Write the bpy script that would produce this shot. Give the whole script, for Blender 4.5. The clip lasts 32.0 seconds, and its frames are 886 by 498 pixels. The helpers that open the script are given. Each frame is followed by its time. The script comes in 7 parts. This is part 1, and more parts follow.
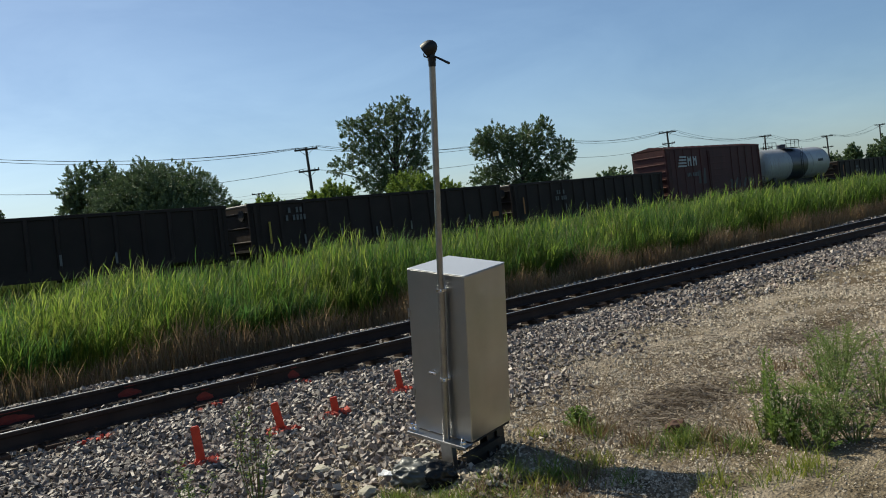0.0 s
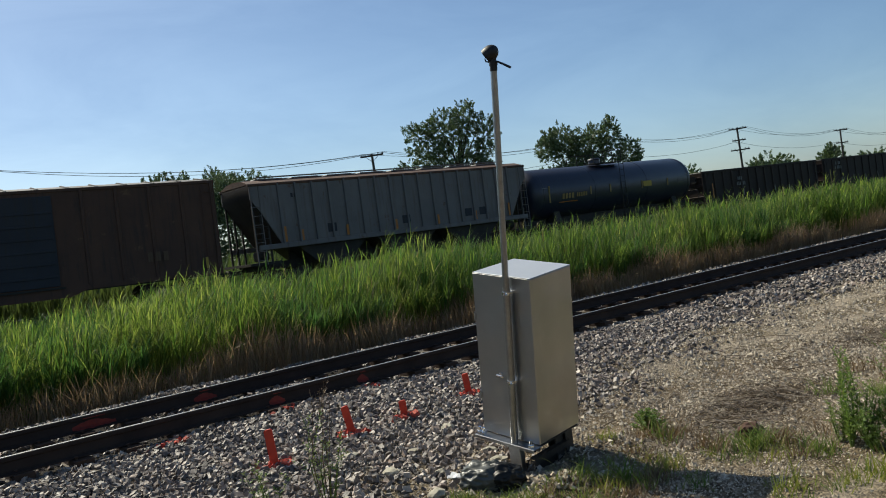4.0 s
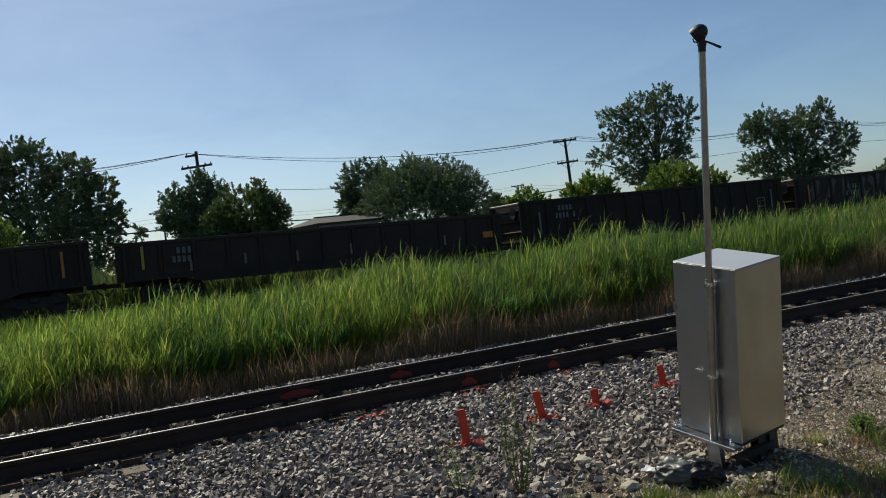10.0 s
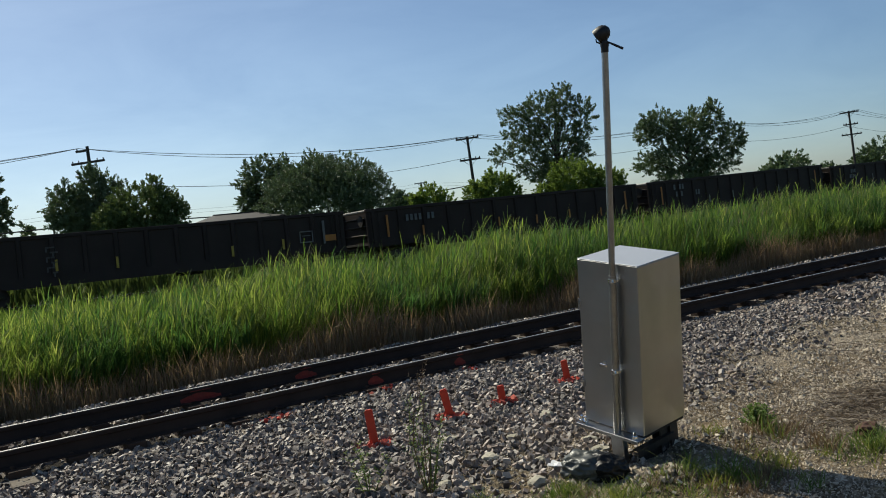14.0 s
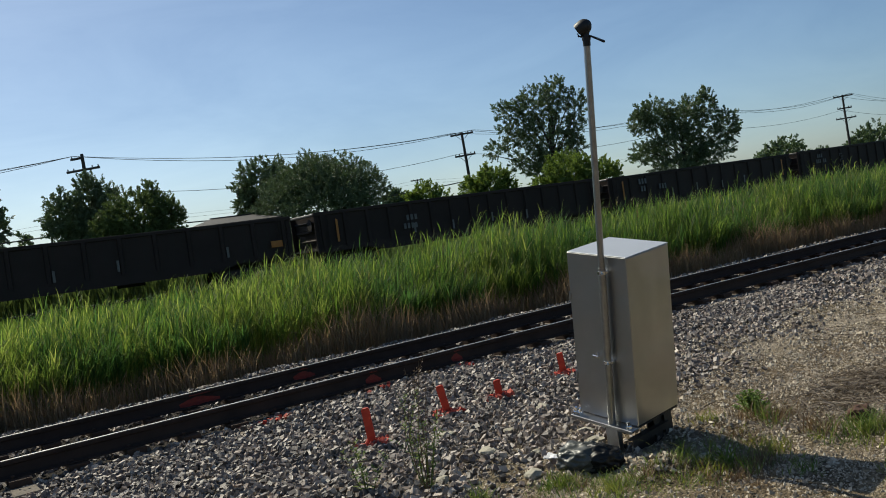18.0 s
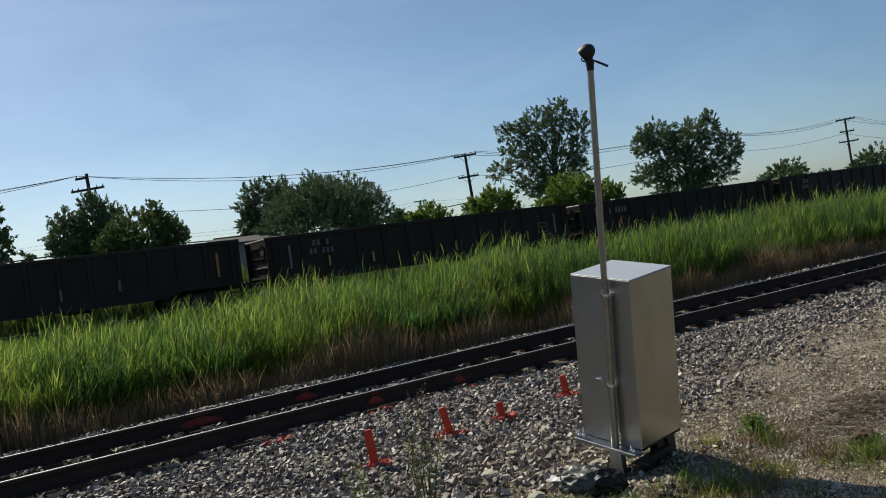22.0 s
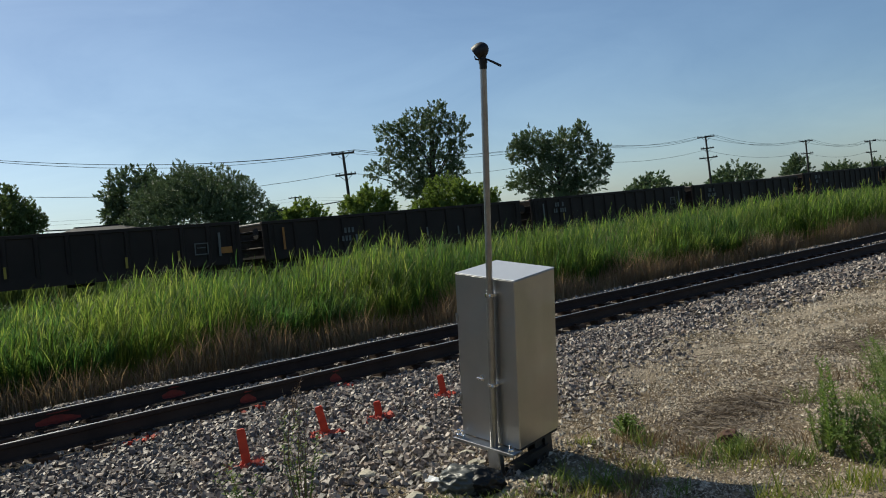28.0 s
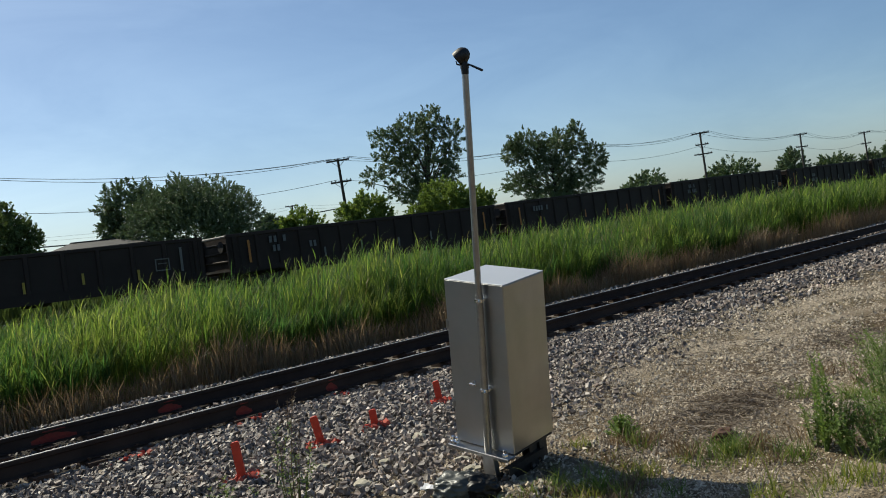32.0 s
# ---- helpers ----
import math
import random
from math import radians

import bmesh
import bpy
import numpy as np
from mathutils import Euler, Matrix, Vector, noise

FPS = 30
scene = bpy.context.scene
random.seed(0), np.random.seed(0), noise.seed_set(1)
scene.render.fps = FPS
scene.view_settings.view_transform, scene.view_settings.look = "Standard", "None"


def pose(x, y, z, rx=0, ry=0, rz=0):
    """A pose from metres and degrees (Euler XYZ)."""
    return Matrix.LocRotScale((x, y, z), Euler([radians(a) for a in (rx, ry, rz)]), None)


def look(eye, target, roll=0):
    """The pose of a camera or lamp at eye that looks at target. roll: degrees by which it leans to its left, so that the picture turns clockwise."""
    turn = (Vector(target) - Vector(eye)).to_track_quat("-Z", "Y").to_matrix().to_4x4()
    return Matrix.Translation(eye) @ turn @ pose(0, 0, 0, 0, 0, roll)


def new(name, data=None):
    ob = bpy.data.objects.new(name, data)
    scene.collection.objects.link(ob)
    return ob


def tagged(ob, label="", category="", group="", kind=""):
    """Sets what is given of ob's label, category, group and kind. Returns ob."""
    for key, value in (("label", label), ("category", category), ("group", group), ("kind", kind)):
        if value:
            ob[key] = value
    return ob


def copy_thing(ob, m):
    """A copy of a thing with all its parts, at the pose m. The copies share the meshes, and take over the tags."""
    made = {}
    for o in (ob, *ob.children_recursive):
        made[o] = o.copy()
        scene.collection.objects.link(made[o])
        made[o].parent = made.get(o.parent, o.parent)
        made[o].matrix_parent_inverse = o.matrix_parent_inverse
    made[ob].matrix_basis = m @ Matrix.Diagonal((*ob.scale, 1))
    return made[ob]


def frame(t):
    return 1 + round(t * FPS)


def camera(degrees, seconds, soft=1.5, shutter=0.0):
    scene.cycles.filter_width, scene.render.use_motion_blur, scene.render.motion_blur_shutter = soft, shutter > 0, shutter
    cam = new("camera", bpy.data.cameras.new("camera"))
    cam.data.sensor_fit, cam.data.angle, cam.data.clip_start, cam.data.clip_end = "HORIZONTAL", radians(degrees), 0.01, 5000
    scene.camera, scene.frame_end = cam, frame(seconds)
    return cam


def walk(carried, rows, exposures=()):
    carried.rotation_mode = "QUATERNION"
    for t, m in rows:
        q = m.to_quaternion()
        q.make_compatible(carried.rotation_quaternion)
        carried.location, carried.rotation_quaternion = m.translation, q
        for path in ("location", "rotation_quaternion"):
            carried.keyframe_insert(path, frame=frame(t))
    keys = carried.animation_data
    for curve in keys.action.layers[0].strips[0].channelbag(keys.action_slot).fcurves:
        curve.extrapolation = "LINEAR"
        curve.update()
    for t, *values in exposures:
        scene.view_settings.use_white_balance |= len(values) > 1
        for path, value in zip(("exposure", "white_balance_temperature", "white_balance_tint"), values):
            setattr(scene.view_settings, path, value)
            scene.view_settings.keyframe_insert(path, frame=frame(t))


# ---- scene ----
cam = camera(54.0, 32.0, 1.0)
# t, x, y, z, and the Euler angles in degrees
ROWS = [
    (0.0, 0.015, 0.017, 1.530, 88.18, 6.81, -43.62),
    (0.5, 0.017, 0.045, 1.532, 88.39, 6.55, -43.82),
    (1.0, 0.007, 0.048, 1.527, 88.67, 5.84, -44.13),
    (1.5, -0.001, 0.046, 1.536, 88.96, 6.46, -43.67),
    (2.0, -0.010, 0.020, 1.538, 89.12, 7.10, -42.57),
    (2.5, -0.016, -0.002, 1.535, 88.97, 7.82, -41.49),
    (3.0, -0.012, -0.018, 1.529, 89.04, 8.24, -41.47),
    (3.5, -0.009, -0.031, 1.532, 89.07, 8.17, -40.62),
    (4.0, -0.004, -0.023, 1.532, 88.97, 7.90, -39.23),
    (4.5, 0.013, -0.008, 1.524, 88.56, 7.86, -37.82),
    (6.5, 0.027, 0.058, 1.543, 88.78, 6.81, -41.12),
    (7.0, -0.001, 0.045, 1.549, 89.48, 6.82, -40.33),
    (7.5, -0.026, 0.054, 1.556, 90.27, 7.15, -34.96),
    (8.0, -0.060, 0.017, 1.550, 90.75, 6.42, -28.01),
    (8.5, -0.037, -0.026, 1.547, 89.99, 6.08, -25.79),
    (9.0, -0.040, -0.024, 1.541, 89.58, 6.28, -26.50),
    (9.5, -0.035, 0.002, 1.542, 89.71, 6.49, -26.64),
    (10.0, -0.037, 0.016, 1.538, 89.62, 6.75, -26.65),
    (10.5, -0.036, 0.006, 1.541, 89.45, 6.91, -27.32),
    (11.0, -0.038, -0.007, 1.539, 89.59, 6.99, -27.56),
    (11.5, -0.025, -0.014, 1.541, 89.25, 7.38, -28.34),
    (12.0, -0.011, -0.005, 1.539, 88.84, 8.02, -29.25),
    (12.5, -0.013, 0.022, 1.543, 88.64, 8.26, -30.16),
    (13.0, -0.024, 0.050, 1.546, 88.69, 7.82, -30.93),
    (13.5, -0.029, 0.072, 1.547, 88.79, 7.18, -31.99),
    (14.0, -0.033, 0.075, 1.551, 88.66, 7.00, -33.06),
    (14.5, -0.034, 0.069, 1.553, 88.79, 7.12, -33.56),
    (16.5, -0.014, 0.034, 1.553, 88.66, 7.62, -34.58),
    (17.0, -0.013, 0.022, 1.552, 88.60, 8.12, -33.94),
    (17.5, 0.006, 0.029, 1.550, 88.50, 8.55, -33.82),
    (18.0, 0.001, 0.008, 1.549, 88.40, 8.78, -33.19),
    (18.5, -0.014, -0.002, 1.545, 88.46, 8.62, -31.65),
    (19.0, -0.021, -0.008, 1.548, 88.37, 8.80, -30.46),
    (19.5, -0.029, -0.014, 1.547, 88.29, 8.96, -30.54),
    (20.0, -0.015, 0.002, 1.552, 88.99, 8.74, -31.74),
    (20.5, -0.012, 0.001, 1.564, 89.39, 8.63, -33.41),
    (21.0, -0.005, 0.005, 1.556, 89.61, 8.34, -33.57),
    (21.5, -0.009, 0.002, 1.558, 90.00, 8.25, -32.74),
    (22.0, -0.016, -0.007, 1.558, 89.81, 8.52, -33.00),
    (22.5, -0.000, -0.002, 1.551, 89.40, 8.75, -33.84),
    (23.0, 0.005, -0.002, 1.553, 88.81, 8.93, -34.67),
    (23.5, 0.024, 0.010, 1.543, 88.23, 9.06, -35.70),
    (24.0, 0.025, 0.019, 1.554, 88.13, 9.09, -36.77),
    (24.5, 0.011, 0.055, 1.557, 88.34, 8.38, -37.30),
    (26.5, -0.019, 0.183, 1.540, 88.73, 6.26, -38.30),
    (27.0, -0.006, 0.167, 1.537, 88.58, 5.98, -41.31),
    (27.5, -0.017, 0.137, 1.540, 88.56, 6.24, -41.89),
    (28.0, -0.021, 0.133, 1.540, 88.73, 6.50, -41.33),
    (28.5, -0.022, 0.127, 1.542, 88.83, 6.86, -41.67),
    (29.0, -0.018, 0.116, 1.546, 88.88, 7.23, -42.32),
    (29.5, -0.004, 0.107, 1.546, 89.00, 7.48, -42.72),
    (30.0, 0.008, 0.088, 1.548, 88.72, 8.28, -42.72),
    (30.5, 0.046, 0.082, 1.547, 88.65, 8.87, -42.80),
    (31.0, 0.051, 0.082, 1.550, 88.80, 8.91, -42.36),
    (31.5, 0.052, 0.089, 1.547, 89.05, 8.43, -41.73),
    (32.0, 0.051, 0.095, 1.547, 88.97, 8.22, -41.46),
]
# the clip dims a little while it looks towards the sun
EXPOSURES = [(0, 0.08), (7, 0.08), (8.3, -0.22), (12, -0.18), (14, -0.08), (17, -0.06), (20, -0.13), (22, -0.13), (24, -0.02), (27, -0.08), (28.5, -0.02), (32, 0.05)]
walk(cam, [(t, pose(*p)) for t, *p in ROWS], [(t, e, 6220, 1.5) for t, e in EXPOSURES])

# ---- light: a clear morning sky and one sun behind the train ----
SUN_UP, SUN_SIDE = 46.0, 9.5   # degrees above the horizon; degrees from +y towards -x
world = bpy.data.worlds.new("sky")
scene.world = world
world.use_nodes = True
wn = world.node_tree
wn.nodes.clear()
sky_tex = wn.nodes.new("ShaderNodeTexSky")
sky_tex.sky_type, sky_tex.sun_disc = "NISHITA", False
sky_tex.sun_elevation, sky_tex.sun_rotation = radians(SUN_UP), radians(-SUN_SIDE)
sky_tex.altitude, sky_tex.air_density, sky_tex.dust_density, sky_tex.ozone_density = 100, 0.8, 1.05, 2.9
sky_bg = wn.nodes.new("ShaderNodeBackground")
sky_bg.inputs["Strength"].default_value = 0.103
sky_out = wn.nodes.new("ShaderNodeOutputWorld")
# thin veils of high cloud
sky_dir = wn.nodes.new("ShaderNodeTexCoord")
sky_map = wn.nodes.new("ShaderNodeMapping")
sky_map.inputs["Scale"].default_value = (1.0, 1.0, 3.2)
sky_map.inputs["Rotation"].default_value = (0.25, 0.3, 0.4)
veil = wn.nodes.new("ShaderNodeTexNoise")
veil.inputs["Scale"].default_value, veil.inputs["Detail"].default_value, veil.inputs["Roughness"].default_value, veil.inputs["Distortion"].default_value = 3.4, 6.0, 0.62, 0.6
veil_ramp = wn.nodes.new("ShaderNodeValToRGB")
veil_ramp.color_ramp.elements[0].position, veil_ramp.color_ramp.elements[0].color = 0.36, (0.93, 0.94, 0.96, 1)
veil_ramp.color_ramp.elements[1].position, veil_ramp.color_ramp.elements[1].color = 0.72, (1.1, 1.075, 1.05, 1)
veil_mix = wn.nodes.new("ShaderNodeMix")
veil_mix.data_type, veil_mix.blend_type = "RGBA", "MULTIPLY"
veil_mix.inputs[0].default_value = 1.0
wn.links.new(sky_dir.outputs["Generated"], sky_map.inputs["Vector"])
wn.links.new(sky_map.outputs[0], veil.inputs["Vector"])
wn.links.new(veil.outputs["Fac"], veil_ramp.inputs[0])
wn.links.new(sky_tex.outputs[0], veil_mix.inputs[6])
wn.links.new(veil_ramp.outputs[0], veil_mix.inputs[7])
wn.links.new(veil_mix.outputs[2], sky_bg.inputs["Color"])
wn.links.new(sky_bg.outputs[0], sky_out.inputs["Surface"])
sun_data = bpy.data.lights.new("sun", "SUN")
sun_data.energy, sun_data.angle, sun_data.color = 5.4, radians(0.55), (1.0, 0.88, 0.72)
sun = new("sun", sun_data)
_e, _s = radians(SUN_UP), radians(SUN_SIDE)
sun.matrix_world = look((0, 60, 40), Vector((0, 60, 40)) - Vector((-math.cos(_e) * math.sin(_s), math.cos(_e) * math.cos(_s), math.sin(_e))))


# ---- materials ----
def blank(name):
    m = bpy.data.materials.new(name)
    m.use_nodes = True
    nt = m.node_tree
    b = nt.nodes["Principled BSDF"]
    return m, nt, b


def nd(nt, kind, **ins):
    n = nt.nodes.new("ShaderNode" + kind)
    for k, v in ins.items():
        n.inputs[k.replace("_", " ")].default_value = v
    return n


def ramp(nt, fac, stops):
    r = nt.nodes.new("ShaderNodeValToRGB")
    el = r.color_ramp.elements
    while len(el) < len(stops):
        el.new(0.5)
    for e, (p, c) in zip(el, stops):
        e.position, e.color = p, (*c, 1) if len(c) == 3 else c
    nt.links.new(fac, r.inputs[0])
    return r.outputs[0]


def mix(nt, fac, a, b, mode="MIX"):
    n = nt.nodes.new("ShaderNodeMix")
    n.data_type, n.blend_type = "RGBA", mode
    for sock, v in ((n.inputs[0], fac), (n.inputs[6], a), (n.inputs[7], b)):
        if isinstance(v, bpy.types.NodeSocket):
            nt.links.new(v, sock)
        elif isinstance(v, (int, float)):
            sock.default_value = v
        else:
            sock.default_value = (*v, 1)
    return n.outputs[2]


def calc(nt, op, a, b=0.0):
    n = nt.nodes.new("ShaderNodeMath")
    n.operation = op
    for sock, v in ((n.inputs[0], a), (n.inputs[1], b)):
        if isinstance(v, bpy.types.NodeSocket):
            nt.links.new(v, sock)
        else:
            sock.default_value = v
    return n.outputs[0]


def noise_tex(nt, vec, scale, detail=4.0, rough=0.6):
    n = nd(nt, "TexNoise", Scale=scale, Detail=detail, Roughness=rough)
    nt.links.new(vec, n.inputs["Vector"])
    return n.outputs["Fac"]


def surf(name, c1, c2, rough=0.6, metal=0.0, big=1.5, fine=40.0, bump=0.3, rand=0.0, spec=0.5, streak=None, worn=None):
    """Painted, wooden, metal or stone surface: two tones at a large scale, grain at a small one, streaks and worn spots."""
    m, nt, b = blank(name)
    tc = nt.nodes.new("ShaderNodeTexCoord").outputs["Object"]
    col = ramp(nt, noise_tex(nt, tc, big), [(0.3, c1), (0.7, c2)])
    grain = noise_tex(nt, tc, fine, 3.0, 0.7)
    col = mix(nt, 0.35, col, ramp(nt, grain, [(0.25, (0.55, 0.55, 0.55)), (0.75, (1.0, 1.0, 1.0))]), "MULTIPLY")
    if streak:      # stains that run down
        mp = nd(nt, "Mapping")
        mp.inputs["Scale"].default_value = (3.0, 3.0, 0.25)
        nt.links.new(tc, mp.inputs["Vector"])
        col = mix(nt, ramp(nt, noise_tex(nt, mp.outputs[0], 1.6, 5.0, 0.7), [(0.5, (0, 0, 0)), (0.72, (1, 1, 1))]), col, streak)
    if worn:        # spots of another colour with hard edges
        col = mix(nt, ramp(nt, noise_tex(nt, tc, big * 2.3, 8.0, 0.75), [(0.6, (0, 0, 0)), (0.66, (1, 1, 1))]), col, worn)
    if rand:
        oi = nt.nodes.new("ShaderNodeObjectInfo")
        col = mix(nt, rand, col, ramp(nt, oi.outputs["Random"], [(0.0, (0.25, 0.25, 0.25)), (1.0, (1.0, 1.0, 1.0))]), "MULTIPLY")
    nt.links.new(col, b.inputs["Base Color"])
    b.inputs["Metallic"].default_value = metal
    b.inputs["Specular IOR Level"].default_value = spec
    nt.links.new(ramp(nt, grain, [(0.2, (rough * 0.8,) * 3), (0.8, (min(1, rough * 1.2),) * 3)]), b.inputs["Roughness"])
    if bump:
        bp = nd(nt, "Bump", Strength=bump, Distance=0.01)
        nt.links.new(grain, bp.inputs["Height"])
        nt.links.new(bp.outputs[0], b.inputs["Normal"])
    return m


def leafy(name, tones, trans=0.35, rough=0.55, glow=(1.0, 1.0, 0.6), spec=0.3):
    """Leaves and blades: a tone for each piece, and light that comes through."""
    m, nt, b = blank(name)
    g = nt.nodes.new("ShaderNodeNewGeometry")
    k = len(tones) - 1
    col = ramp(nt, g.outputs["Random Per Island"], [(i / k, c) for i, c in enumerate(tones)])
    nt.links.new(col, b.inputs["Base Color"])
    b.inputs["Roughness"].default_value = rough
    b.inputs["Specular IOR Level"].default_value = spec
    tr = nt.nodes.new("ShaderNodeBsdfTranslucent")
    nt.links.new(mix(nt, 1.0, col, glow, "MULTIPLY"), tr.inputs["Color"])
    mx = nt.nodes.new("ShaderNodeMixShader")
    mx.inputs[0].default_value = trans
    nt.links.new(b.outputs[0], mx.inputs[1])
    nt.links.new(tr.outputs[0], mx.inputs[2])
    nt.links.new(mx.outputs[0], nt.nodes["Material Output"].inputs["Surface"])
    return m


def stony(name, tones, rough=0.85):
    m, nt, b = blank(name)
    g = nt.nodes.new("ShaderNodeNewGeometry")
    oi = nt.nodes.new("ShaderNodeObjectInfo")
    pick = calc(nt, "FRACT", calc(nt, "ADD", g.outputs["Random Per Island"], oi.outputs["Random"]))
    k = len(tones) - 1
    col = ramp(nt, pick, [(i / k, c) for i, c in enumerate(tones)])
    grain = noise_tex(nt, g.outputs["Position"], 55.0, 5.0, 0.7)
    col = mix(nt, 0.6, col, ramp(nt, grain, [(0.3, (0.45, 0.45, 0.45)), (0.7, (1.0, 1.0, 1.0))]), "MULTIPLY")
    nt.links.new(col, b.inputs["Base Color"])
    b.inputs["Roughness"].default_value = rough
    bp = nd(nt, "Bump", Strength=0.5, Distance=0.006)
    nt.links.new(grain, bp.inputs["Height"])
    nt.links.new(bp.outputs[0], b.inputs["Normal"])
    return m


def sheet_metal(name, c1, c2, rough, wave):
    """Bare mill-finish sheet: faint rolling lines, slight waves, smudges."""
    m, nt, b = blank(name)
    tc = nt.nodes.new("ShaderNodeTexCoord").outputs["Object"]
    col = ramp(nt, noise_tex(nt, tc, 2.2, 5.0, 0.6), [(0.3, c1), (0.7, c2)])
    nt.links.new(col, b.inputs["Base Color"])
    b.inputs["Metallic"].default_value = 1.0
    mp = nd(nt, "Mapping")
    mp.inputs["Scale"].default_value = (90.0, 90.0, 1.5)
    nt.links.new(tc, mp.inputs["Vector"])
    lines = noise_tex(nt, mp.outputs[0], 2.0, 3.0, 0.6)
    smudge = noise_tex(nt, tc, 5.0, 6.0, 0.7)
    nt.links.new(ramp(nt, calc(nt, "ADD", calc(nt, "MULTIPLY", lines, 0.35), calc(nt, "MULTIPLY", smudge, 0.65)), [(0.3, (rough * 0.8,) * 3), (0.7, (rough * 1.2,) * 3)]), b.inputs["Roughness"])
    bp = nd(nt, "Bump", Strength=0.5, Distance=wave)
    nt.links.new(calc(nt, "ADD", noise_tex(nt, tc, 2.6, 2.0, 0.4), calc(nt, "MULTIPLY", lines, 0.012)), bp.inputs["Height"])
    nt.links.new(bp.outputs[0], b.inputs["Normal"])
    return m


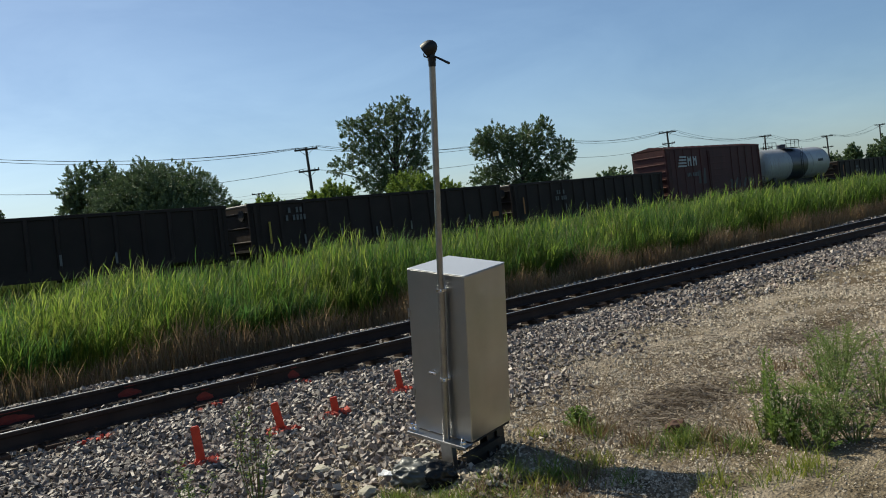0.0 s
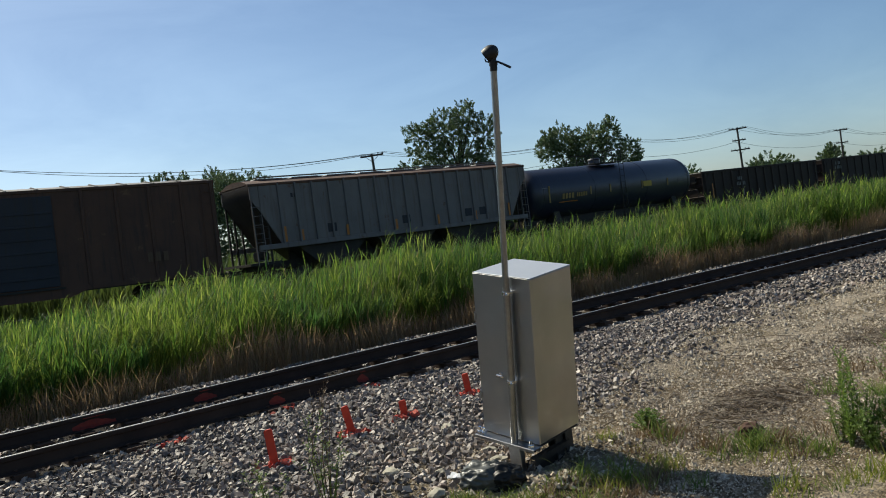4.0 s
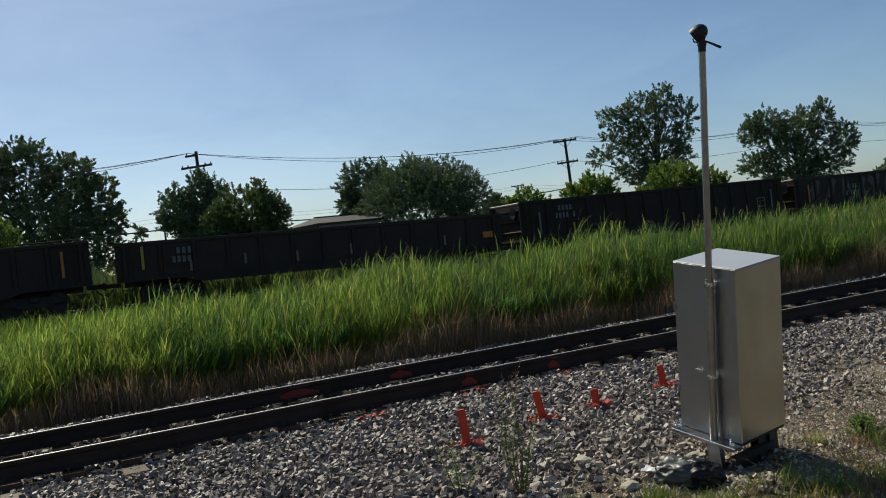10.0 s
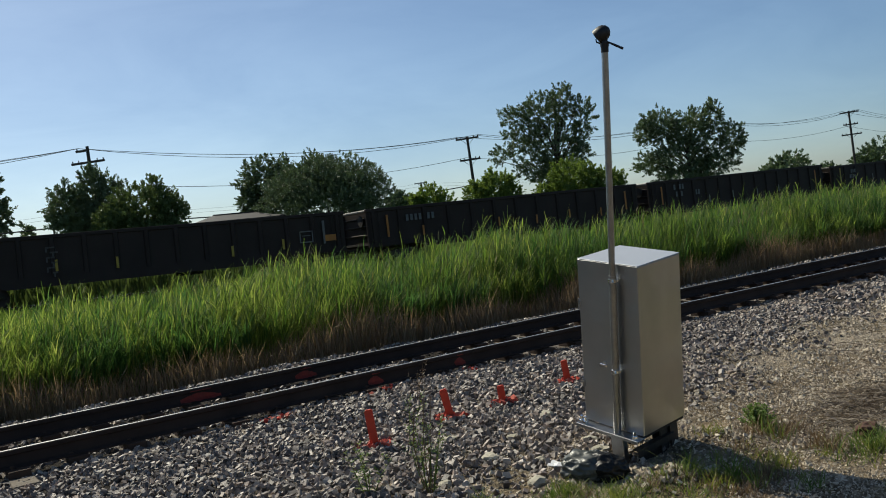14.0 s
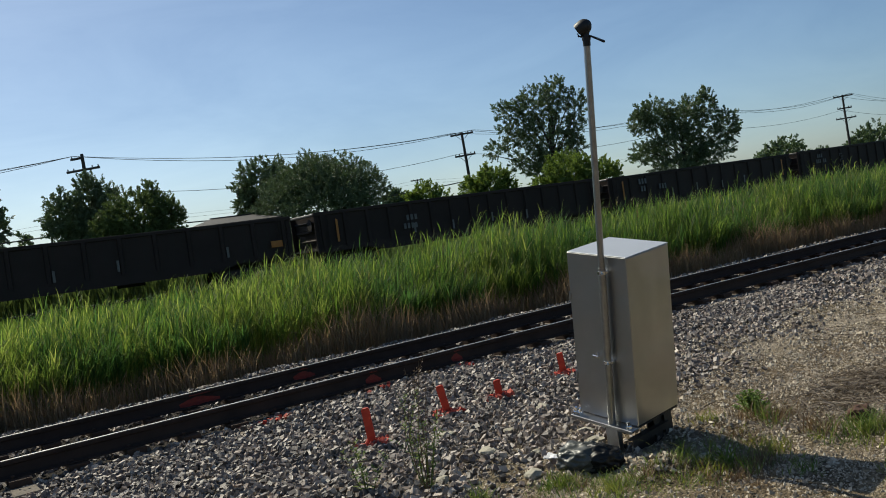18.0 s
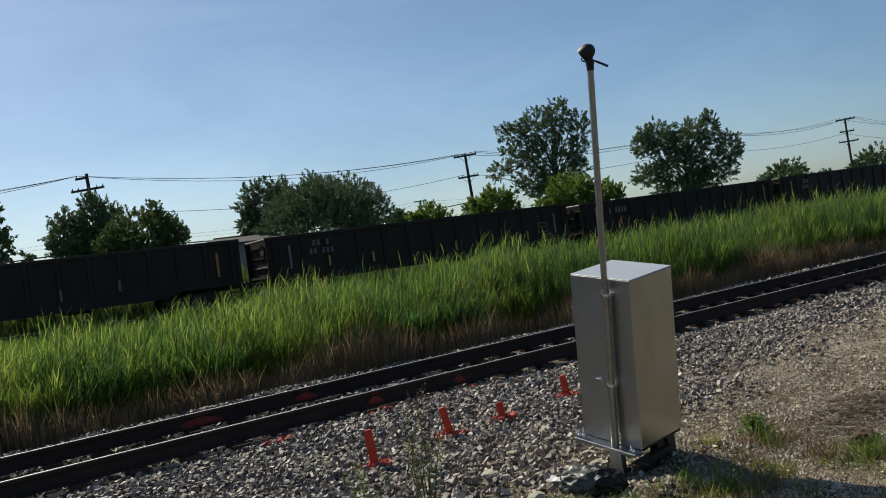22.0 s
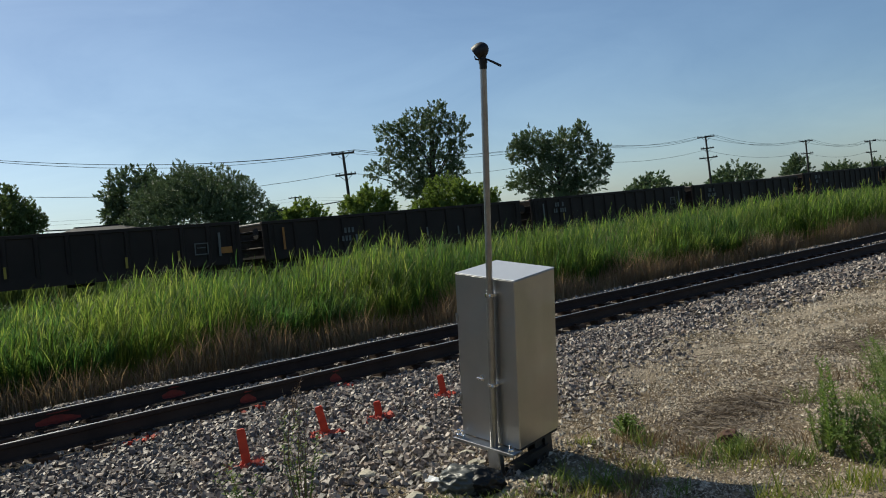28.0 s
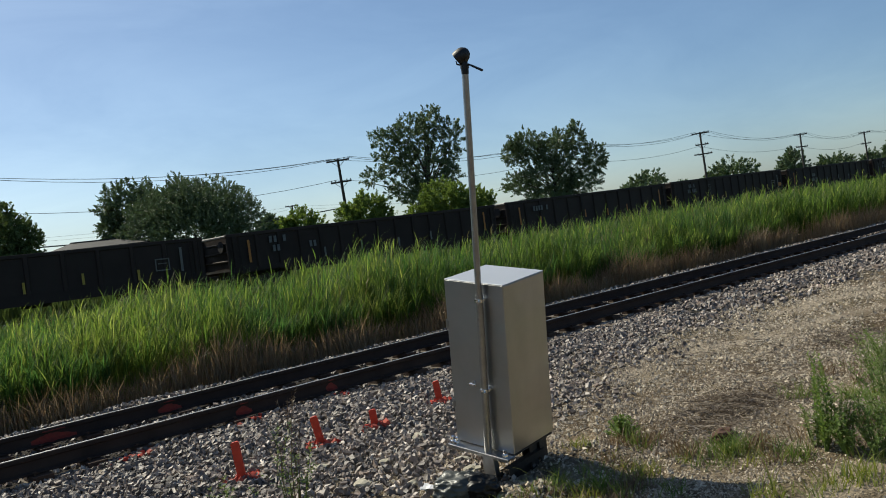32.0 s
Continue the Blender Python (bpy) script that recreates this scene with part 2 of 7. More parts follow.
M = dict(
    rail_side=surf("rail_rust", (0.028, 0.02, 0.017), (0.046, 0.032, 0.026), 0.85, 0.0, 3, 60, 0.4, spec=0.2),
    rail_top=surf("rail_polished", (0.42, 0.4, 0.38), (0.55, 0.53, 0.51), 0.42, 1.0, 2, 90, 0.1),
    tie=surf("tie_wood", (0.11, 0.085, 0.06), (0.2, 0.16, 0.115), 0.85, 0, 3, 35, 0.6, 0.5),
    tie_plate=surf("plate_rust", (0.05, 0.03, 0.02), (0.09, 0.05, 0.03), 0.8, 0.3, 6, 60, 0.4),
    alu=sheet_metal("aluminium_sheet", (0.43, 0.435, 0.44), (0.5, 0.502, 0.505), 0.34, 0.05),
    alu_top=surf("aluminium_lid", (0.52, 0.54, 0.57), (0.58, 0.6, 0.63), 0.45, 0.3, 1.2, 140, 0.05),
    zinc=surf("galvanised_steel", (0.32, 0.32, 0.32), (0.43, 0.43, 0.43), 0.35, 0.95, 14, 120, 0.1),
    chrome=surf("bright_bolt", (0.8, 0.8, 0.8), (0.9, 0.9, 0.9), 0.18, 1.0, 8, 80, 0.05),
    iron=surf("dark_channel_iron", (0.03, 0.028, 0.026), (0.07, 0.06, 0.05), 0.6, 0.5, 4, 50, 0.3),
    black=surf("black_plastic", (0.004, 0.004, 0.0045), (0.008, 0.008, 0.0085), 0.55, 0, 6, 60, 0.1),
    bag=surf("black_film", (0.006, 0.006, 0.006), (0.012, 0.012, 0.012), 0.42, 0, 5, 14, 0.25, spec=0.3),
    grey_film=surf("grey_film", (0.05, 0.053, 0.047), (0.1, 0.104, 0.094), 0.4, 0, 4, 16, 0.4, spec=0.4),
    white_film=surf("white_film", (0.7, 0.7, 0.7), (0.82, 0.82, 0.82), 0.4, 0, 9, 40, 0.3),
    orange=surf("orange_marking_paint", (0.46, 0.03, 0.013), (0.62, 0.06, 0.02), 0.65, 0, 9, 60, 0.3),
    orange_mark=surf("orange_overspray", (0.26, 0.024, 0.012), (0.13, 0.016, 0.01), 0.7, 0, 14, 60, 0.3),
    car_black=surf("black_car_paint", (0.032, 0.0215, 0.0185), (0.049, 0.033, 0.0275), 0.64, 0, 0.7, 30, 0.2, 0.3, spec=0.2, streak=(0.034, 0.028, 0.022)),
    # boxcar rib paints: lighter than the walls, sunlight on the ribs put into colour
    rust_lit=surf("lit_rust_rib", (0.07, 0.045, 0.035), (0.12, 0.08, 0.06), 0.34, 0.2, 2.0, 40, 0.1, spec=0.6),
    red_lit=surf("lit_red_rib", (0.09, 0.035, 0.028), (0.14, 0.06, 0.048), 0.34, 0.2, 2.0, 40, 0.1, spec=0.6),
    # paler than the car sides: the sunlit edge is put into this paint
    car_rail=surf("sunlit_beam_paint", (0.065, 0.058, 0.052), (0.105, 0.096, 0.088), 0.55, 0.1, 2.0, 40, 0.1),
    white_strip=surf("white_reflector", (0.1, 0.095, 0.09), (0.16, 0.15, 0.14), 0.5, 0, 4, 40, 0.05),
    car_brown=surf("brown_car_paint", (0.026, 0.019, 0.016), (0.042, 0.028, 0.022), 0.75, 0, 0.7, 30, 0.2, 0.2, spec=0.25, streak=(0.045, 0.03, 0.02)),
    car_under=surf("grimy_steel", (0.026, 0.023, 0.02), (0.045, 0.038, 0.032), 0.8, 0.2, 2, 30, 0.3),
    wheel=surf("wheel_steel", (0.03, 0.022, 0.018), (0.06, 0.045, 0.035), 0.6, 0.6, 3, 40, 0.2),
    tank_black=surf("black_tank_enamel", (0.02, 0.024, 0.043), (0.03, 0.034, 0.054), 0.38, 0, 0.5, 25, 0.05, streak=(0.022, 0.022, 0.03)),
    tank_white=surf("white_tank_enamel", (0.3, 0.3, 0.3), (0.42, 0.42, 0.41), 0.4, 0, 0.5, 25, 0.05, streak=(0.25, 0.22, 0.2)),
    hopper=surf("pale_grey_hopper_paint", (0.122, 0.111, 0.109), (0.165, 0.15, 0.145), 0.6, 0, 0.6, 25, 0.15, streak=(0.1, 0.073, 0.062), worn=(0.1, 0.05, 0.03)),
    rust_box=surf("rusty_boxcar_paint", (0.07, 0.034, 0.022), (0.105, 0.05, 0.029), 0.8, 0, 0.6, 30, 0.3, streak=(0.036, 0.022, 0.017), worn=(0.13, 0.075, 0.04)),
    rust_door=surf("buff_door_paint", (0.095, 0.056, 0.032), (0.13, 0.08, 0.046), 0.8, 0, 0.8, 30, 0.3, streak=(0.06, 0.035, 0.018)),
    dark_door=surf("dark_door_paint", (0.015, 0.016, 0.024), (0.024, 0.025, 0.034), 0.7, 0, 0.8, 30, 0.2, streak=(0.025, 0.018, 0.013)),
    red_box=surf("red_boxcar_paint", (0.06, 0.014, 0.013), (0.085, 0.02, 0.017), 0.7, 0, 0.6, 30, 0.2, streak=(0.035, 0.012, 0.01)),
    roof=surf("galvanised_roof", (0.1, 0.095, 0.09), (0.18, 0.17, 0.16), 0.7, 0.2, 1.0, 30, 0.2, streak=(0.3, 0.26, 0.22)),
    yellow=surf("yellow_reflector", (0.34, 0.23, 0.02), (0.43, 0.3, 0.035), 0.5, 0, 4, 40, 0.05),
    amber=surf("orange_reflector", (0.36, 0.115, 0.012), (0.44, 0.17, 0.018), 0.5, 0, 4, 40, 0.05),
    white=surf("white_lettering", (0.08, 0.08, 0.08), (0.15, 0.15, 0.15), 0.6, 0, 4, 40, 0.05),
    emblem=surf("white_emblem_paint", (0.4, 0.4, 0.4), (0.5, 0.5, 0.5), 0.6, 0, 4, 40, 0.05),
    gold=surf("yellow_lettering", (0.2, 0.13, 0.035), (0.28, 0.19, 0.06), 0.6, 0, 4, 40, 0.05),
    graffiti=surf("pale_spray_paint", (0.045, 0.04, 0.038), (0.085, 0.075, 0.07), 0.6, 0, 2, 30, 0.05),
    pole_wood=surf("weathered_pole_wood", (0.035, 0.03, 0.027), (0.065, 0.056, 0.048), 0.9, 0, 2, 40, 0.4),
    glass_ins=surf("brown_insulator", (0.04, 0.025, 0.02), (0.06, 0.04, 0.03), 0.3, 0, 4, 40, 0.05),
    wire=surf("wire_metal", (0.03, 0.03, 0.032), (0.05, 0.05, 0.052), 0.6, 0.4, 4, 40, 0.0),
    bark=surf("bark", (0.045, 0.036, 0.028), (0.09, 0.075, 0.06), 0.9, 0, 3, 25, 0.8),
    bare=surf("grey_dead_wood", (0.14, 0.12, 0.1), (0.22, 0.2, 0.17), 0.9, 0, 3, 30, 0.5),
    twig=surf("dry_twig", (0.13, 0.09, 0.055), (0.24, 0.18, 0.12), 0.9, 0, 6, 60, 0.4, 0.4),
    shed_wall=surf("pale_siding", (0.2, 0.2, 0.2), (0.26, 0.26, 0.255), 0.7, 0, 0.6, 20, 0.2),
    shed_roof=surf("grey_shed_roof", (0.03, 0.028, 0.028), (0.044, 0.041, 0.041), 0.9, 0, 0.5, 20, 0.2),
    soil=stony("red_brown_soil", [(0.07, 0.035, 0.022), (0.1, 0.05, 0.03)], 0.95),
    limestone=stony("limestone", [(0.33, 0.3, 0.22), (0.46, 0.42, 0.32), (0.38, 0.35, 0.27)]),
    ballast=stony("ballast_stone", [(0.055, 0.046, 0.04), (0.33, 0.274, 0.228), (0.095, 0.078, 0.067), (0.6, 0.515, 0.43), (0.062, 0.051, 0.044), (0.38, 0.29, 0.226), (0.14, 0.114, 0.098), (0.08, 0.065, 0.056)], 0.55),
    gravel=stony("fine_gravel", [(0.37, 0.3, 0.21), (0.74, 0.63, 0.475), (0.11, 0.084, 0.057), (0.68, 0.6, 0.465), (0.42, 0.34, 0.245), (0.14, 0.106, 0.071)]),
    painted=stony("orange_painted_stone", [(0.5, 0.035, 0.018), (0.42, 0.12, 0.08), (0.58, 0.06, 0.03), (0.3, 0.1, 0.075)]),
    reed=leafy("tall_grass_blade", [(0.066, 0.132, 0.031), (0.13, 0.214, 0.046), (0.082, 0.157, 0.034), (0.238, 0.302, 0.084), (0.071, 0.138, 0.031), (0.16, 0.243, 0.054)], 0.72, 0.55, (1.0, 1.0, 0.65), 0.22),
    reed_cool=leafy("blue_green_grass_blade", [(0.055, 0.118, 0.034), (0.088, 0.165, 0.045), (0.065, 0.132, 0.038), (0.125, 0.2, 0.062)], 0.68, 0.55, (0.9, 1.0, 0.75), 0.22),
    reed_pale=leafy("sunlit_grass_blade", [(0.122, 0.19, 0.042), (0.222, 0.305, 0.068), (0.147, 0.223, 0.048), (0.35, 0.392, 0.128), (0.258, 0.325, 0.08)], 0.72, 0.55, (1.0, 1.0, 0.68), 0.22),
    straw=leafy("dead_grass_blade", [(0.26, 0.186, 0.12), (0.345, 0.262, 0.172), (0.195, 0.145, 0.096), (0.43, 0.34, 0.23)], 0.52, glow=(1, 0.9, 0.72)),
    dry=leafy("dry_stalk", [(0.16, 0.11, 0.065), (0.27, 0.2, 0.12), (0.11, 0.07, 0.042), (0.36, 0.28, 0.175)], 0.3, glow=(1, 0.9, 0.7)),
    stalk=leafy("dead_stalk", [(0.075, 0.054, 0.037), (0.135, 0.102, 0.07), (0.06, 0.043, 0.03), (0.22, 0.18, 0.135), (0.1, 0.075, 0.05)], 0.15, glow=(1, 0.9, 0.7)),
    seed=leafy("grass_seed_head", [(0.16, 0.15, 0.06), (0.22, 0.19, 0.09), (0.13, 0.13, 0.05)], 0.4),
    meadow=leafy("short_grass_blade", [(0.085, 0.15, 0.028), (0.13, 0.205, 0.042), (0.165, 0.225, 0.06)], 0.52),
    dark_leaf=leafy("dark_green_leaf", [(0.115, 0.155, 0.082), (0.145, 0.19, 0.1), (0.125, 0.168, 0.088), (0.17, 0.215, 0.11)], 0.22, 0.5, (0.9, 1.0, 0.65), 0.4),
    mid_leaf=leafy("green_leaf", [(0.095, 0.138, 0.054), (0.125, 0.172, 0.068), (0.11, 0.155, 0.06)], 0.34),
    light_leaf=leafy("yellow_green_leaf", [(0.15, 0.22, 0.05), (0.2, 0.27, 0.07), (0.17, 0.24, 0.06)], 0.45),
    weed_leaf=leafy("weed_leaf", [(0.11, 0.19, 0.04), (0.16, 0.25, 0.055), (0.2, 0.26, 0.07)], 0.5),
    soft_leaf=leafy("dull_weed_leaf", [(0.125, 0.205, 0.052), (0.175, 0.26, 0.07), (0.21, 0.28, 0.09), (0.15, 0.23, 0.06)], 0.55),
    tuft_leaf=leafy("grass_tuft_blade", [(0.07, 0.13, 0.028), (0.12, 0.19, 0.04), (0.2, 0.23, 0.07), (0.09, 0.15, 0.03)], 0.45),
    yellow_leaf=leafy("yellow_green_blade", [(0.17, 0.21, 0.04), (0.23, 0.26, 0.055), (0.28, 0.27, 0.09)], 0.45),
    grey_leaf=leafy("grey_green_leaf", [(0.165, 0.22, 0.075), (0.215, 0.27, 0.095), (0.14, 0.195, 0.062), (0.235, 0.25, 0.1)], 0.5),
)


def ground_material():
    m, nt, b = blank("ground")
    pos = nt.nodes.new("ShaderNodeNewGeometry").outputs["Position"]
    sep = nt.nodes.new("ShaderNodeSeparateXYZ")
    nt.links.new(pos, sep.inputs[0])
    x, y = sep.outputs[0], sep.outputs[1]
    wob = noise_tex(nt, pos, 0.7, 5.0, 0.6)
    mid = noise_tex(nt, pos, 2.4, 6.0, 0.65)
    fine = noise_tex(nt, pos, 38.0, 4.0, 0.7)
    speck = nd(nt, "TexVoronoi", Scale=45.0)
    nt.links.new(pos, speck.inputs["Vector"])
    sand = ramp(nt, mid, [(0.3, (0.15, 0.12, 0.082)), (0.5, (0.28, 0.23, 0.158)), (0.72, (0.47, 0.4, 0.285))])
    sand = mix(nt, 0.75, sand, ramp(nt, fine, [(0.3, (0.4, 0.38, 0.36)), (0.68, (1.05, 1.05, 1.05))]), "MULTIPLY")
    cell = nt.nodes.new("ShaderNodeSeparateColor")
    nt.links.new(speck.outputs["Color"], cell.inputs[0])
    coarse = nd(nt, "TexVoronoi", Scale=21.0)
    nt.links.new(pos, coarse.inputs["Vector"])
    lump = nt.nodes.new("ShaderNodeSeparateColor")
    nt.links.new(coarse.outputs["Color"], lump.inputs[0])
    sand = mix(nt, 0.85, sand, ramp(nt, cell.outputs[0], [(0.0, (0.42, 0.4, 0.38)), (0.5, (0.85, 0.84, 0.82)), (1.0, (1.3, 1.28, 1.22))]), "MULTIPLY")
    sand = mix(nt, 0.6, sand, ramp(nt, lump.outputs[1], [(0.0, (0.5, 0.48, 0.45)), (0.6, (0.95, 0.95, 0.93)), (1.0, (1.35, 1.33, 1.28))]), "MULTIPLY")
    sand = mix(nt, ramp(nt, speck.outputs["Distance"], [(0.05, (0.5, 0.5, 0.5)), (0.2, (0, 0, 0))]), sand, (0.5, 0.46, 0.4))
    # pale wheel ruts along the track
    mp = nd(nt, "Mapping")
    mp.inputs["Scale"].default_value = (0.3, 1.3, 1.0)
    nt.links.new(pos, mp.inputs["Vector"])
    sand = mix(nt, ramp(nt, noise_tex(nt, mp.outputs[0], 0.9, 4.0, 0.55), [(0.52, (0, 0, 0)), (0.66, (0.6, 0.6, 0.6))]), sand, (0.46, 0.39, 0.295))
    # two pale wheel ruts and the dark ground under the heap of stalks
    wav = calc(nt, "MULTIPLY", calc(nt, "SUBTRACT", noise_tex(nt, pos, 1.3, 5.0, 0.6), 0.5), 0.9)
    for x0, y0, k in ((9.9, 5.9, 0.225), (11.7, 6.75, 0.34)):
        v = calc(nt, "ABSOLUTE", calc(nt, "ADD", calc(nt, "ADD", calc(nt, "SUBTRACT", y, y0), calc(nt, "MULTIPLY", calc(nt, "SUBTRACT", x, x0), k)), wav))
        sand = mix(nt, ramp(nt, v, [(0.06, (0.8, 0.8, 0.8)), (0.3, (0, 0, 0))]), sand, (0.42, 0.355, 0.27))
    for x0, y0, kx, ky in ((6.95, 4.36, 0.85, 1.6), (10.3, 4.78, 0.6, 1.9)):
        ox, oy = calc(nt, "MULTIPLY", calc(nt, "SUBTRACT", x, x0), kx), calc(nt, "MULTIPLY", calc(nt, "SUBTRACT", y, y0), ky)
        off = calc(nt, "ADD", calc(nt, "SQRT", calc(nt, "ADD", calc(nt, "MULTIPLY", ox, ox), calc(nt, "MULTIPLY", oy, oy))), wav)
        sand = mix(nt, ramp(nt, off, [(0.35, (0.85, 0.85, 0.85)), (0.9, (0, 0, 0))]), sand, (0.085, 0.06, 0.04))
    # bare orange sand beside the cabinet
    bx, by = calc(nt, "MULTIPLY", calc(nt, "SUBTRACT", x, 5.5), 1.3), calc(nt, "MULTIPLY", calc(nt, "SUBTRACT", y, 4.95), 1.9)
    bare = calc(nt, "ADD", calc(nt, "SQRT", calc(nt, "ADD", calc(nt, "MULTIPLY", bx, bx), calc(nt, "MULTIPLY", by, by))), wav)
    sand = mix(nt, ramp(nt, bare, [(0.2, (0.8, 0.8, 0.8)), (0.6, (0, 0, 0))]), sand, (0.5, 0.37, 0.23))
    # dry brown litter in patches
    sand = mix(nt, ramp(nt, calc(nt, "ADD", noise_tex(nt, pos, 0.55, 5.0, 0.7), calc(nt, "MULTIPLY", fine, 0.12)), [(0.54, (0, 0, 0)), (0.66, (0.75, 0.75, 0.75))]), sand, (0.14, 0.105, 0.07))
    # ground under the ballast, darkened to imitate shaded gaps between the stones
    stone = ramp(nt, fine, [(0.3, (0.02, 0.018, 0.016)), (0.5, (0.05, 0.045, 0.04)), (0.72, (0.13, 0.115, 0.1))])
    soil = ramp(nt, mid, [(0.3, (0.05, 0.035, 0.02)), (0.7, (0.1, 0.07, 0.04))])
    turf = ramp(nt, mid, [(0.25, (0.045, 0.07, 0.015)), (0.5, (0.075, 0.11, 0.024)), (0.75, (0.12, 0.14, 0.04))])
    turf = mix(nt, 0.6, turf, ramp(nt, fine, [(0.3, (0.5, 0.5, 0.5)), (0.7, (1, 1, 1))]), "MULTIPLY")

    def band(lo, hi, soft):
        w = calc(nt, "ADD", y, calc(nt, "MULTIPLY", calc(nt, "SUBTRACT", wob, 0.5), 1.6 if soft > 0.2 else 0.4))
        up = nd(nt, "MapRange", From_Min=lo - soft, From_Max=lo + soft)
        dn = nd(nt, "MapRange", From_Min=hi - soft, From_Max=hi + soft, To_Min=1.0, To_Max=0.0)
        nt.links.new(w, up.inputs[0])
        nt.links.new(w, dn.inputs[0])
        return calc(nt, "MULTIPLY", up.outputs[0], dn.outputs[0])
    edge = nd(nt, "MapRange", From_Min=4.5, From_Max=9.5, To_Min=0.0, To_Max=1.5)   # the ballast's edge draws back to the right
    nt.links.new(x, edge.inputs[0])
    yy = calc(nt, "SUBTRACT", calc(nt, "ADD", y, calc(nt, "MULTIPLY", calc(nt, "SUBTRACT", wob, 0.5), 1.2)), edge.outputs[0])
    near = nd(nt, "MapRange", From_Min=4.9, From_Max=6.3)
    nt.links.new(yy, near.inputs[0])
    col = mix(nt, near.outputs[0], sand, stone)
    col = mix(nt, band(13.0, 22.0, 0.25), col, soil)
    col = mix(nt, band(21.0, 6000.0, 0.4), col, turf)
    nt.links.new(col, b.inputs["Base Color"])
    b.inputs["Roughness"].default_value = 0.95
    b.inputs["Specular IOR Level"].default_value = 0.03
    bp = nd(nt, "Bump", Strength=1.0, Distance=0.04)
    nt.links.new(calc(nt, "ADD", fine, calc(nt, "MULTIPLY", speck.outputs["Distance"], 0.6)), bp.inputs["Height"])
    nt.links.new(bp.outputs[0], b.inputs["Normal"])
    return m


M["ground"] = ground_material()


# ---- mesh helpers ----
class Geo:
    """Vertices and faces that become one mesh."""

    def __init__(self):
        self.v, self.f = [], []

    def add(self, verts, faces):
        o = len(self.v)
        self.v += [tuple(p) for p in verts]
        self.f += [tuple(i + o for i in f) for f in faces]
        return self

    def box(self, cx, cy, cz, sx, sy, sz, e=0.0):
        """A box; e: width of its chamfers."""
        hx, hy, hz = sx / 2, sy / 2, sz / 2
        e = min(e, 0.45 * min(sx, sy, sz))
        s = (-1, 1)
        if e <= 0:
            vs = [(cx + a * hx, cy + b * hy, cz + c * hz) for a in s for b in s for c in s]
            return self.add(vs, [(0, 1, 3, 2), (4, 6, 7, 5), (0, 4, 5, 1), (2, 3, 7, 6), (0, 2, 6, 4), (1, 5, 7, 3)])
        vs, ix = [], {}
        for a in s:
            for b in s:
                for c in s:
                    for k in range(3):
                        ix[a, b, c, k] = len(vs)
                        i = [0 if j == k else e for j in range(3)]
                        vs.append((cx + a * (hx - i[0]), cy + b * (hy - i[1]), cz + c * (hz - i[2])))
        fs = []
        for a in s:
            fs.append([ix[a, b, c, 0] for b, c in ((-1, -1), (1, -1), (1, 1), (-1, 1))])
            fs.append([ix[b, a, c, 1] for b, c in ((-1, -1), (-1, 1), (1, 1), (1, -1))])
            fs.append([ix[b, c, a, 2] for b, c in ((-1, -1), (1, -1), (1, 1), (-1, 1))])
            for b in s:
                fs.append([ix[a, b, -1, 0], ix[a, b, 1, 0], ix[a, b, 1, 1], ix[a, b, -1, 1]])
                fs.append([ix[a, -1, b, 0], ix[a, 1, b, 0], ix[a, 1, b, 2], ix[a, -1, b, 2]])
                fs.append([ix[-1, a, b, 1], ix[1, a, b, 1], ix[1, a, b, 2], ix[-1, a, b, 2]])
                for c in s:
                    fs.append([ix[a, b, c, 0], ix[a, b, c, 1], ix[a, b, c, 2]])
        return self.add(vs, fs)

    def tube(self, pts, radii, n=8, caps=True):
        """A round bar along pts with a radius at each."""
        pts = [Vector(p) for p in pts]
        if isinstance(radii, (int, float)):
            radii = [radii] * len(pts)
        vs, fs = [], []
        for i, p in enumerate(pts):
            d = (pts[min(i + 1, len(pts) - 1)] - pts[max(i - 1, 0)]).normalized()
            u = d.cross(Vector((0, 0, 1)) if abs(d.z) < 0.9 else Vector((1, 0, 0))).normalized()
            w = d.cross(u)
            vs += [p + radii[i] * (math.cos(2 * math.pi * k / n) * u + math.sin(2 * math.pi * k / n) * w) for k in range(n)]
        for i in range(len(pts) - 1):
            fs += [(i * n + k, i * n + (k + 1) % n, (i + 1) * n + (k + 1) % n, (i + 1) * n + k) for k in range(n)]
        if caps:
            fs += [tuple(range(n)), tuple(range((len(pts) - 1) * n, len(pts) * n))]
        return self.add(vs, fs)

    def prism(self, outline, axis, lo, hi):
        """An outline of 2D points pushed along an axis from lo to hi. The outline's two numbers are the other two axes in order."""
        n = len(outline)
        put = {"x": lambda a, b, h: (h, a, b), "y": lambda a, b, h: (a, h, b), "z": lambda a, b, h: (a, b, h)}[axis]
        vs = [put(a, b, h) for h in (lo, hi) for a, b in outline]
        return self.add(vs, [tuple(range(n)), tuple(range(n, 2 * n))] + [(i, (i + 1) % n, n + (i + 1) % n, n + i) for i in range(n)])

    def moved(self, m):
        self.v = [tuple(m @ Vector(p)) for p in self.v]
        return self


def mesh_of(name, geo, material, soft=35.0):
    me = bpy.data.meshes.new(name)
    me.from_pydata(geo.v, [], geo.f)
    if len(geo.f) < 3000:
        bm = bmesh.new()
        bm.from_mesh(me)
        bmesh.ops.recalc_face_normals(bm, faces=bm.faces)
        bm.to_mesh(me)
        bm.free()
    me.polygons.foreach_set("use_smooth", [True] * len(me.polygons))
    me.set_sharp_from_angle(angle=radians(soft))
    me.materials.append(material)
    return me


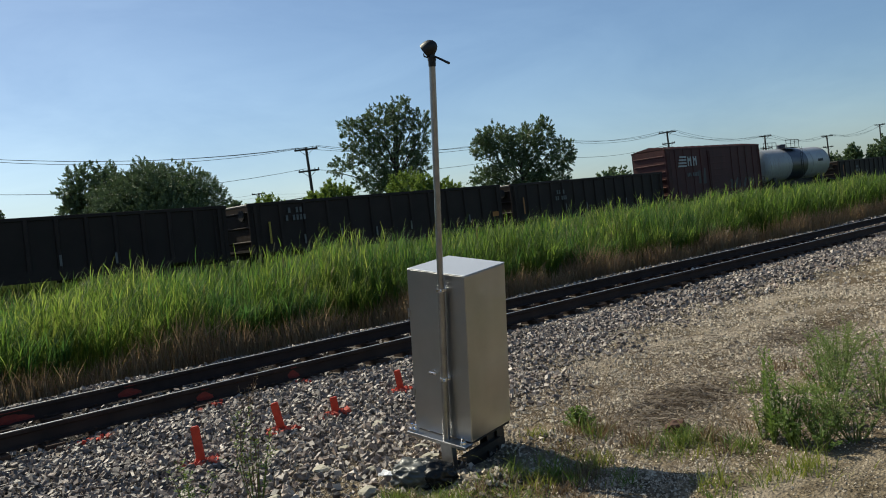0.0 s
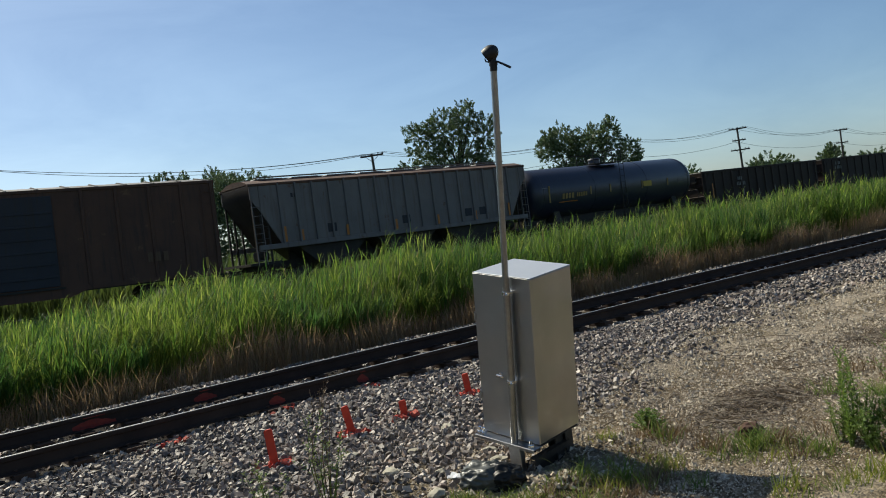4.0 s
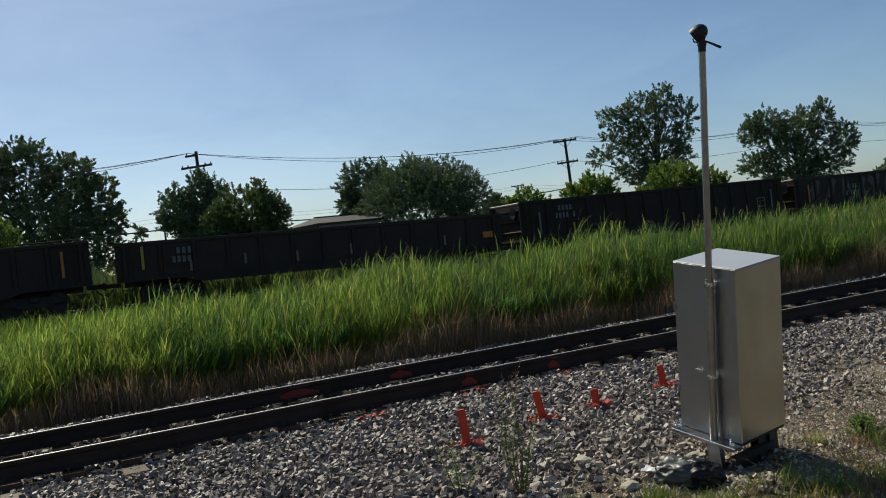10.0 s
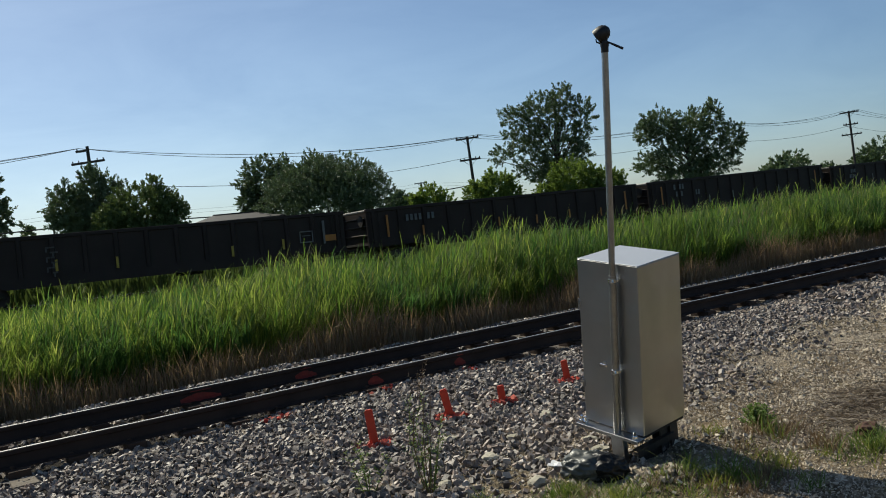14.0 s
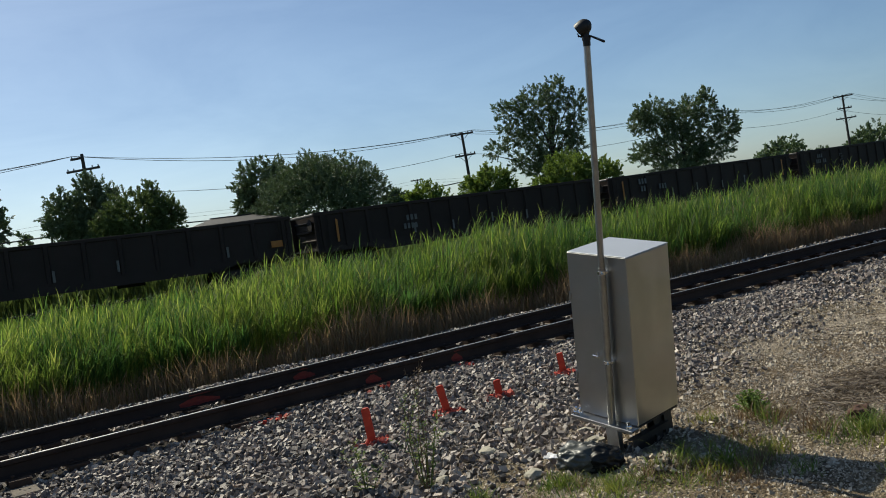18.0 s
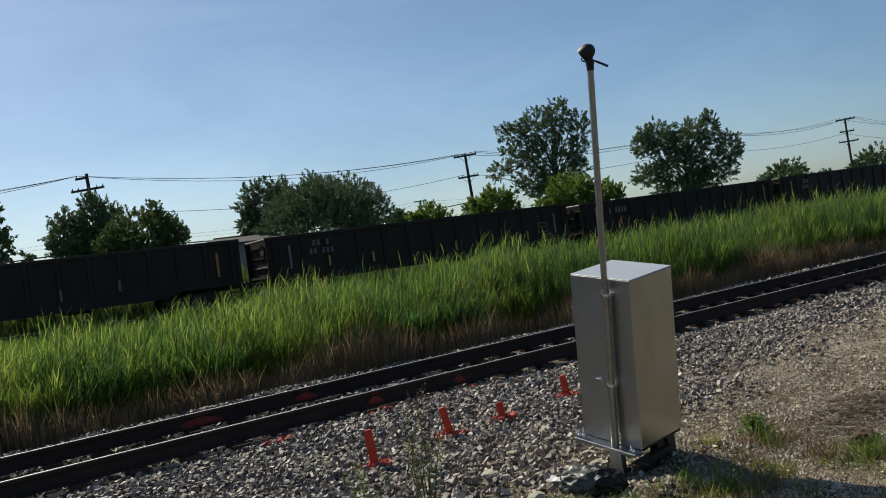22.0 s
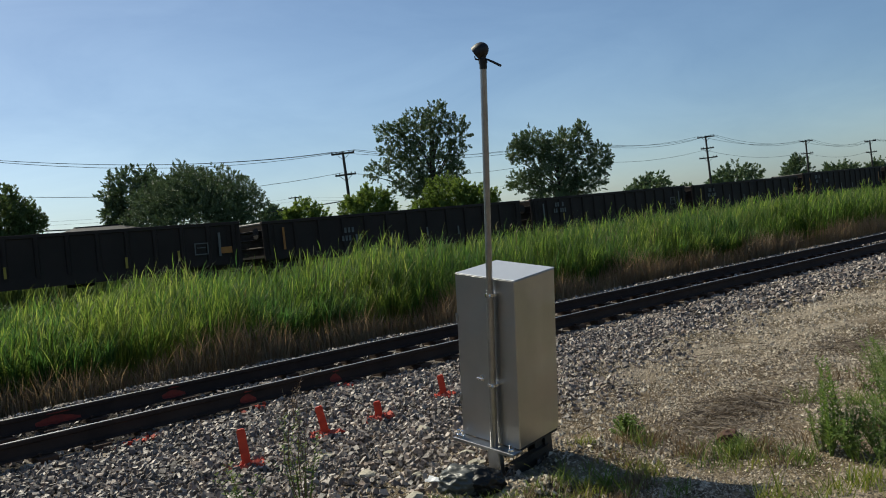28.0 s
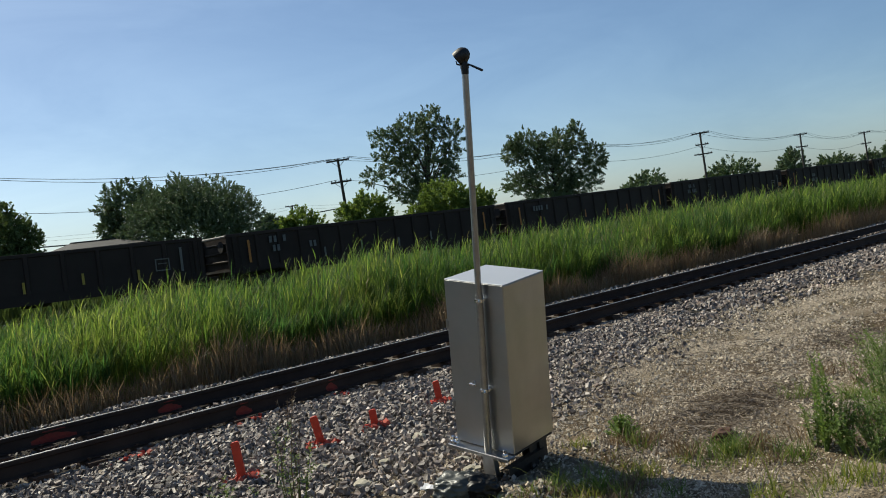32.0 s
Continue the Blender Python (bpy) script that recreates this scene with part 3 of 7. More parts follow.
def quick_mesh(name, verts, faces, material):
    """A large mesh from arrays: verts (n, 3), faces (m, k)."""
    me = bpy.data.meshes.new(name)
    m, k = faces.shape
    me.vertices.add(len(verts))
    me.vertices.foreach_set("co", np.ascontiguousarray(verts, dtype=np.float32).ravel())
    me.loops.add(m * k)
    me.loops.foreach_set("vertex_index", np.ascontiguousarray(faces, dtype=np.int32).ravel())
    me.polygons.add(m)
    me.polygons.foreach_set("loop_start", np.arange(0, m * k, k, dtype=np.int32))
    me.polygons.foreach_set("loop_total", np.full(m, k, dtype=np.int32))
    me.polygons.foreach_set("use_smooth", [False] * m)
    me.update(calc_edges=True)
    me.materials.append(material)
    return me


def part(name, geo, material, parent, label="", at=None):
    """One mesh object under a thing or a part. geo: a Geo or a mesh."""
    me = geo if isinstance(geo, bpy.types.Mesh) else mesh_of(name, geo, material)
    ob = new(name, me)
    ob.parent = parent
    if at is not None:
        ob.matrix_basis = at if isinstance(at, Matrix) else Matrix.Translation(at)
    return tagged(ob, label) if label else ob


def thing(name, m, label, category, group="", kind=""):
    ob = new(name)
    ob.empty_display_size = 0.2
    ob.matrix_basis = m
    return tagged(ob, label, category, group, kind)


def lift(x):
    """The far track climbs a little towards the left."""
    return np.interp(x, [-60, -15, 0, 5, 9, 13, 18, 23, 28, 36], [0.8, 0.7, 0.58, 0.49, 0.39, 0.27, 0.15, 0.08, 0.03, 0.0])


def bow(x):
    """The far track bends away a little on both sides."""
    return np.interp(x, [-10, 0, 5, 10, 17, 24, 31, 40, 55, 70, 100, 140], [2.0, 1.9, 1.7, 1.2, 0.4, 0.08, 0.0, 0.2, 0.55, 0.86, 1.15, 1.5])


def rise(x, y):
    """Height of the ground: level yard, ballast shoulder, track bed, ditch, meadow, the far track's bank."""
    x, y = np.asarray(x, float), np.asarray(y, float)
    z = np.interp(y, [-50, 4.6, 6.5, 8.3, 8.9, 9.05, 9.25, 9.5, 10.35, 10.52, 10.75, 11.0, 12.1, 12.5, 13.2, 14.5, 22, 33.5, 35.3, 41.4, 43.2, 200],
                  [-0.37, -0.36, -0.31, -0.24, -0.23, -0.23, -0.23, -0.225, -0.225, -0.23, -0.23, -0.205, -0.2, -0.26, -0.39, -0.45, -0.4, -0.4, -0.25, -0.25, -0.45, -0.5])
    # more stone lies on the track bed to the right
    z = z + np.interp(x, [1.5, 2.7, 4.1, 5.3, 6.2, 7.2], [-0.03, -0.025, 0.005, 0.025, -0.01, -0.04]) * np.interp(y, [7.0, 8.5, 12.2, 12.8], [0, 1, 1, 0])
    z = z + 0.1 * np.exp(-(((x - 4.3) / 0.26) ** 2 + ((y - 4.3) / 0.18) ** 2)) - 0.07 * np.exp(-(((x - 4.66) / 0.13) ** 2 + ((y - 4.6) / 0.16) ** 2)) + 0.115 * np.exp(-(((x - 5.08) / 0.36) ** 2 + ((y - 4.66) / 0.36) ** 2))
    z = z + lift(x) * np.interp(y, [27, 34.5, 42.5, 60], [0, 1, 1, 0])
    near = np.exp(-((x - 7) / 14) ** 2)
    lump = 0.018 * np.sin(2.1 * x + 1.3 * np.sin(1.7 * y)) * np.sin(2.6 * y + 0.8 * x) + 0.012 * np.sin(5.3 * x + 2.2 * y) + 0.008 * np.sin(9.1 * y - 6.3 * x)
    return z + lump * near * np.where((y > 8.2) & (y < 12.2), 0.5, 1.0)


def ground_z(x, y):
    return float(rise(x, y))


# ---- ground: one sheet to the horizon ----
def graded(lo, hi, step, far, grow):
    mid = list(np.arange(lo, hi, step))
    out, d, p = [], step, hi
    while p < far:
        out.append(p)
        d *= grow
        p += d
    left, d, p = [], step, lo
    while p > -far:
        d *= grow
        p -= d
        left.append(p)
    return np.array(left[::-1] + mid + out)


def build_ground():
    gx, gy = graded(-2, 16, 0.18, 3000, 1.11), graded(0.5, 14, 0.18, 3000, 1.11)
    X, Y = np.meshgrid(gx, gy)
    V = np.stack([X, Y, rise(X, Y)], -1).reshape(-1, 3)
    nx, ny = len(gx), len(gy)
    i = (np.arange(ny - 1)[:, None] * nx + np.arange(nx - 1)[None]).ravel()
    F = np.stack([i, i + 1, i + nx + 1, i + nx], 1)
    me = quick_mesh("ground", V, F, M["ground"])
    me.polygons.foreach_set("use_smooth", [True] * len(me.polygons))
    tagged(new("ground", me), "sandy gravel yard, ballast and rough meadow ground", "ground", kind="structure")


build_ground()

RAIL = [(-0.075, -0.175), (0.075, -0.175), (0.075, -0.163), (0.022, -0.145), (0.009, -0.125), (0.009, -0.055), (0.036, -0.038), (0.036, -0.008),
        (0.028, 0.0), (-0.028, 0.0), (-0.036, -0.008), (-0.036, -0.038), (-0.009, -0.055), (-0.009, -0.125), (-0.022, -0.145), (-0.075, -0.163)]
NEAR_RAILS, FAR_RAILS = (9.13, 10.635), (36.75, 38.255)


def swept(outline, y, xs, up, aside):
    """An outline carried along the stations xs, raised by up(x) and set aside by aside(x)."""
    n, g = len(outline), Geo()
    vs = [(x, y + a + float(aside(x)), b + float(up(x))) for x in xs for a, b in outline]
    fs = [(i * n + k, i * n + (k + 1) % n, (i + 1) * n + (k + 1) % n, (i + 1) * n + k) for i in range(len(xs) - 1) for k in range(n)]
    return g.add(vs, fs + [tuple(range(n)), tuple(range((len(xs) - 1) * n, len(xs) * n))])


def build_track(rails, x0, x1, label, tie_x, detail):
    tr = thing("railway_track", Matrix(), label, "track", kind="structure")
    up = (lambda x: 0.0) if detail else lift
    aside = (lambda x: 0.0) if detail else bow
    xs = [x0] + ([] if detail else list(range(-58, 146, 4))) + [x1]
    for y in rails:
        body = part("rail", swept(RAIL, y, xs, up, aside), M["rail_side"], tr, "rusty steel rail")
        part("running_surface", swept([(-0.017, 0.0), (0.017, 0.0), (0.017, 0.003), (-0.017, 0.003)], y, xs, up, aside), M["rail_top"], body, "polished running surface")
    tie = mesh_of("tie", Geo().box(0, 0, -0.09, 0.23, 2.6, 0.18, 0.012), M["tie"])
    plate = mesh_of("tie_plate", Geo().box(0, 0, 0.032, 0.19, 0.36, 0.064, 0.004), M["tie_plate"])
    spike = mesh_of("spike", Geo().box(0, 0, 0.02, 0.018, 0.018, 0.04).box(0, 0.006, 0.044, 0.034, 0.04, 0.014, 0.004), M["tie_plate"])
    rng = random.Random(5)
    for x in tie_x:
        t = part("tie", tie, None, tr, at=pose(x + rng.uniform(-0.03, 0.03), sum(rails) / 2 + float(aside(x)) + rng.uniform(-0.05, 0.05), -0.24 + rng.uniform(-0.014, 0.006) + float(up(x)), 0, 0, rng.uniform(-1.5, 1.5)))
        if detail:
            for y in rails:
                o = y - sum(rails) / 2
                part("tie_plate", plate, None, t, at=(0, o, 0.0))
                for s in (-1, 1):
                    part("spike", spike, None, t, at=pose(0.05 * s, o + 0.085 * s, 0.05, 0, 0, 0 if s < 0 else 180))
    return tr


near_track = build_track(NEAR_RAILS, -120, 600, "rusty single track on crushed stone ballast beside the yard", [0.3 + 0.53 * i for i in range(-6, 46)], True)
far_track = build_track(FAR_RAILS, -200, 700, "rusty track under the passing freight train", [0.6 * i for i in range(-10, 160)], False)


def paint_marks():
    """Orange marking paint sprayed on the rails' webs and on the stones next to them."""
    rng = random.Random(3)
    for y, x, w in ((NEAR_RAILS[0], 4.66, 0.2), (NEAR_RAILS[0], 5.86, 0.16), (NEAR_RAILS[1], 3.05, 0.5), (NEAR_RAILS[1], 4.44, 0.3)):
        g = Geo()
        n = 18
        hump = [max(0.0, 1 - abs(2 * i / n - 0.9) ** 1.6) * rng.uniform(0.8, 1.0) for i in range(n + 1)]
        top = [(x - w / 2 + w * i / n, -0.118 + 0.062 * hump[i]) for i in range(n + 1)]
        bot = [(x - w / 2 + w * i / n, -0.126) for i in range(n, -1, -1)]
        g.prism(top + bot, "y", y - 0.0125, y - 0.010)
        head = [(x - w / 4 + w / 2 * i / n, -0.02 - 0.014 * rng.random()) for i in range(n + 1)]
        chin = [(x - w / 4 + w / 2 * i / n, -0.036) for i in range(n, -1, -1)]
        g.prism(head + chin, "y", y - 0.0385, y - 0.036)
        foot = [rng.uniform(0.35, 1.0) * (0.4 + 0.6 * hump[i]) for i in range(n + 1)]
        for i in range(n):
            xa, xb = x - w / 2 + w * i / n, x - w / 2 + w * (i + 1) / n
            g.add([(xa, y - 0.012, -0.1275), (xb, y - 0.012, -0.1275), (xb, y - 0.024, -0.142), (xa, y - 0.024, -0.142)], [(0, 1, 2, 3)])
            g.add([(xa, y - 0.024, -0.142), (xb, y - 0.024, -0.142), (xb, y - 0.024 - 0.05 * foot[i + 1], -0.142 - 0.017 * foot[i + 1]), (xa, y - 0.024 - 0.05 * foot[i], -0.142 - 0.017 * foot[i])], [(0, 1, 2, 3)])
        part("paint_mark", g, M["orange_mark"], near_track, "sprayed orange paint mark on the rail")


paint_marks()

# ---- utility poles and wires behind the far track ----
POLE_Y = 65.0
POLES = [(-17.0, 9.8, 2), (13.35, 10.4, 0), (46.3, 9.6, 1), (76.0, 9.9, 1), (106.6, 10.2, 3), (134.9, 9.1, 1), (159.3, 8.7, 1), (184.7, 10.5, 2), (214.0, 10.0, 1), (246.0, 10.0, 1)]


def utility_pole(x, y, top, kind, lean):
    p = thing("utility_pole", pose(x, y, -0.5, 0, lean, -40), "weathered wooden utility pole with crossarms", "pole", "utility poles")
    h = top + 0.5
    part("pole", Geo().tube([(0, 0, -0.5), (0, 0, h * 0.5), (0, 0, h)], [0.17, 0.15, 0.115], 10), M["pole_wood"], p)
    arms = {0: [(h - 1.15, 2.5), (h - 0.3, 0.9)], 1: [(h - 0.15, 2.1), (h - 2.1, 1.9)], 2: [(h - 0.15, 2.2)], 3: [(h - 0.15, 2.4), (h - 1.7, 1.8), (h - 3.0, 2.5)]}[kind]
    for z, w in arms:
        off = -0.35 if w < 1 else 0.0
        a = part("crossarm", Geo().box(off, -0.16, z, w, 0.12, 0.16, 0.01), M["pole_wood"], p)
        for s in ((-0.46, -0.28, 0.28, 0.46) if w > 1 else (-0.4,)):
            part("insulator", Geo().tube([(off + s * w, -0.14, z + 0.06), (off + s * w, -0.14, z + 0.12), (off + s * w, -0.14, z + 0.22)], [0.02, 0.05, 0.035], 8), M["glass_ins"], a)
        if w > 1:
            for s in (-1, 1):
                part("brace", Geo().tube([(s * 0.6, -0.16, z - 0.05), (0, -0.16, z - 0.6)], 0.02, 5), M["pole_wood"], a)
    if kind in (1, 3):
        part("cap", Geo().box(0, 0, h + 0.02, 0.24, 0.24, 0.04, 0.01), M["iron"], p)
    return p


for i, (px_, top, kind) in enumerate(POLES):
    utility_pole(px_, POLE_Y, top, kind, (0.4, -0.6, -1.2, 0.3, -0.8, 0.5, -1.0, 0.2, 0.4, 0)[i])
for fx in (78.0, 20.0, -40.0, 140.0):
    utility_pole(fx, 125.0, 9.8, 2, 0)


def wire(pts_list, r, label):
    for a, b, sag in pts_list:
        a, b = Vector(a), Vector(b)
        n = 12
        g = Geo().tube([a.lerp(b, i / n) - Vector((0, 0, sag * 4 * (i / n) * (1 - i / n))) for i in range(n + 1)], r, 4, False)
        tagged(new("overhead_wire", mesh_of("overhead_wire", g, M["wire"])), label, "wire", "overhead wires")


def hung(pole, o, drop=0.0):
    """Where a wire is tied to a pole: o metres out along the crossarm."""
    x, top, kind = pole
    a = radians(-40)
    return (x + o * math.cos(a) + 0.14 * math.sin(a), POLE_Y + o * math.sin(a) - 0.14 * math.cos(a), top + (0.07 if kind else -0.08) - drop)


for o, sag in ((-0.95, 0.9), (0.95, 1.0), (0.55, 1.25)):
    wire([(hung(a, o if a[2] else -0.75), hung(b, o if b[2] else -0.75), sag) for a, b in zip(POLES, POLES[1:])], 0.018, "thin dark power line hanging between the poles")
wire([(hung(a, -0.5, 1.95), hung(b, -0.5, 1.95), 0.9) for a, b in zip(POLES[2:6], POLES[3:7])] + [(hung(POLES[1], -0.5, 2.6), hung(POLES[2], -0.5, 1.95), 1.0)], 0.018, "lower telephone cable between the poles")
wire([((-17.0, 64.85, 5.2), (13.35, 64.85, 4.95), 0.3), ((13.35, 64.85, 4.95), (46.3, 64.85, 5.2), 0.6)], 0.045, "thick low cable tied to the poles")
for dz in (0.0, -0.5):
    wire([((-40, 125, 9.6 + dz), (20, 125, 9.6 + dz), 1.0), ((20, 125, 9.6 + dz), (78, 125, 9.6 + dz), 1.0), ((78, 125, 9.6 + dz), (140, 125, 9.6 + dz), 1.0)], 0.012, "faint distant power line")


def shed(x, y, w, d, eave, ridge, turn):
    s = thing("shed", pose(x, y, -0.5, 0, 0, turn), "low pale shed with a grey hipped roof", "building")
    part("wall", Geo().box(0, 0, eave / 2, w, d, eave), M["shed_wall"], s)
    a, b, r = w / 2 + 0.35, d / 2 + 0.35, w / 2 - 0.8
    eaves = [(-a, -b), (a, -b), (a, b), (-a, b)]
    V = [(p, q, eave - 0.12) for p, q in eaves] + [(p, q, eave) for p, q in eaves] + [(-r, 0, ridge), (r, 0, ridge)]
    part("roof", Geo().add(V, [(3, 2, 1, 0)] + [(k, (k + 1) % 4, 4 + (k + 1) % 4, 4 + k) for k in range(4)] + [(4, 5, 9, 8), (5, 6, 9), (6, 7, 8, 9), (7, 4, 8)]), M["shed_roof"], s, "grey metal hipped roof")
    part("ridge_cap", Geo().box(0, 0, ridge + 0.02, 2 * r, 0.3, 0.06), M["shed_roof"], s)


shed(21.7, 60.6, 4.75, 4.4, 4.42, 4.95, 8)


# ---- the silver equipment cabinet with its mast ----
CAB_W, CAB_D, CAB_H = 0.502, 0.547, 1.266
CAB = Matrix(((0.991, -0.118, -0.069, 4.4537), (0.105, 0.980, -0.167, 4.6443), (0.087, 0.158, 0.984, -0.1275), (0, 0, 0, 1)))


def cabinet():
    c = thing("equipment_cabinet", CAB, "tilted silver aluminium equipment cabinet with a tall mast, on steel legs", "cabinet")
    w, d, h = CAB_W, CAB_D, CAB_H
    part("body", Geo().box(w / 2, d / 2, h / 2, w, d, h, 0.006), M["alu"], c, "plain folded aluminium sheet body")
    lid = part("lid", Geo().box(w / 2, d / 2, h + 0.0035, w, d, 0.007, 0.002), M["alu_top"], c, "bright flat aluminium lid")
    part("door", Geo().box(-0.0015, d / 2, h / 2, 0.003, d - 0.004, h - 0.002, 0.001), M["alu"], c, "aluminium door with a folded edge")
    for z in (0.926, 0.296):
        hg = part("hinge", Geo().tube([(-0.004, d + 0.004, z - 0.035), (-0.004, d + 0.004, z + 0.035)], 0.007, 8), M["zinc"], c)
        part("hinge_leaf", Geo().box(-0.006, d - 0.008, z, 0.006, 0.018, 0.05, 0.002), M["zinc"], hg)
    latch = part("latch", Geo().box(-0.02, 0.33, 0.486, 0.016, 0.07, 0.022, 0.004), M["chrome"], c, "bright swing latch")
    part("latch_bolt", Geo().tube([(-0.012, 0.31, 0.511), (-0.034, 0.31, 0.511)], 0.011, 8), M["chrome"], latch)
    # bottom bracket on which the mast stands
    br = part("bracket", Geo().box(-0.04, d / 2 + 0.01, -0.012, 0.1, d + 0.03, 0.01, 0.003).box(-0.086, d / 2 + 0.01, -0.022, 0.008, d + 0.03, 0.024, 0.002), M["zinc"], c, "bright galvanised bracket plate")
    for y in (0.04, 0.5, 0.54):
        part("bolt", Geo().tube([(-0.06, y, -0.02), (-0.06, y, 0.05)], 0.012, 8).tube([(-0.06, y, -0.006), (-0.06, y, 0.016)], 0.023, 6), M["chrome"], br)
    part("corner_tab", Geo().box(w + 0.012, d - 0.03, 0.018, 0.05, 0.06, 0.03, 0.004), M["zinc"], c, "bent corner tab")
    # skirt and legs
    part("base_frame", Geo().box(w / 2, 0.03, -0.012, w - 0.02, 0.05, 0.02, 0.004).box(w / 2, d - 0.03, -0.012, w - 0.02, 0.05, 0.02, 0.004).box(w - 0.03, d / 2, -0.012, 0.05, d - 0.08, 0.02, 0.004), M["iron"], c, "dark channel iron frame")
    part("angle_iron", Geo().box(w / 2 - 0.06, 0.06, -0.115, w - 0.06, 0.05, 0.008).box(w / 2 - 0.06, 0.037, -0.14, w - 0.06, 0.006, 0.05), M["iron"], c, "rusty angle iron under the frame")
    part("foundation_panel", Geo().box(w / 2 - 0.06, 0.07, -0.27, w - 0.16, 0.012, 0.3), M["black"], c, "black sunken foundation panel")
    down = CAB.to_3x3().inverted() @ Vector((0, 0, -1))
    for x, y, r, mat_ in ((0.0, 0.24, 0.036, "zinc"), (w - 0.17, 0.12, 0.036, "iron"), (w - 0.07, 0.1, 0.05, "iron"), (w - 0.07, d - 0.1, 0.05, "iron")):
        a = Vector((x, y, -0.03))
        b = a + down * 0.5
        g = Geo()
        if mat_ == "zinc":
            g.box(0, 0, -0.25, 0.06, 0.11, 0.5, 0.006)
        else:
            g.box(0, 0.035, -0.25, 0.09, 0.01, 0.5).box(0, -0.035, -0.25, 0.09, 0.01, 0.5).box(0.04, 0, -0.25, 0.01, 0.06, 0.5)
        q = Vector((0, 0, -1)).rotation_difference(down).to_matrix().to_4x4()
        part("leg", g, M[mat_], c, "galvanised square post" if mat_ == "zinc" else "dark channel iron leg", at=Matrix.Translation(a) @ q)
    # mast
    p0, p1 = Vector((-0.05, 0.205, -0.012)), Vector((-0.05, 0.152, 2.796))
    mast = part("mast", Geo().tube([p0, p0.lerp(p1, 0.5), p1], [0.0235, 0.0235, 0.0235], 14), M["zinc"], c, "galvanised conduit mast")
    part("sleeve", Geo().tube([p0.lerp(p1, 0.0), p0.lerp(p1, 0.43)], [0.028, 0.028], 14), M["zinc"], mast)
    for f in (0.1745, 0.417):
        q = p0.lerp(p1, f)
        cl = part("clamp", Geo().tube([q - Vector((0, 0, 0.012)), q + Vector((0, 0, 0.012))], 0.034, 12).box(q.x + 0.025, q.y, q.z, 0.03, 0.07, 0.02, 0.003), M["chrome"], mast, "bright pipe clamp")
        part("clamp_bolt", Geo().tube([(q.x - 0.03, q.y - 0.03, q.z), (q.x - 0.055, q.y - 0.03, q.z)], 0.008, 6), M["chrome"], cl)
    # black hood on top
    hd = part("hood", Geo().tube([p1 + Vector((0, 0, -0.05)), p1 + Vector((0, 0, 0.0)), p1 + Vector((0, 0.004, 0.03))], [0.0255, 0.027, 0.024], 12), M["black"], mast, "black tape-wrapped sensor head")
    g = Geo()       # a rounded cowl that looks down to one side, hollow in front
    mid, axis = p1 + Vector((0, 0.018, 0.075)), Vector((-0.35, 0.7, -0.55)).normalized()
    cowl = [(-0.058, 0.01), (-0.05, 0.028), (-0.034, 0.044), (-0.012, 0.053), (0.015, 0.055), (0.04, 0.054), (0.04, 0.045), (0.01, 0.04), (0.0, 0.01)]
    g.tube([mid + axis * k for k, _ in cowl], [r for _, r in cowl], 18)
    part("cowl", g, M["black"], hd)
    part("yoke", Geo().tube([p1 + Vector((0, 0.0, 0.02)), p1 + Vector((0, -0.01, 0.05)), mid], [0.02, 0.022, 0.02], 8), M["black"], hd)
    part("tape_end", Geo().tube([p1 + Vector((-0.01, 0.02, 0.01)), p1 + Vector((-0.02, 0.05, 0.02)), p1 + Vector((-0.02, 0.055, 0.04))], [0.006, 0.006, 0.005], 6), M["black"], hd)
    part("tie_tail", Geo().tube([p1 + Vector((0, -0.03, 0.015)), p1 + Vector((0, -0.08, -0.005)), p1 + Vector((0, -0.15, -0.035))], [0.006, 0.008, 0.009], 6), M["black"], hd)
    part("tape", Geo().tube([p1 + Vector((0, 0, -0.012)), p1 + Vector((0, 0, 0.012))], 0.03, 12), M["black"], hd)
    return c


cabinet()


def crease(p):
    """Soft folds of slack film."""
    a = 1 - 2.2 * abs(noise.noise(p * 1.6))
    b = 1 - 2.2 * abs(noise.noise(Vector((p.x * 2.1 + 4, p.y * 4.3, p.z * 3.9))))
    return 0.15 * a * abs(a) + 0.11 * b * abs(b)


def film_lump(name, middle, radii, pleats, seed):
    """A slack, rounded bulge of film with pleats along its length."""
    bm = bmesh.new()
    bmesh.ops.create_icosphere(bm, subdivisions=5, radius=1.0)
    o = Vector((seed, 1, 7 - seed))
    for v in bm.verts:
        p = v.co.copy()
        turn_ = math.atan2(p.z, p.y)
        k = 1 + 0.2 * noise.noise(p * 1.3 + o) + crease(p + o) + pleats * (math.sin(7 * turn_ + 2.5 * p.x + seed) + 0.6 * math.sin(13 * turn_ - 3 * p.x)) * (0.35 + 0.65 * p.x * p.x)
        v.co = Vector((middle[0] + p.x * radii[0] * k, middle[1] + p.y * radii[1] * k, max(-0.03, middle[2] + p.z * radii[2] * k)))
    for f in bm.faces:
        f.smooth = True
    me = bpy.data.meshes.new(name)
    bm.to_mesh(me)
    bm.free()
    return me


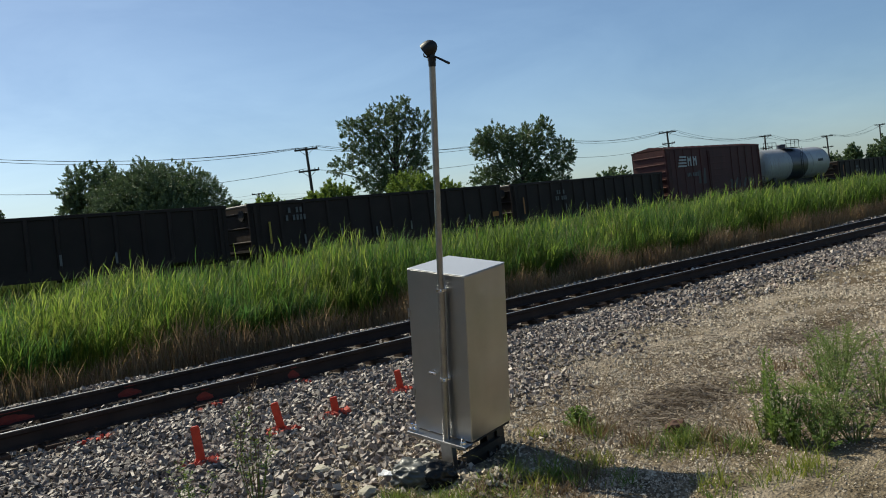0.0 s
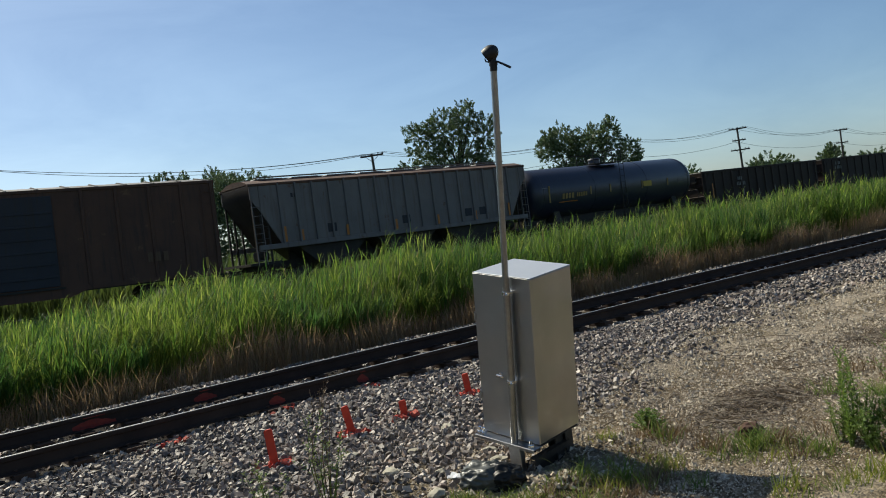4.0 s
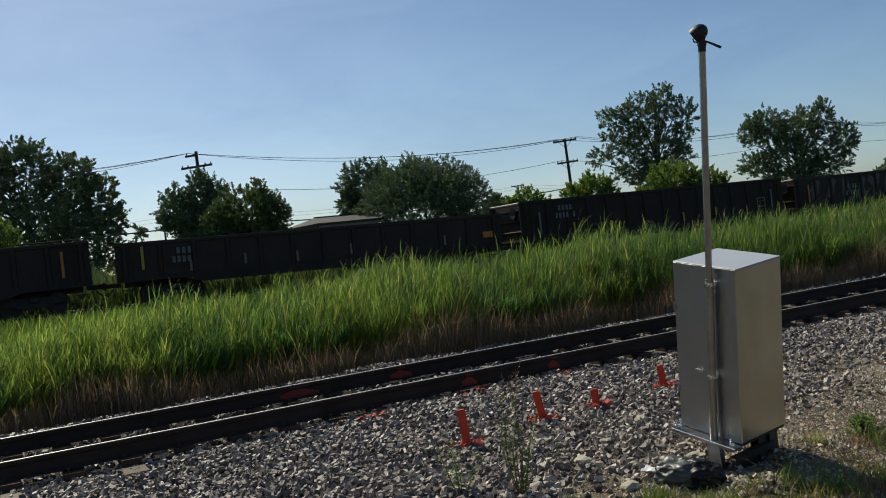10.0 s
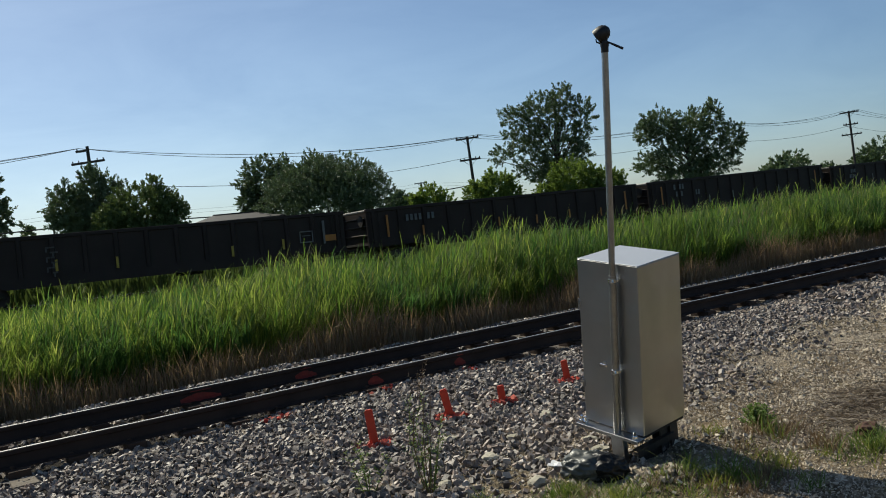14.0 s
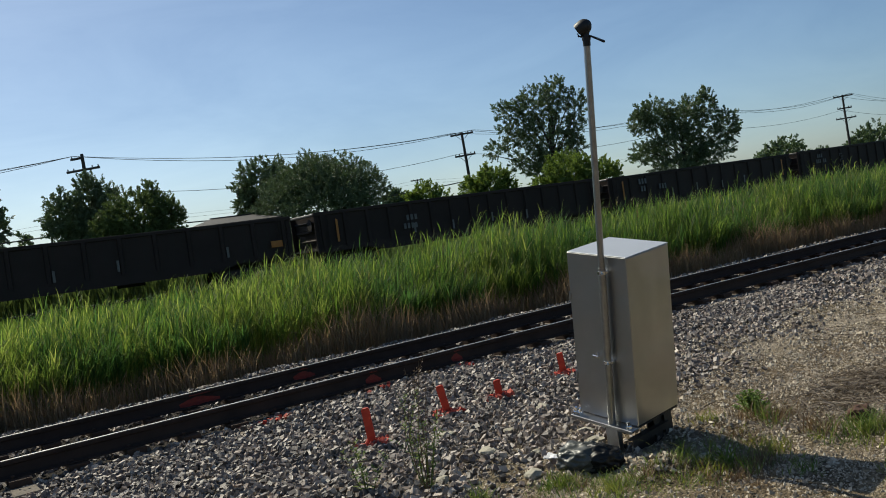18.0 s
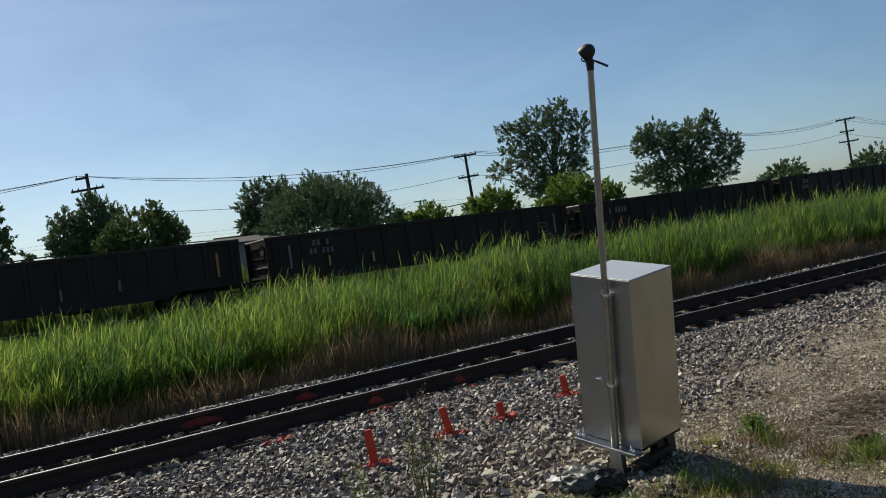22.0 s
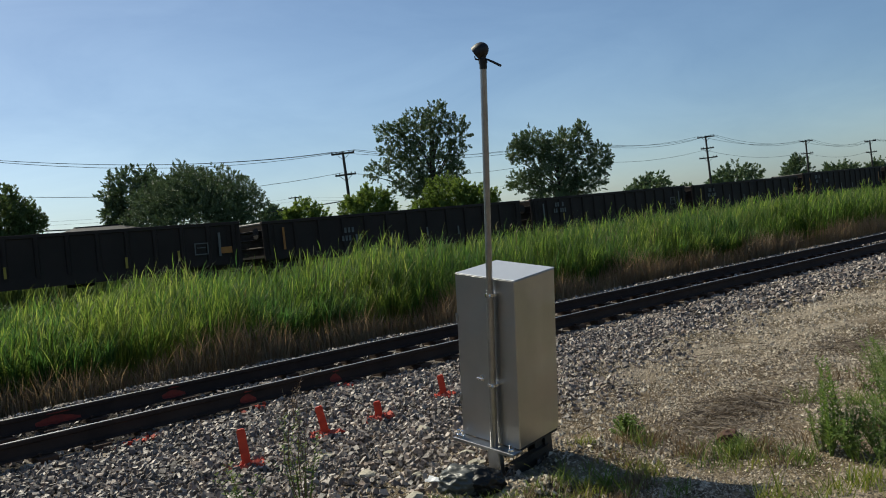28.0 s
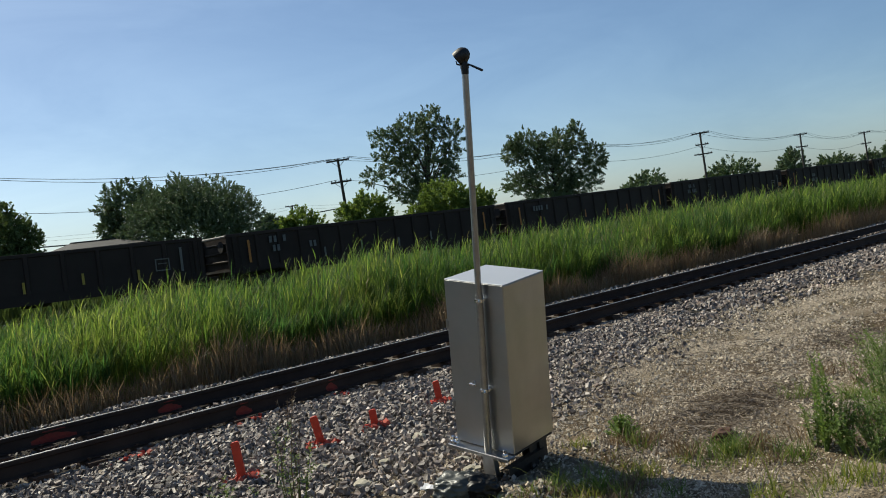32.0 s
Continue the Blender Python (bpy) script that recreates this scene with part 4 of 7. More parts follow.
def refuse_bag(x, y):
    """A slack film bag lying at the legs, a white scrap beside it."""
    rng = random.Random(11)
    bag = thing("refuse_bag", pose(x, y, ground_z(x, y) - 0.01, 0, 0, -60), "slack dark grey plastic bag lying by the cabinet legs", "bag")
    for name, middle, radii, pleats, seed, mat_, text in (("film", (0.09, 0.0, 0.08), (0.14, 0.12, 0.1), 0.014, 3, "bag", "black slack film"), ("belly", (-0.05, 0.0, 0.085), (0.17, 0.125, 0.1), 0.022, 5, "grey_film", "grey film with long pleats"), ("knot", (0.02, 0.03, 0.165), (0.045, 0.035, 0.03), 0.09, 2, "grey_film", "pinched shiny knot")):
        me = film_lump(name, middle, radii, pleats, seed)
        me.materials.append(M[mat_])
        part(name, me, None, bag, text)
    g = Geo()
    sheet_v = [(-0.09 + 0.036 * i + 0.012 * rng.random(), -0.05 + 0.035 * j, 0.012 + 0.035 * rng.random()) for j in range(4) for i in range(6)]
    sheet_f = [(j * 6 + i, j * 6 + i + 1, j * 6 + i + 7, j * 6 + i + 6) for j in range(3) for i in range(5)]
    g.add(sheet_v, sheet_f)
    g.add([(a, b, c - 0.006) for a, b, c in sheet_v], [f[::-1] for f in sheet_f])
    ob = tagged(new("plastic_scrap", mesh_of("plastic_scrap", g, M["white_film"])), "torn crumpled white plastic scrap on the stones", "litter")
    ob.matrix_basis = pose(4.03, 5.12, ground_z(4.03, 5.12) + 0.005, 0, 0, -58)


refuse_bag(4.07, 4.8)


# ---- orange stakes in the ballast ----
def stakes():
    rng = random.Random(8)
    for x, y, h, lean, turn in ((3.42, 6.89, 0.35, -3, 20), (4.40, 7.15, 0.3, -9, 35), (5.07, 7.2, 0.19, -3, 10), (6.13, 7.42, 0.26, -5, 15)):
        z = ground_z(x, y)
        s = thing("marker_stake", pose(x, y, z, 4, lean, -40), "orange painted wooden stake driven into ballast", "stake", "orange stakes")
        part("stake", Geo().prism([(-0.036, -0.1), (0.036, -0.1), (0.036, h - 0.012), (0.024, h), (-0.024, h - 0.004), (-0.036, h - 0.016)], "y", -0.011, 0.011), M["orange"], s)
        for k in range(26):
            a, r = rng.uniform(0, 6.28), rng.uniform(0.03, 0.17)
            xx, yy = x + r * math.cos(a), y + 0.6 * r * math.sin(a)
            st = new("painted_stone", STONES[rng.randrange(len(STONES))].copy())
            st.data.materials[0] = M["painted"]
            st.matrix_basis = pose(xx, yy, ground_z(xx, yy) + 0.015, rng.uniform(0, 360), rng.uniform(0, 360), 0) @ Matrix.Diagonal((1.3, 1.3, 1.1, 1))
            tagged(st, "ballast stone sprayed orange beside a stake", "stone", "orange painted stones")


# ---- the freight train ----
def truck(car, x, mats):
    """A two-axle bogie."""
    t = part("truck", Geo().box(0, 0, 0.62, 0.35, 2.3, 0.22, 0.03), M["car_under"], car, at=(x, 0, 0))
    for s in (-1, 1):
        part("side_frame", Geo().prism([(-1.15, 0.42), (-1.1, 0.62), (-0.5, 0.72), (0.5, 0.72), (1.1, 0.62), (1.15, 0.42), (0.75, 0.42), (0.4, 0.25), (-0.4, 0.25), (-0.75, 0.42)], "y", s * 1.0 - 0.07, s * 1.0 + 0.07), M["car_under"], t)
    for a in (-0.88, 0.88):
        g = Geo().tube([(a, -0.9, 0.42), (a, 0.9, 0.42)], 0.08, 8)
        for s in (-1, 1):
            g.tube([(a, s * 0.69, 0.42), (a, s * 0.725, 0.42), (a, s * 0.83, 0.42)], [0.45, 0.42, 0.42], 20)
        part("wheelset", g, M["wheel"], t, "steel wheels on an axle")
    return t


TRUCKS = {}


def running_gear(car, half, mats=None):
    for s in (-1, 1):
        truck(car, s * half, mats)


def coupler(car, x):
    s = 1 if x > 0 else -1
    part("coupler", Geo().box(x, 0, 0.86, 0.7, 0.16, 0.2, 0.03).box(x + s * 0.32, 0.03, 0.86, 0.18, 0.28, 0.3, 0.04), M["car_under"], car)


def ladder(car, x, y, z0, z1, mat, out, n=5):
    """Grab irons and stiles on a side, out: the way they stand off."""
    g = Geo()
    for s in (-0.22, 0.22):
        g.box(x + s, y + out * 0.05, (z0 + z1) / 2, 0.035, 0.02, z1 - z0)
    for i in range(n):
        g.box(x, y + out * 0.06, z0 + (i + 0.5) * (z1 - z0) / n, 0.44, 0.025, 0.025)
    part("ladder", g, mat, car)


def marks(car, y, out, rows, mat):
    """Lettering that cannot be made out, as bars: (x, z, width, height)."""
    for x, z, w, h in rows:
        n = max(2, int(w / (h * 0.75)))
        bar = mesh_of("marking", Geo().box(0, 0, 0, w / n * 0.6, 0.012, h), mat)
        for i in range(n):
            if (i * 7 + int(x * 10)) % 5 != 4:
                part("marking", bar, None, car, "pale painted bar of lettering", at=(x - w / 2 + (i + 0.5) * w / n, y + out * 0.006, z))


def end_ribs(length, n, z0, z1, half, mat, parent, s):
    """Rounded pressed ribs across an end wall."""
    arc = [(-0.01, -0.055), (0.025, -0.048), (0.05, -0.028), (0.058, 0.0), (0.05, 0.028), (0.025, 0.048), (-0.01, 0.055)]
    for k in range(n):
        z = z0 + k * (z1 - z0) / max(1, n - 1)
        part("end_rib", Geo().prism([(s * (length / 2 + a), z + c) for a, c in arc], "y", -half, half), M[mat], parent, "rounded pressed rib")


def gondola(m, length, top, posts, paint, variant):
    L = length
    car = thing("gondola_car", m, "", "gondola")
    P = M[paint]
    for s in (-1, 1):
        part("side_wall", Geo().box(0, s * 1.4, (1.15 + top) / 2, L, 0.05, top - 1.15), P, car)
        part("top_chord", Geo().box(0, s * 1.42, top - 0.05, L + 0.04, 0.14, 0.16, 0.02), P, car)
        part("side_sill", Geo().prism([(-L / 2, 0.95), (-L / 2 + 2.6, 0.95), (-L / 2 + 3.4, 0.72), (L / 2 - 3.4, 0.72), (L / 2 - 2.6, 0.95), (L / 2, 0.95), (L / 2, 1.18), (-L / 2, 1.18)], "y", s * 1.42 - 0.06, s * 1.42 + 0.06), P, car)
    post = mesh_of("side_post", Geo().prism([(-0.11, -0.0), (-0.07, -0.09), (0.07, -0.09), (0.11, -0.0)], "z", 1.1, top - 0.1), P)
    for i in range(posts):
        x = -L / 2 + 0.35 + i * (L - 0.7) / (posts - 1)
        part("side_post", post, None, car, at=(x, -1.42, 0))
        part("side_post", post, None, car, at=pose(x, 1.42, 0, 0, 0, 180))
    for s in (-1, 1):
        e = part("end_wall", Geo().box(s * (L / 2 - 0.23), 0, (1.1 + top) / 2, 0.06, 2.74, top - 1.1), P, car)
        end_ribs(L - 0.4, 3, 1.55, top - 0.4, 1.34, "car_brown", e, s)
        # pale beam colour stands in for sun along the end's top edge
        part("end_beam", Geo().box(s * (L / 2 - 0.06), 0, top - 0.06, 0.12, 2.9, 0.12, 0.03), M["car_rail"], car, "end beam, painted pale as if sunlit")
        coupler(car, s * (L / 2 + 0.2))
        ladder(car, s * (L / 2 - 0.4), -1.46, 1.05, top - 0.15, P, -1, 4)
        # hand brake gear, hoses and footboards fill the space between the cars
        part("brake_hose", Geo().tube([(s * (L / 2 + 0.1), -0.35, 0.8), (s * (L / 2 + 0.4), -0.38, 0.45), (s * (L / 2 + 0.66), -0.3, 0.55)], 0.03, 6), M["black"], car)
        part("end_step", Geo().box(s * (L / 2 - 0.4), -1.47, 0.62, 0.5, 0.05, 0.05).box(s * (L / 2 - 0.18), -1.47, 0.8, 0.03, 0.04, 0.36).box(s * (L / 2 - 0.62), -1.47, 0.8, 0.03, 0.04, 0.36), P, car)
    part("brake_wheel", Geo().tube([(-L / 2 + 0.12, -0.62, top - 0.5), (-L / 2 + 0.08, -0.62, top - 0.5)], [0.27, 0.27], 16), M["car_under"], car)
    part("floor", Geo().box(0, 0, 1.12, L - 0.1, 2.76, 0.1), M["car_under"], car)
    part("centre_sill", Geo().box(0, 0, 0.9, L - 0.6, 0.5, 0.36), M["car_under"], car)
    part("air_reservoir", Geo().tube([(1.2, -0.75, 0.78), (2.3, -0.75, 0.78)], 0.2, 12), M["car_under"], car)
    running_gear(car, L / 2 - 2.2)
    # tall reflective strips at the ends, short ones between them
    tall = ("amber", "white_strip", "yellow", "amber", "white_strip", "amber")[variant]
    short = ("white_strip", "yellow", "white_strip", "amber", "yellow", "white_strip")[variant]
    ends = ((-1,), (-1, 1), (-1,), (-1, 1), (1,), (-1, 1))[variant]
    for s in ends:
        part("reflector", Geo().box(s * (L / 2 - 1.05), -1.55, 1.28 + 0.62, 0.11, 0.012, min(1.05, top - 1.6)), M[tall], car, "tall reflective strip")
    for i, x in enumerate((-0.33, -0.2, -0.07, 0.07, 0.2, 0.33)):
        if (i * 2 + variant) % 5:
            part("reflector", Geo().box(x * L, -1.55, 1.42 + 0.1 * ((i + variant) % 2), 0.1, 0.012, 0.46), M[short], car, "short reflective strip")
    if variant == 3:
        marks(car, -1.53, -1, [(-L / 2 + 2.9, top - 0.55, 1.7, 0.3)], M["white"])
    elif variant == 5:
        marks(car, -1.53, -1, [(-L / 2 + 2.6, top - 0.42, 1.0, 0.3), (-L / 2 + 2.6, top - 0.85, 0.7, 0.3), (-L / 2 + 4.4, top - 0.85, 0.7, 0.3)], M["white"])
    else:
        x = -L / 2 + (4.95 if variant == 0 else 2.6)
        marks(car, -1.53, -1, [(x, top - 0.75 if variant == 0 else top - 0.45, 0.9, 0.26), (x, top - 1.15 if variant == 0 else top - 0.82, 1.25, 0.26)], M["white"])
    if variant in (1, 4):       # a square outline: a stencilled data block
        x, z = L / 2 - 1.9, 1.75
        part("data_block", Geo().box(x, -1.553, z + 0.24, 0.62, 0.01, 0.05).box(x, -1.553, z - 0.24, 0.62, 0.01, 0.05).box(x - 0.29, -1.553, z, 0.05, 0.01, 0.5).box(x + 0.29, -1.553, z, 0.05, 0.01, 0.5).box(x, -1.553, z + 0.05, 0.4, 0.01, 0.04), M["white_strip"], car, "pale stencilled square outline")
    if variant in (2, 4):
        part("placard", Geo().box(L / 2 - 0.75, -1.56, 1.62, 0.52, 0.012, 0.28), M["amber"], car, "orange placard")
    if variant == 4:        # a tall scrawl of spray paint
        for k in range(6):
            part("graffiti", Geo().box(-L / 2 + 5.1 + 0.12 * (k % 2), -1.545 - 0.002 * k, top - 0.5 - 0.2 * k, 0.34 - 0.03 * k, 0.01, 0.06).box(-L / 2 + 4.95 + 0.24 * (k % 2), -1.545 - 0.002 * k, top - 0.58 - 0.2 * k, 0.06, 0.01, 0.2), M["graffiti"], car, "pale sprayed scrawl")
    return car


def graffiti(car, y, x0, x1, z0, z1, n, seed):
    """Sprayed letter shapes: each one a few thick strokes."""
    rng = random.Random(seed)
    w = (x1 - x0) / n
    for k in range(n):
        x, h = x0 + (k + 0.5) * w, (z1 - z0) * rng.uniform(0.75, 1.0)
        zc = (z0 + z1) / 2 + rng.uniform(-0.08, 0.08)
        q = 0.16 * w
        for j in range(rng.randint(2, 3)):
            ax, bx = x + rng.uniform(-0.4, 0.0) * w, x + rng.uniform(0.0, 0.4) * w
            az_, bz_ = (zc - h / 2, zc + h / 2) if j % 2 else (zc + rng.uniform(-0.5, 0.5) * h, zc + rng.uniform(-0.3, 0.5) * h)
            d = Vector((bx - ax, bz_ - az_)).normalized()
            m = Vector((-d.y, d.x)) * q
            pts = [(ax + m.x, az_ + m.y), ((ax + bx) / 2 + 1.3 * m.x, (az_ + bz_) / 2 + 1.3 * m.y), (bx + m.x, bz_ + m.y), (bx - 0.8 * m.x, bz_ - 0.8 * m.y), ((ax + bx) / 2 - m.x, (az_ + bz_) / 2 - m.y), (ax - m.x, az_ - m.y)]
            part("graffiti", Geo().prism(pts, "y", y - 0.004 * (j + 1), y + 0.03), M["graffiti"], car, "pale sprayed graffiti stroke")


def tank_car(m, paint, band, half=8.6):
    car = thing("tank_car", m, "", "tank car")
    P, r, zc = M[paint], 1.58, 3.05
    ox = -0.6       # the manway and its platform sit off the middle
    prof = [(0.0, 0.05), (0.02, 0.35), (0.07, 0.7), (0.15, 1.0), (0.27, 1.26), (0.41, 1.43), (0.56, 1.53), (0.72, r)]
    pts = [(-half + a, q) for a, q in prof] + [(half - a, q) for a, q in prof[::-1]]
    part("shell", Geo().tube([(a, 0, zc) for a, _ in pts], [q for _, q in pts], 48), P, car, "smooth riveted cylindrical tank shell")
    for x in (-half + 0.9, -2.7, 2.7, half - 0.9):
        part("seam", Geo().tube([(x - 0.03, 0, zc), (x + 0.03, 0, zc)], r + 0.012, 48, True), P, car)
    if band:
        part("band", Geo().tube([(-2.0, 0, zc), (1.5, 0, zc)], r + 0.014, 48), M["tank_black"], car, "black painted band")
    dome = part("dome", Geo().tube([(ox, 0, zc + r - 0.15), (ox, 0, zc + r + 0.3), (ox, 0, zc + r + 0.34), (ox, 0, zc + r + 0.42)], [0.4, 0.4, 0.44, 0.36], 20), M["tank_black"], car)
    part("valve", Geo().tube([(ox + 0.75, 0.1, zc + r - 0.05), (ox + 0.75, 0.1, zc + r + 0.35)], 0.09, 8), M["car_under"], dome)
    plat = part("platform", Geo().box(ox, -0.8, zc + r + 0.0, 2.8, 0.66, 0.05).box(ox, 0.8, zc + r + 0.0, 2.8, 0.66, 0.05), M["car_under"], car)
    for s in (-1, 1):
        g = Geo()
        for x in (ox - 1.4, ox - 0.4, ox + 0.5, ox + 1.4):
            g.tube([(x, s * 1.13, zc + r), (x, s * 1.13, zc + r + 0.75)], 0.026, 6)
        g.tube([(ox - 1.4, s * 1.13, zc + r + 0.75), (ox + 1.4, s * 1.13, zc + r + 0.75)], 0.026, 6)
        g.tube([(ox - 1.4, s * 1.13, zc + r + 0.4), (ox + 1.4, s * 1.13, zc + r + 0.4)], 0.018, 6)
        part("railing", g, M["car_under"], plat, "thin platform railing")
    ladder(car, ox + 0.7, -1.56, 1.1, zc + r, M["car_under"], -1, 9)
    part("running_board", Geo().box(0, -1.4, 1.2, 2 * half - 0.3, 0.3, 0.1).box(0, 1.4, 1.2, 2 * half - 0.3, 0.3, 0.1), M["car_under"], car)
    part("underframe", Geo().box(0, 0, 1.2, 2 * half + 0.3, 0.9, 0.75), M["car_under"], car)
    part("brake_rigging", Geo().box(0, 0.2, 0.65, 9.5, 0.3, 0.6, 0.03).tube([(-1.2, -0.5, 0.72), (0.4, -0.5, 0.72)], 0.2, 12), M["car_under"], car)
    for s in (-1, 1):
        part("saddle", Geo().prism([(-1.35, 1.1), (1.35, 1.1), (1.1, 1.9), (-1.1, 1.9)], "x", s * (half - 2.25) - 0.25, s * (half - 2.25) + 0.25), M["car_under"], car)
        part("end_platform", Geo().box(s * (half + 0.05), 0, 1.12, 0.9, 2.9, 0.08), M["car_under"], car)
        g = Geo()
        for y in (-1.4, 1.4):
            g.tube([(s * (half + 0.4), y, 1.15), (s * (half + 0.4), y, 2.15)], 0.02, 6)
        g.tube([(s * (half + 0.4), -1.4, 2.15), (s * (half + 0.4), 1.4, 2.15)], 0.02, 6)
        part("end_rail", g, M["car_under"], car)
        coupler(car, s * (half + 0.6))
    running_gear(car, half - 2.25)

    def on_shell(name, x, z, w, h, mat, label):
        y = -math.sqrt(max(0.01, (r + 0.012) ** 2 - (z - zc) ** 2))
        a = math.degrees(math.asin((z - zc) / (r + 0.012)))
        part(name, Geo().box(0, 0, 0, w, 0.012, h), mat, car, label, at=pose(x, y, z, -a, 0, 0))
    if band:
        on_shell("marking", half - 2.9, 3.2, 1.2, 0.25, M["dark_door"], "bars of lettering")
    else:
        on_shell("placard", 2.7, 2.98, 0.9, 0.36, M["yellow"], "yellow placard")
        for x, h in ((-7.05, 1.0), (-3.2, 0.5), (-1.25, 0.5), (2.1, 0.5), (5.0, 0.5)):
            on_shell("reflector", x, 2.95, 0.12, h, M["gold"], "yellow reflective strip")
        for i in range(4):
            on_shell("marking", -5.8 + 0.29 * i, 2.76, 0.19, 0.32, M["gold"], "yellow lettering bar")
        for i in range(6):
            on_shell("marking", -4.5 + 0.17 * i, 2.78, 0.1, 0.26, M["gold"], "yellow lettering bar")
        on_shell("stripe", -5.3, 2.42, 1.7, 0.05, M["amber"], "thin orange stripe")
        for i in range(3):
            on_shell("marking", 6.5, 3.1 - 0.14 * i, 0.6, 0.06, M["white"], "line of fine lettering")
        for k in (-1, 1):
            on_shell("marking", half - 1.0 if k > 0 else -half + 1.0, 3.35, 0.5, 0.06, M["white"], "line of fine lettering")
    return car


def hopper_car(m):
    car = thing("covered_hopper_car", m, "", "hopper car")
    P, t, b, hl = M["hopper"], 4.8, 1.98, 8.75
    for s in (-1, 1):
        part("side_wall", Geo().prism([(-hl, t), (-hl, 4.15), (-hl + 0.45, 3.55), (-7.4, b), (7.4, b), (hl - 0.45, 3.55), (hl, 4.15), (hl, t)], "y", s * 1.5 - 0.03, s * 1.5 + 0.03), P, car, "weathered pale grey side sheet")
        for i in range(17):
            x = -7.3 + i * 14.6 / 16
            part("rib", Geo().prism([(-0.06, 0), (-0.04, s * 0.09), (0.04, s * 0.09), (0.06, 0)], "z", b, t), P, car, at=(x, s * 1.53, 0))
        part("side_sill", Geo().box(0, s * 1.52, b - 0.1, 17.2, 0.12, 0.24, 0.02), P, car)
        part("roof_edge", Geo().box(0, s * 1.5, t, 17.6, 0.14, 0.12, 0.02), M["rust_box"], car)
        ladder(car, s * 8.5, -1.5, 1.1, t, P, -1, 9)
        for x in (7.95, 8.3, 8.65):
            for y in (-1.4, 1.4):
                part("end_post", Geo().box(s * x, y, 2.6, 0.08, 0.08, 3.2), M["car_under"], car)
        # dark brown instead of hopper grey: shade inside the end cage put into colour
        part("slope_sheet", Geo().prism([(s * hl, 4.15), (s * hl, t), (s * (hl - 0.06), t), (s * 7.3, b), (s * 7.4, b)], "y", -1.47, 1.47), M["car_brown"], car, "sloping end sheet, dark brown for its shade")
        part("end_platform", Geo().box(s * 8.3, 0, 1.15, 1.6, 2.9, 0.12), M["car_under"], car)
        for z in (1.75, 2.3, 2.85):
            part("end_rung", Geo().box(s * 8.3, -1.42, z, 0.75, 0.035, 0.035), M["car_under"], car)
        part("brake_cylinder", Geo().tube([(s * 7.7, -0.4, 1.5), (s * 8.3, -0.4, 1.5)], 0.24, 12), M["car_under"], car)
        coupler(car, s * 9.2)
    part("roof", Geo().prism([(-1.55, t + 0.04), (-0.8, t + 0.26), (0, t + 0.32), (0.8, t + 0.26), (1.55, t + 0.04)], "x", -hl, hl), M["rust_box"], car, "curved rusty roof sheet")
    for i in range(8):
        part("hatch", Geo().box(-7 + 2 * i, 0, t + 0.35, 1.5, 0.55, 0.09, 0.03), P, car)
    for s in (-1, 1):
        part("roof_walk", Geo().box(0, s * 0.62, t + 0.42, 15.8, 0.3, 0.04), M["roof"], car)
    for i in (-1, 0, 1):
        part("bay", Geo().prism([(-2.2 + i * 4.5, b), (2.2 + i * 4.5, b), (0.5 + i * 4.5, 0.55), (-0.5 + i * 4.5, 0.55)], "y", -1.3, 1.3), M["car_under"], car, "dark sloping discharge bay")
    part("centre_sill", Geo().box(0, 0, 1.0, 17.6, 0.6, 0.35), M["car_under"], car)
    part("brake_rigging", Geo().box(0, 0, 1.4, 12.6, 0.24, 1.5, 0.02), M["car_under"], car)
    running_gear(car, 6.85)
    for x, z in ((-7.2, 0.42), (-6.3, 0.3), (-3.77, 0.3), (-0.8, 0.3), (1.97, 0.3), (4.62, 0.3), (7.15, 0.42)):
        part("reflector", Geo().box(x, -1.6, b + z, 0.13, 0.012, 0.72 if abs(x) > 7 else 0.5), M["amber"], car, "faded orange reflective strip")
    for x in (-4.6, -0.1, 4.15, 5.2):
        part("stencil", Geo().box(x, -1.54, b + 0.5, 0.5, 0.012, 0.42), M["dark_door"], car, "dark stencilled block")
    marks(car, -1.535, -1, [(-6.6, 4.2, 0.55, 0.2)], M["dark_door"])
    return car


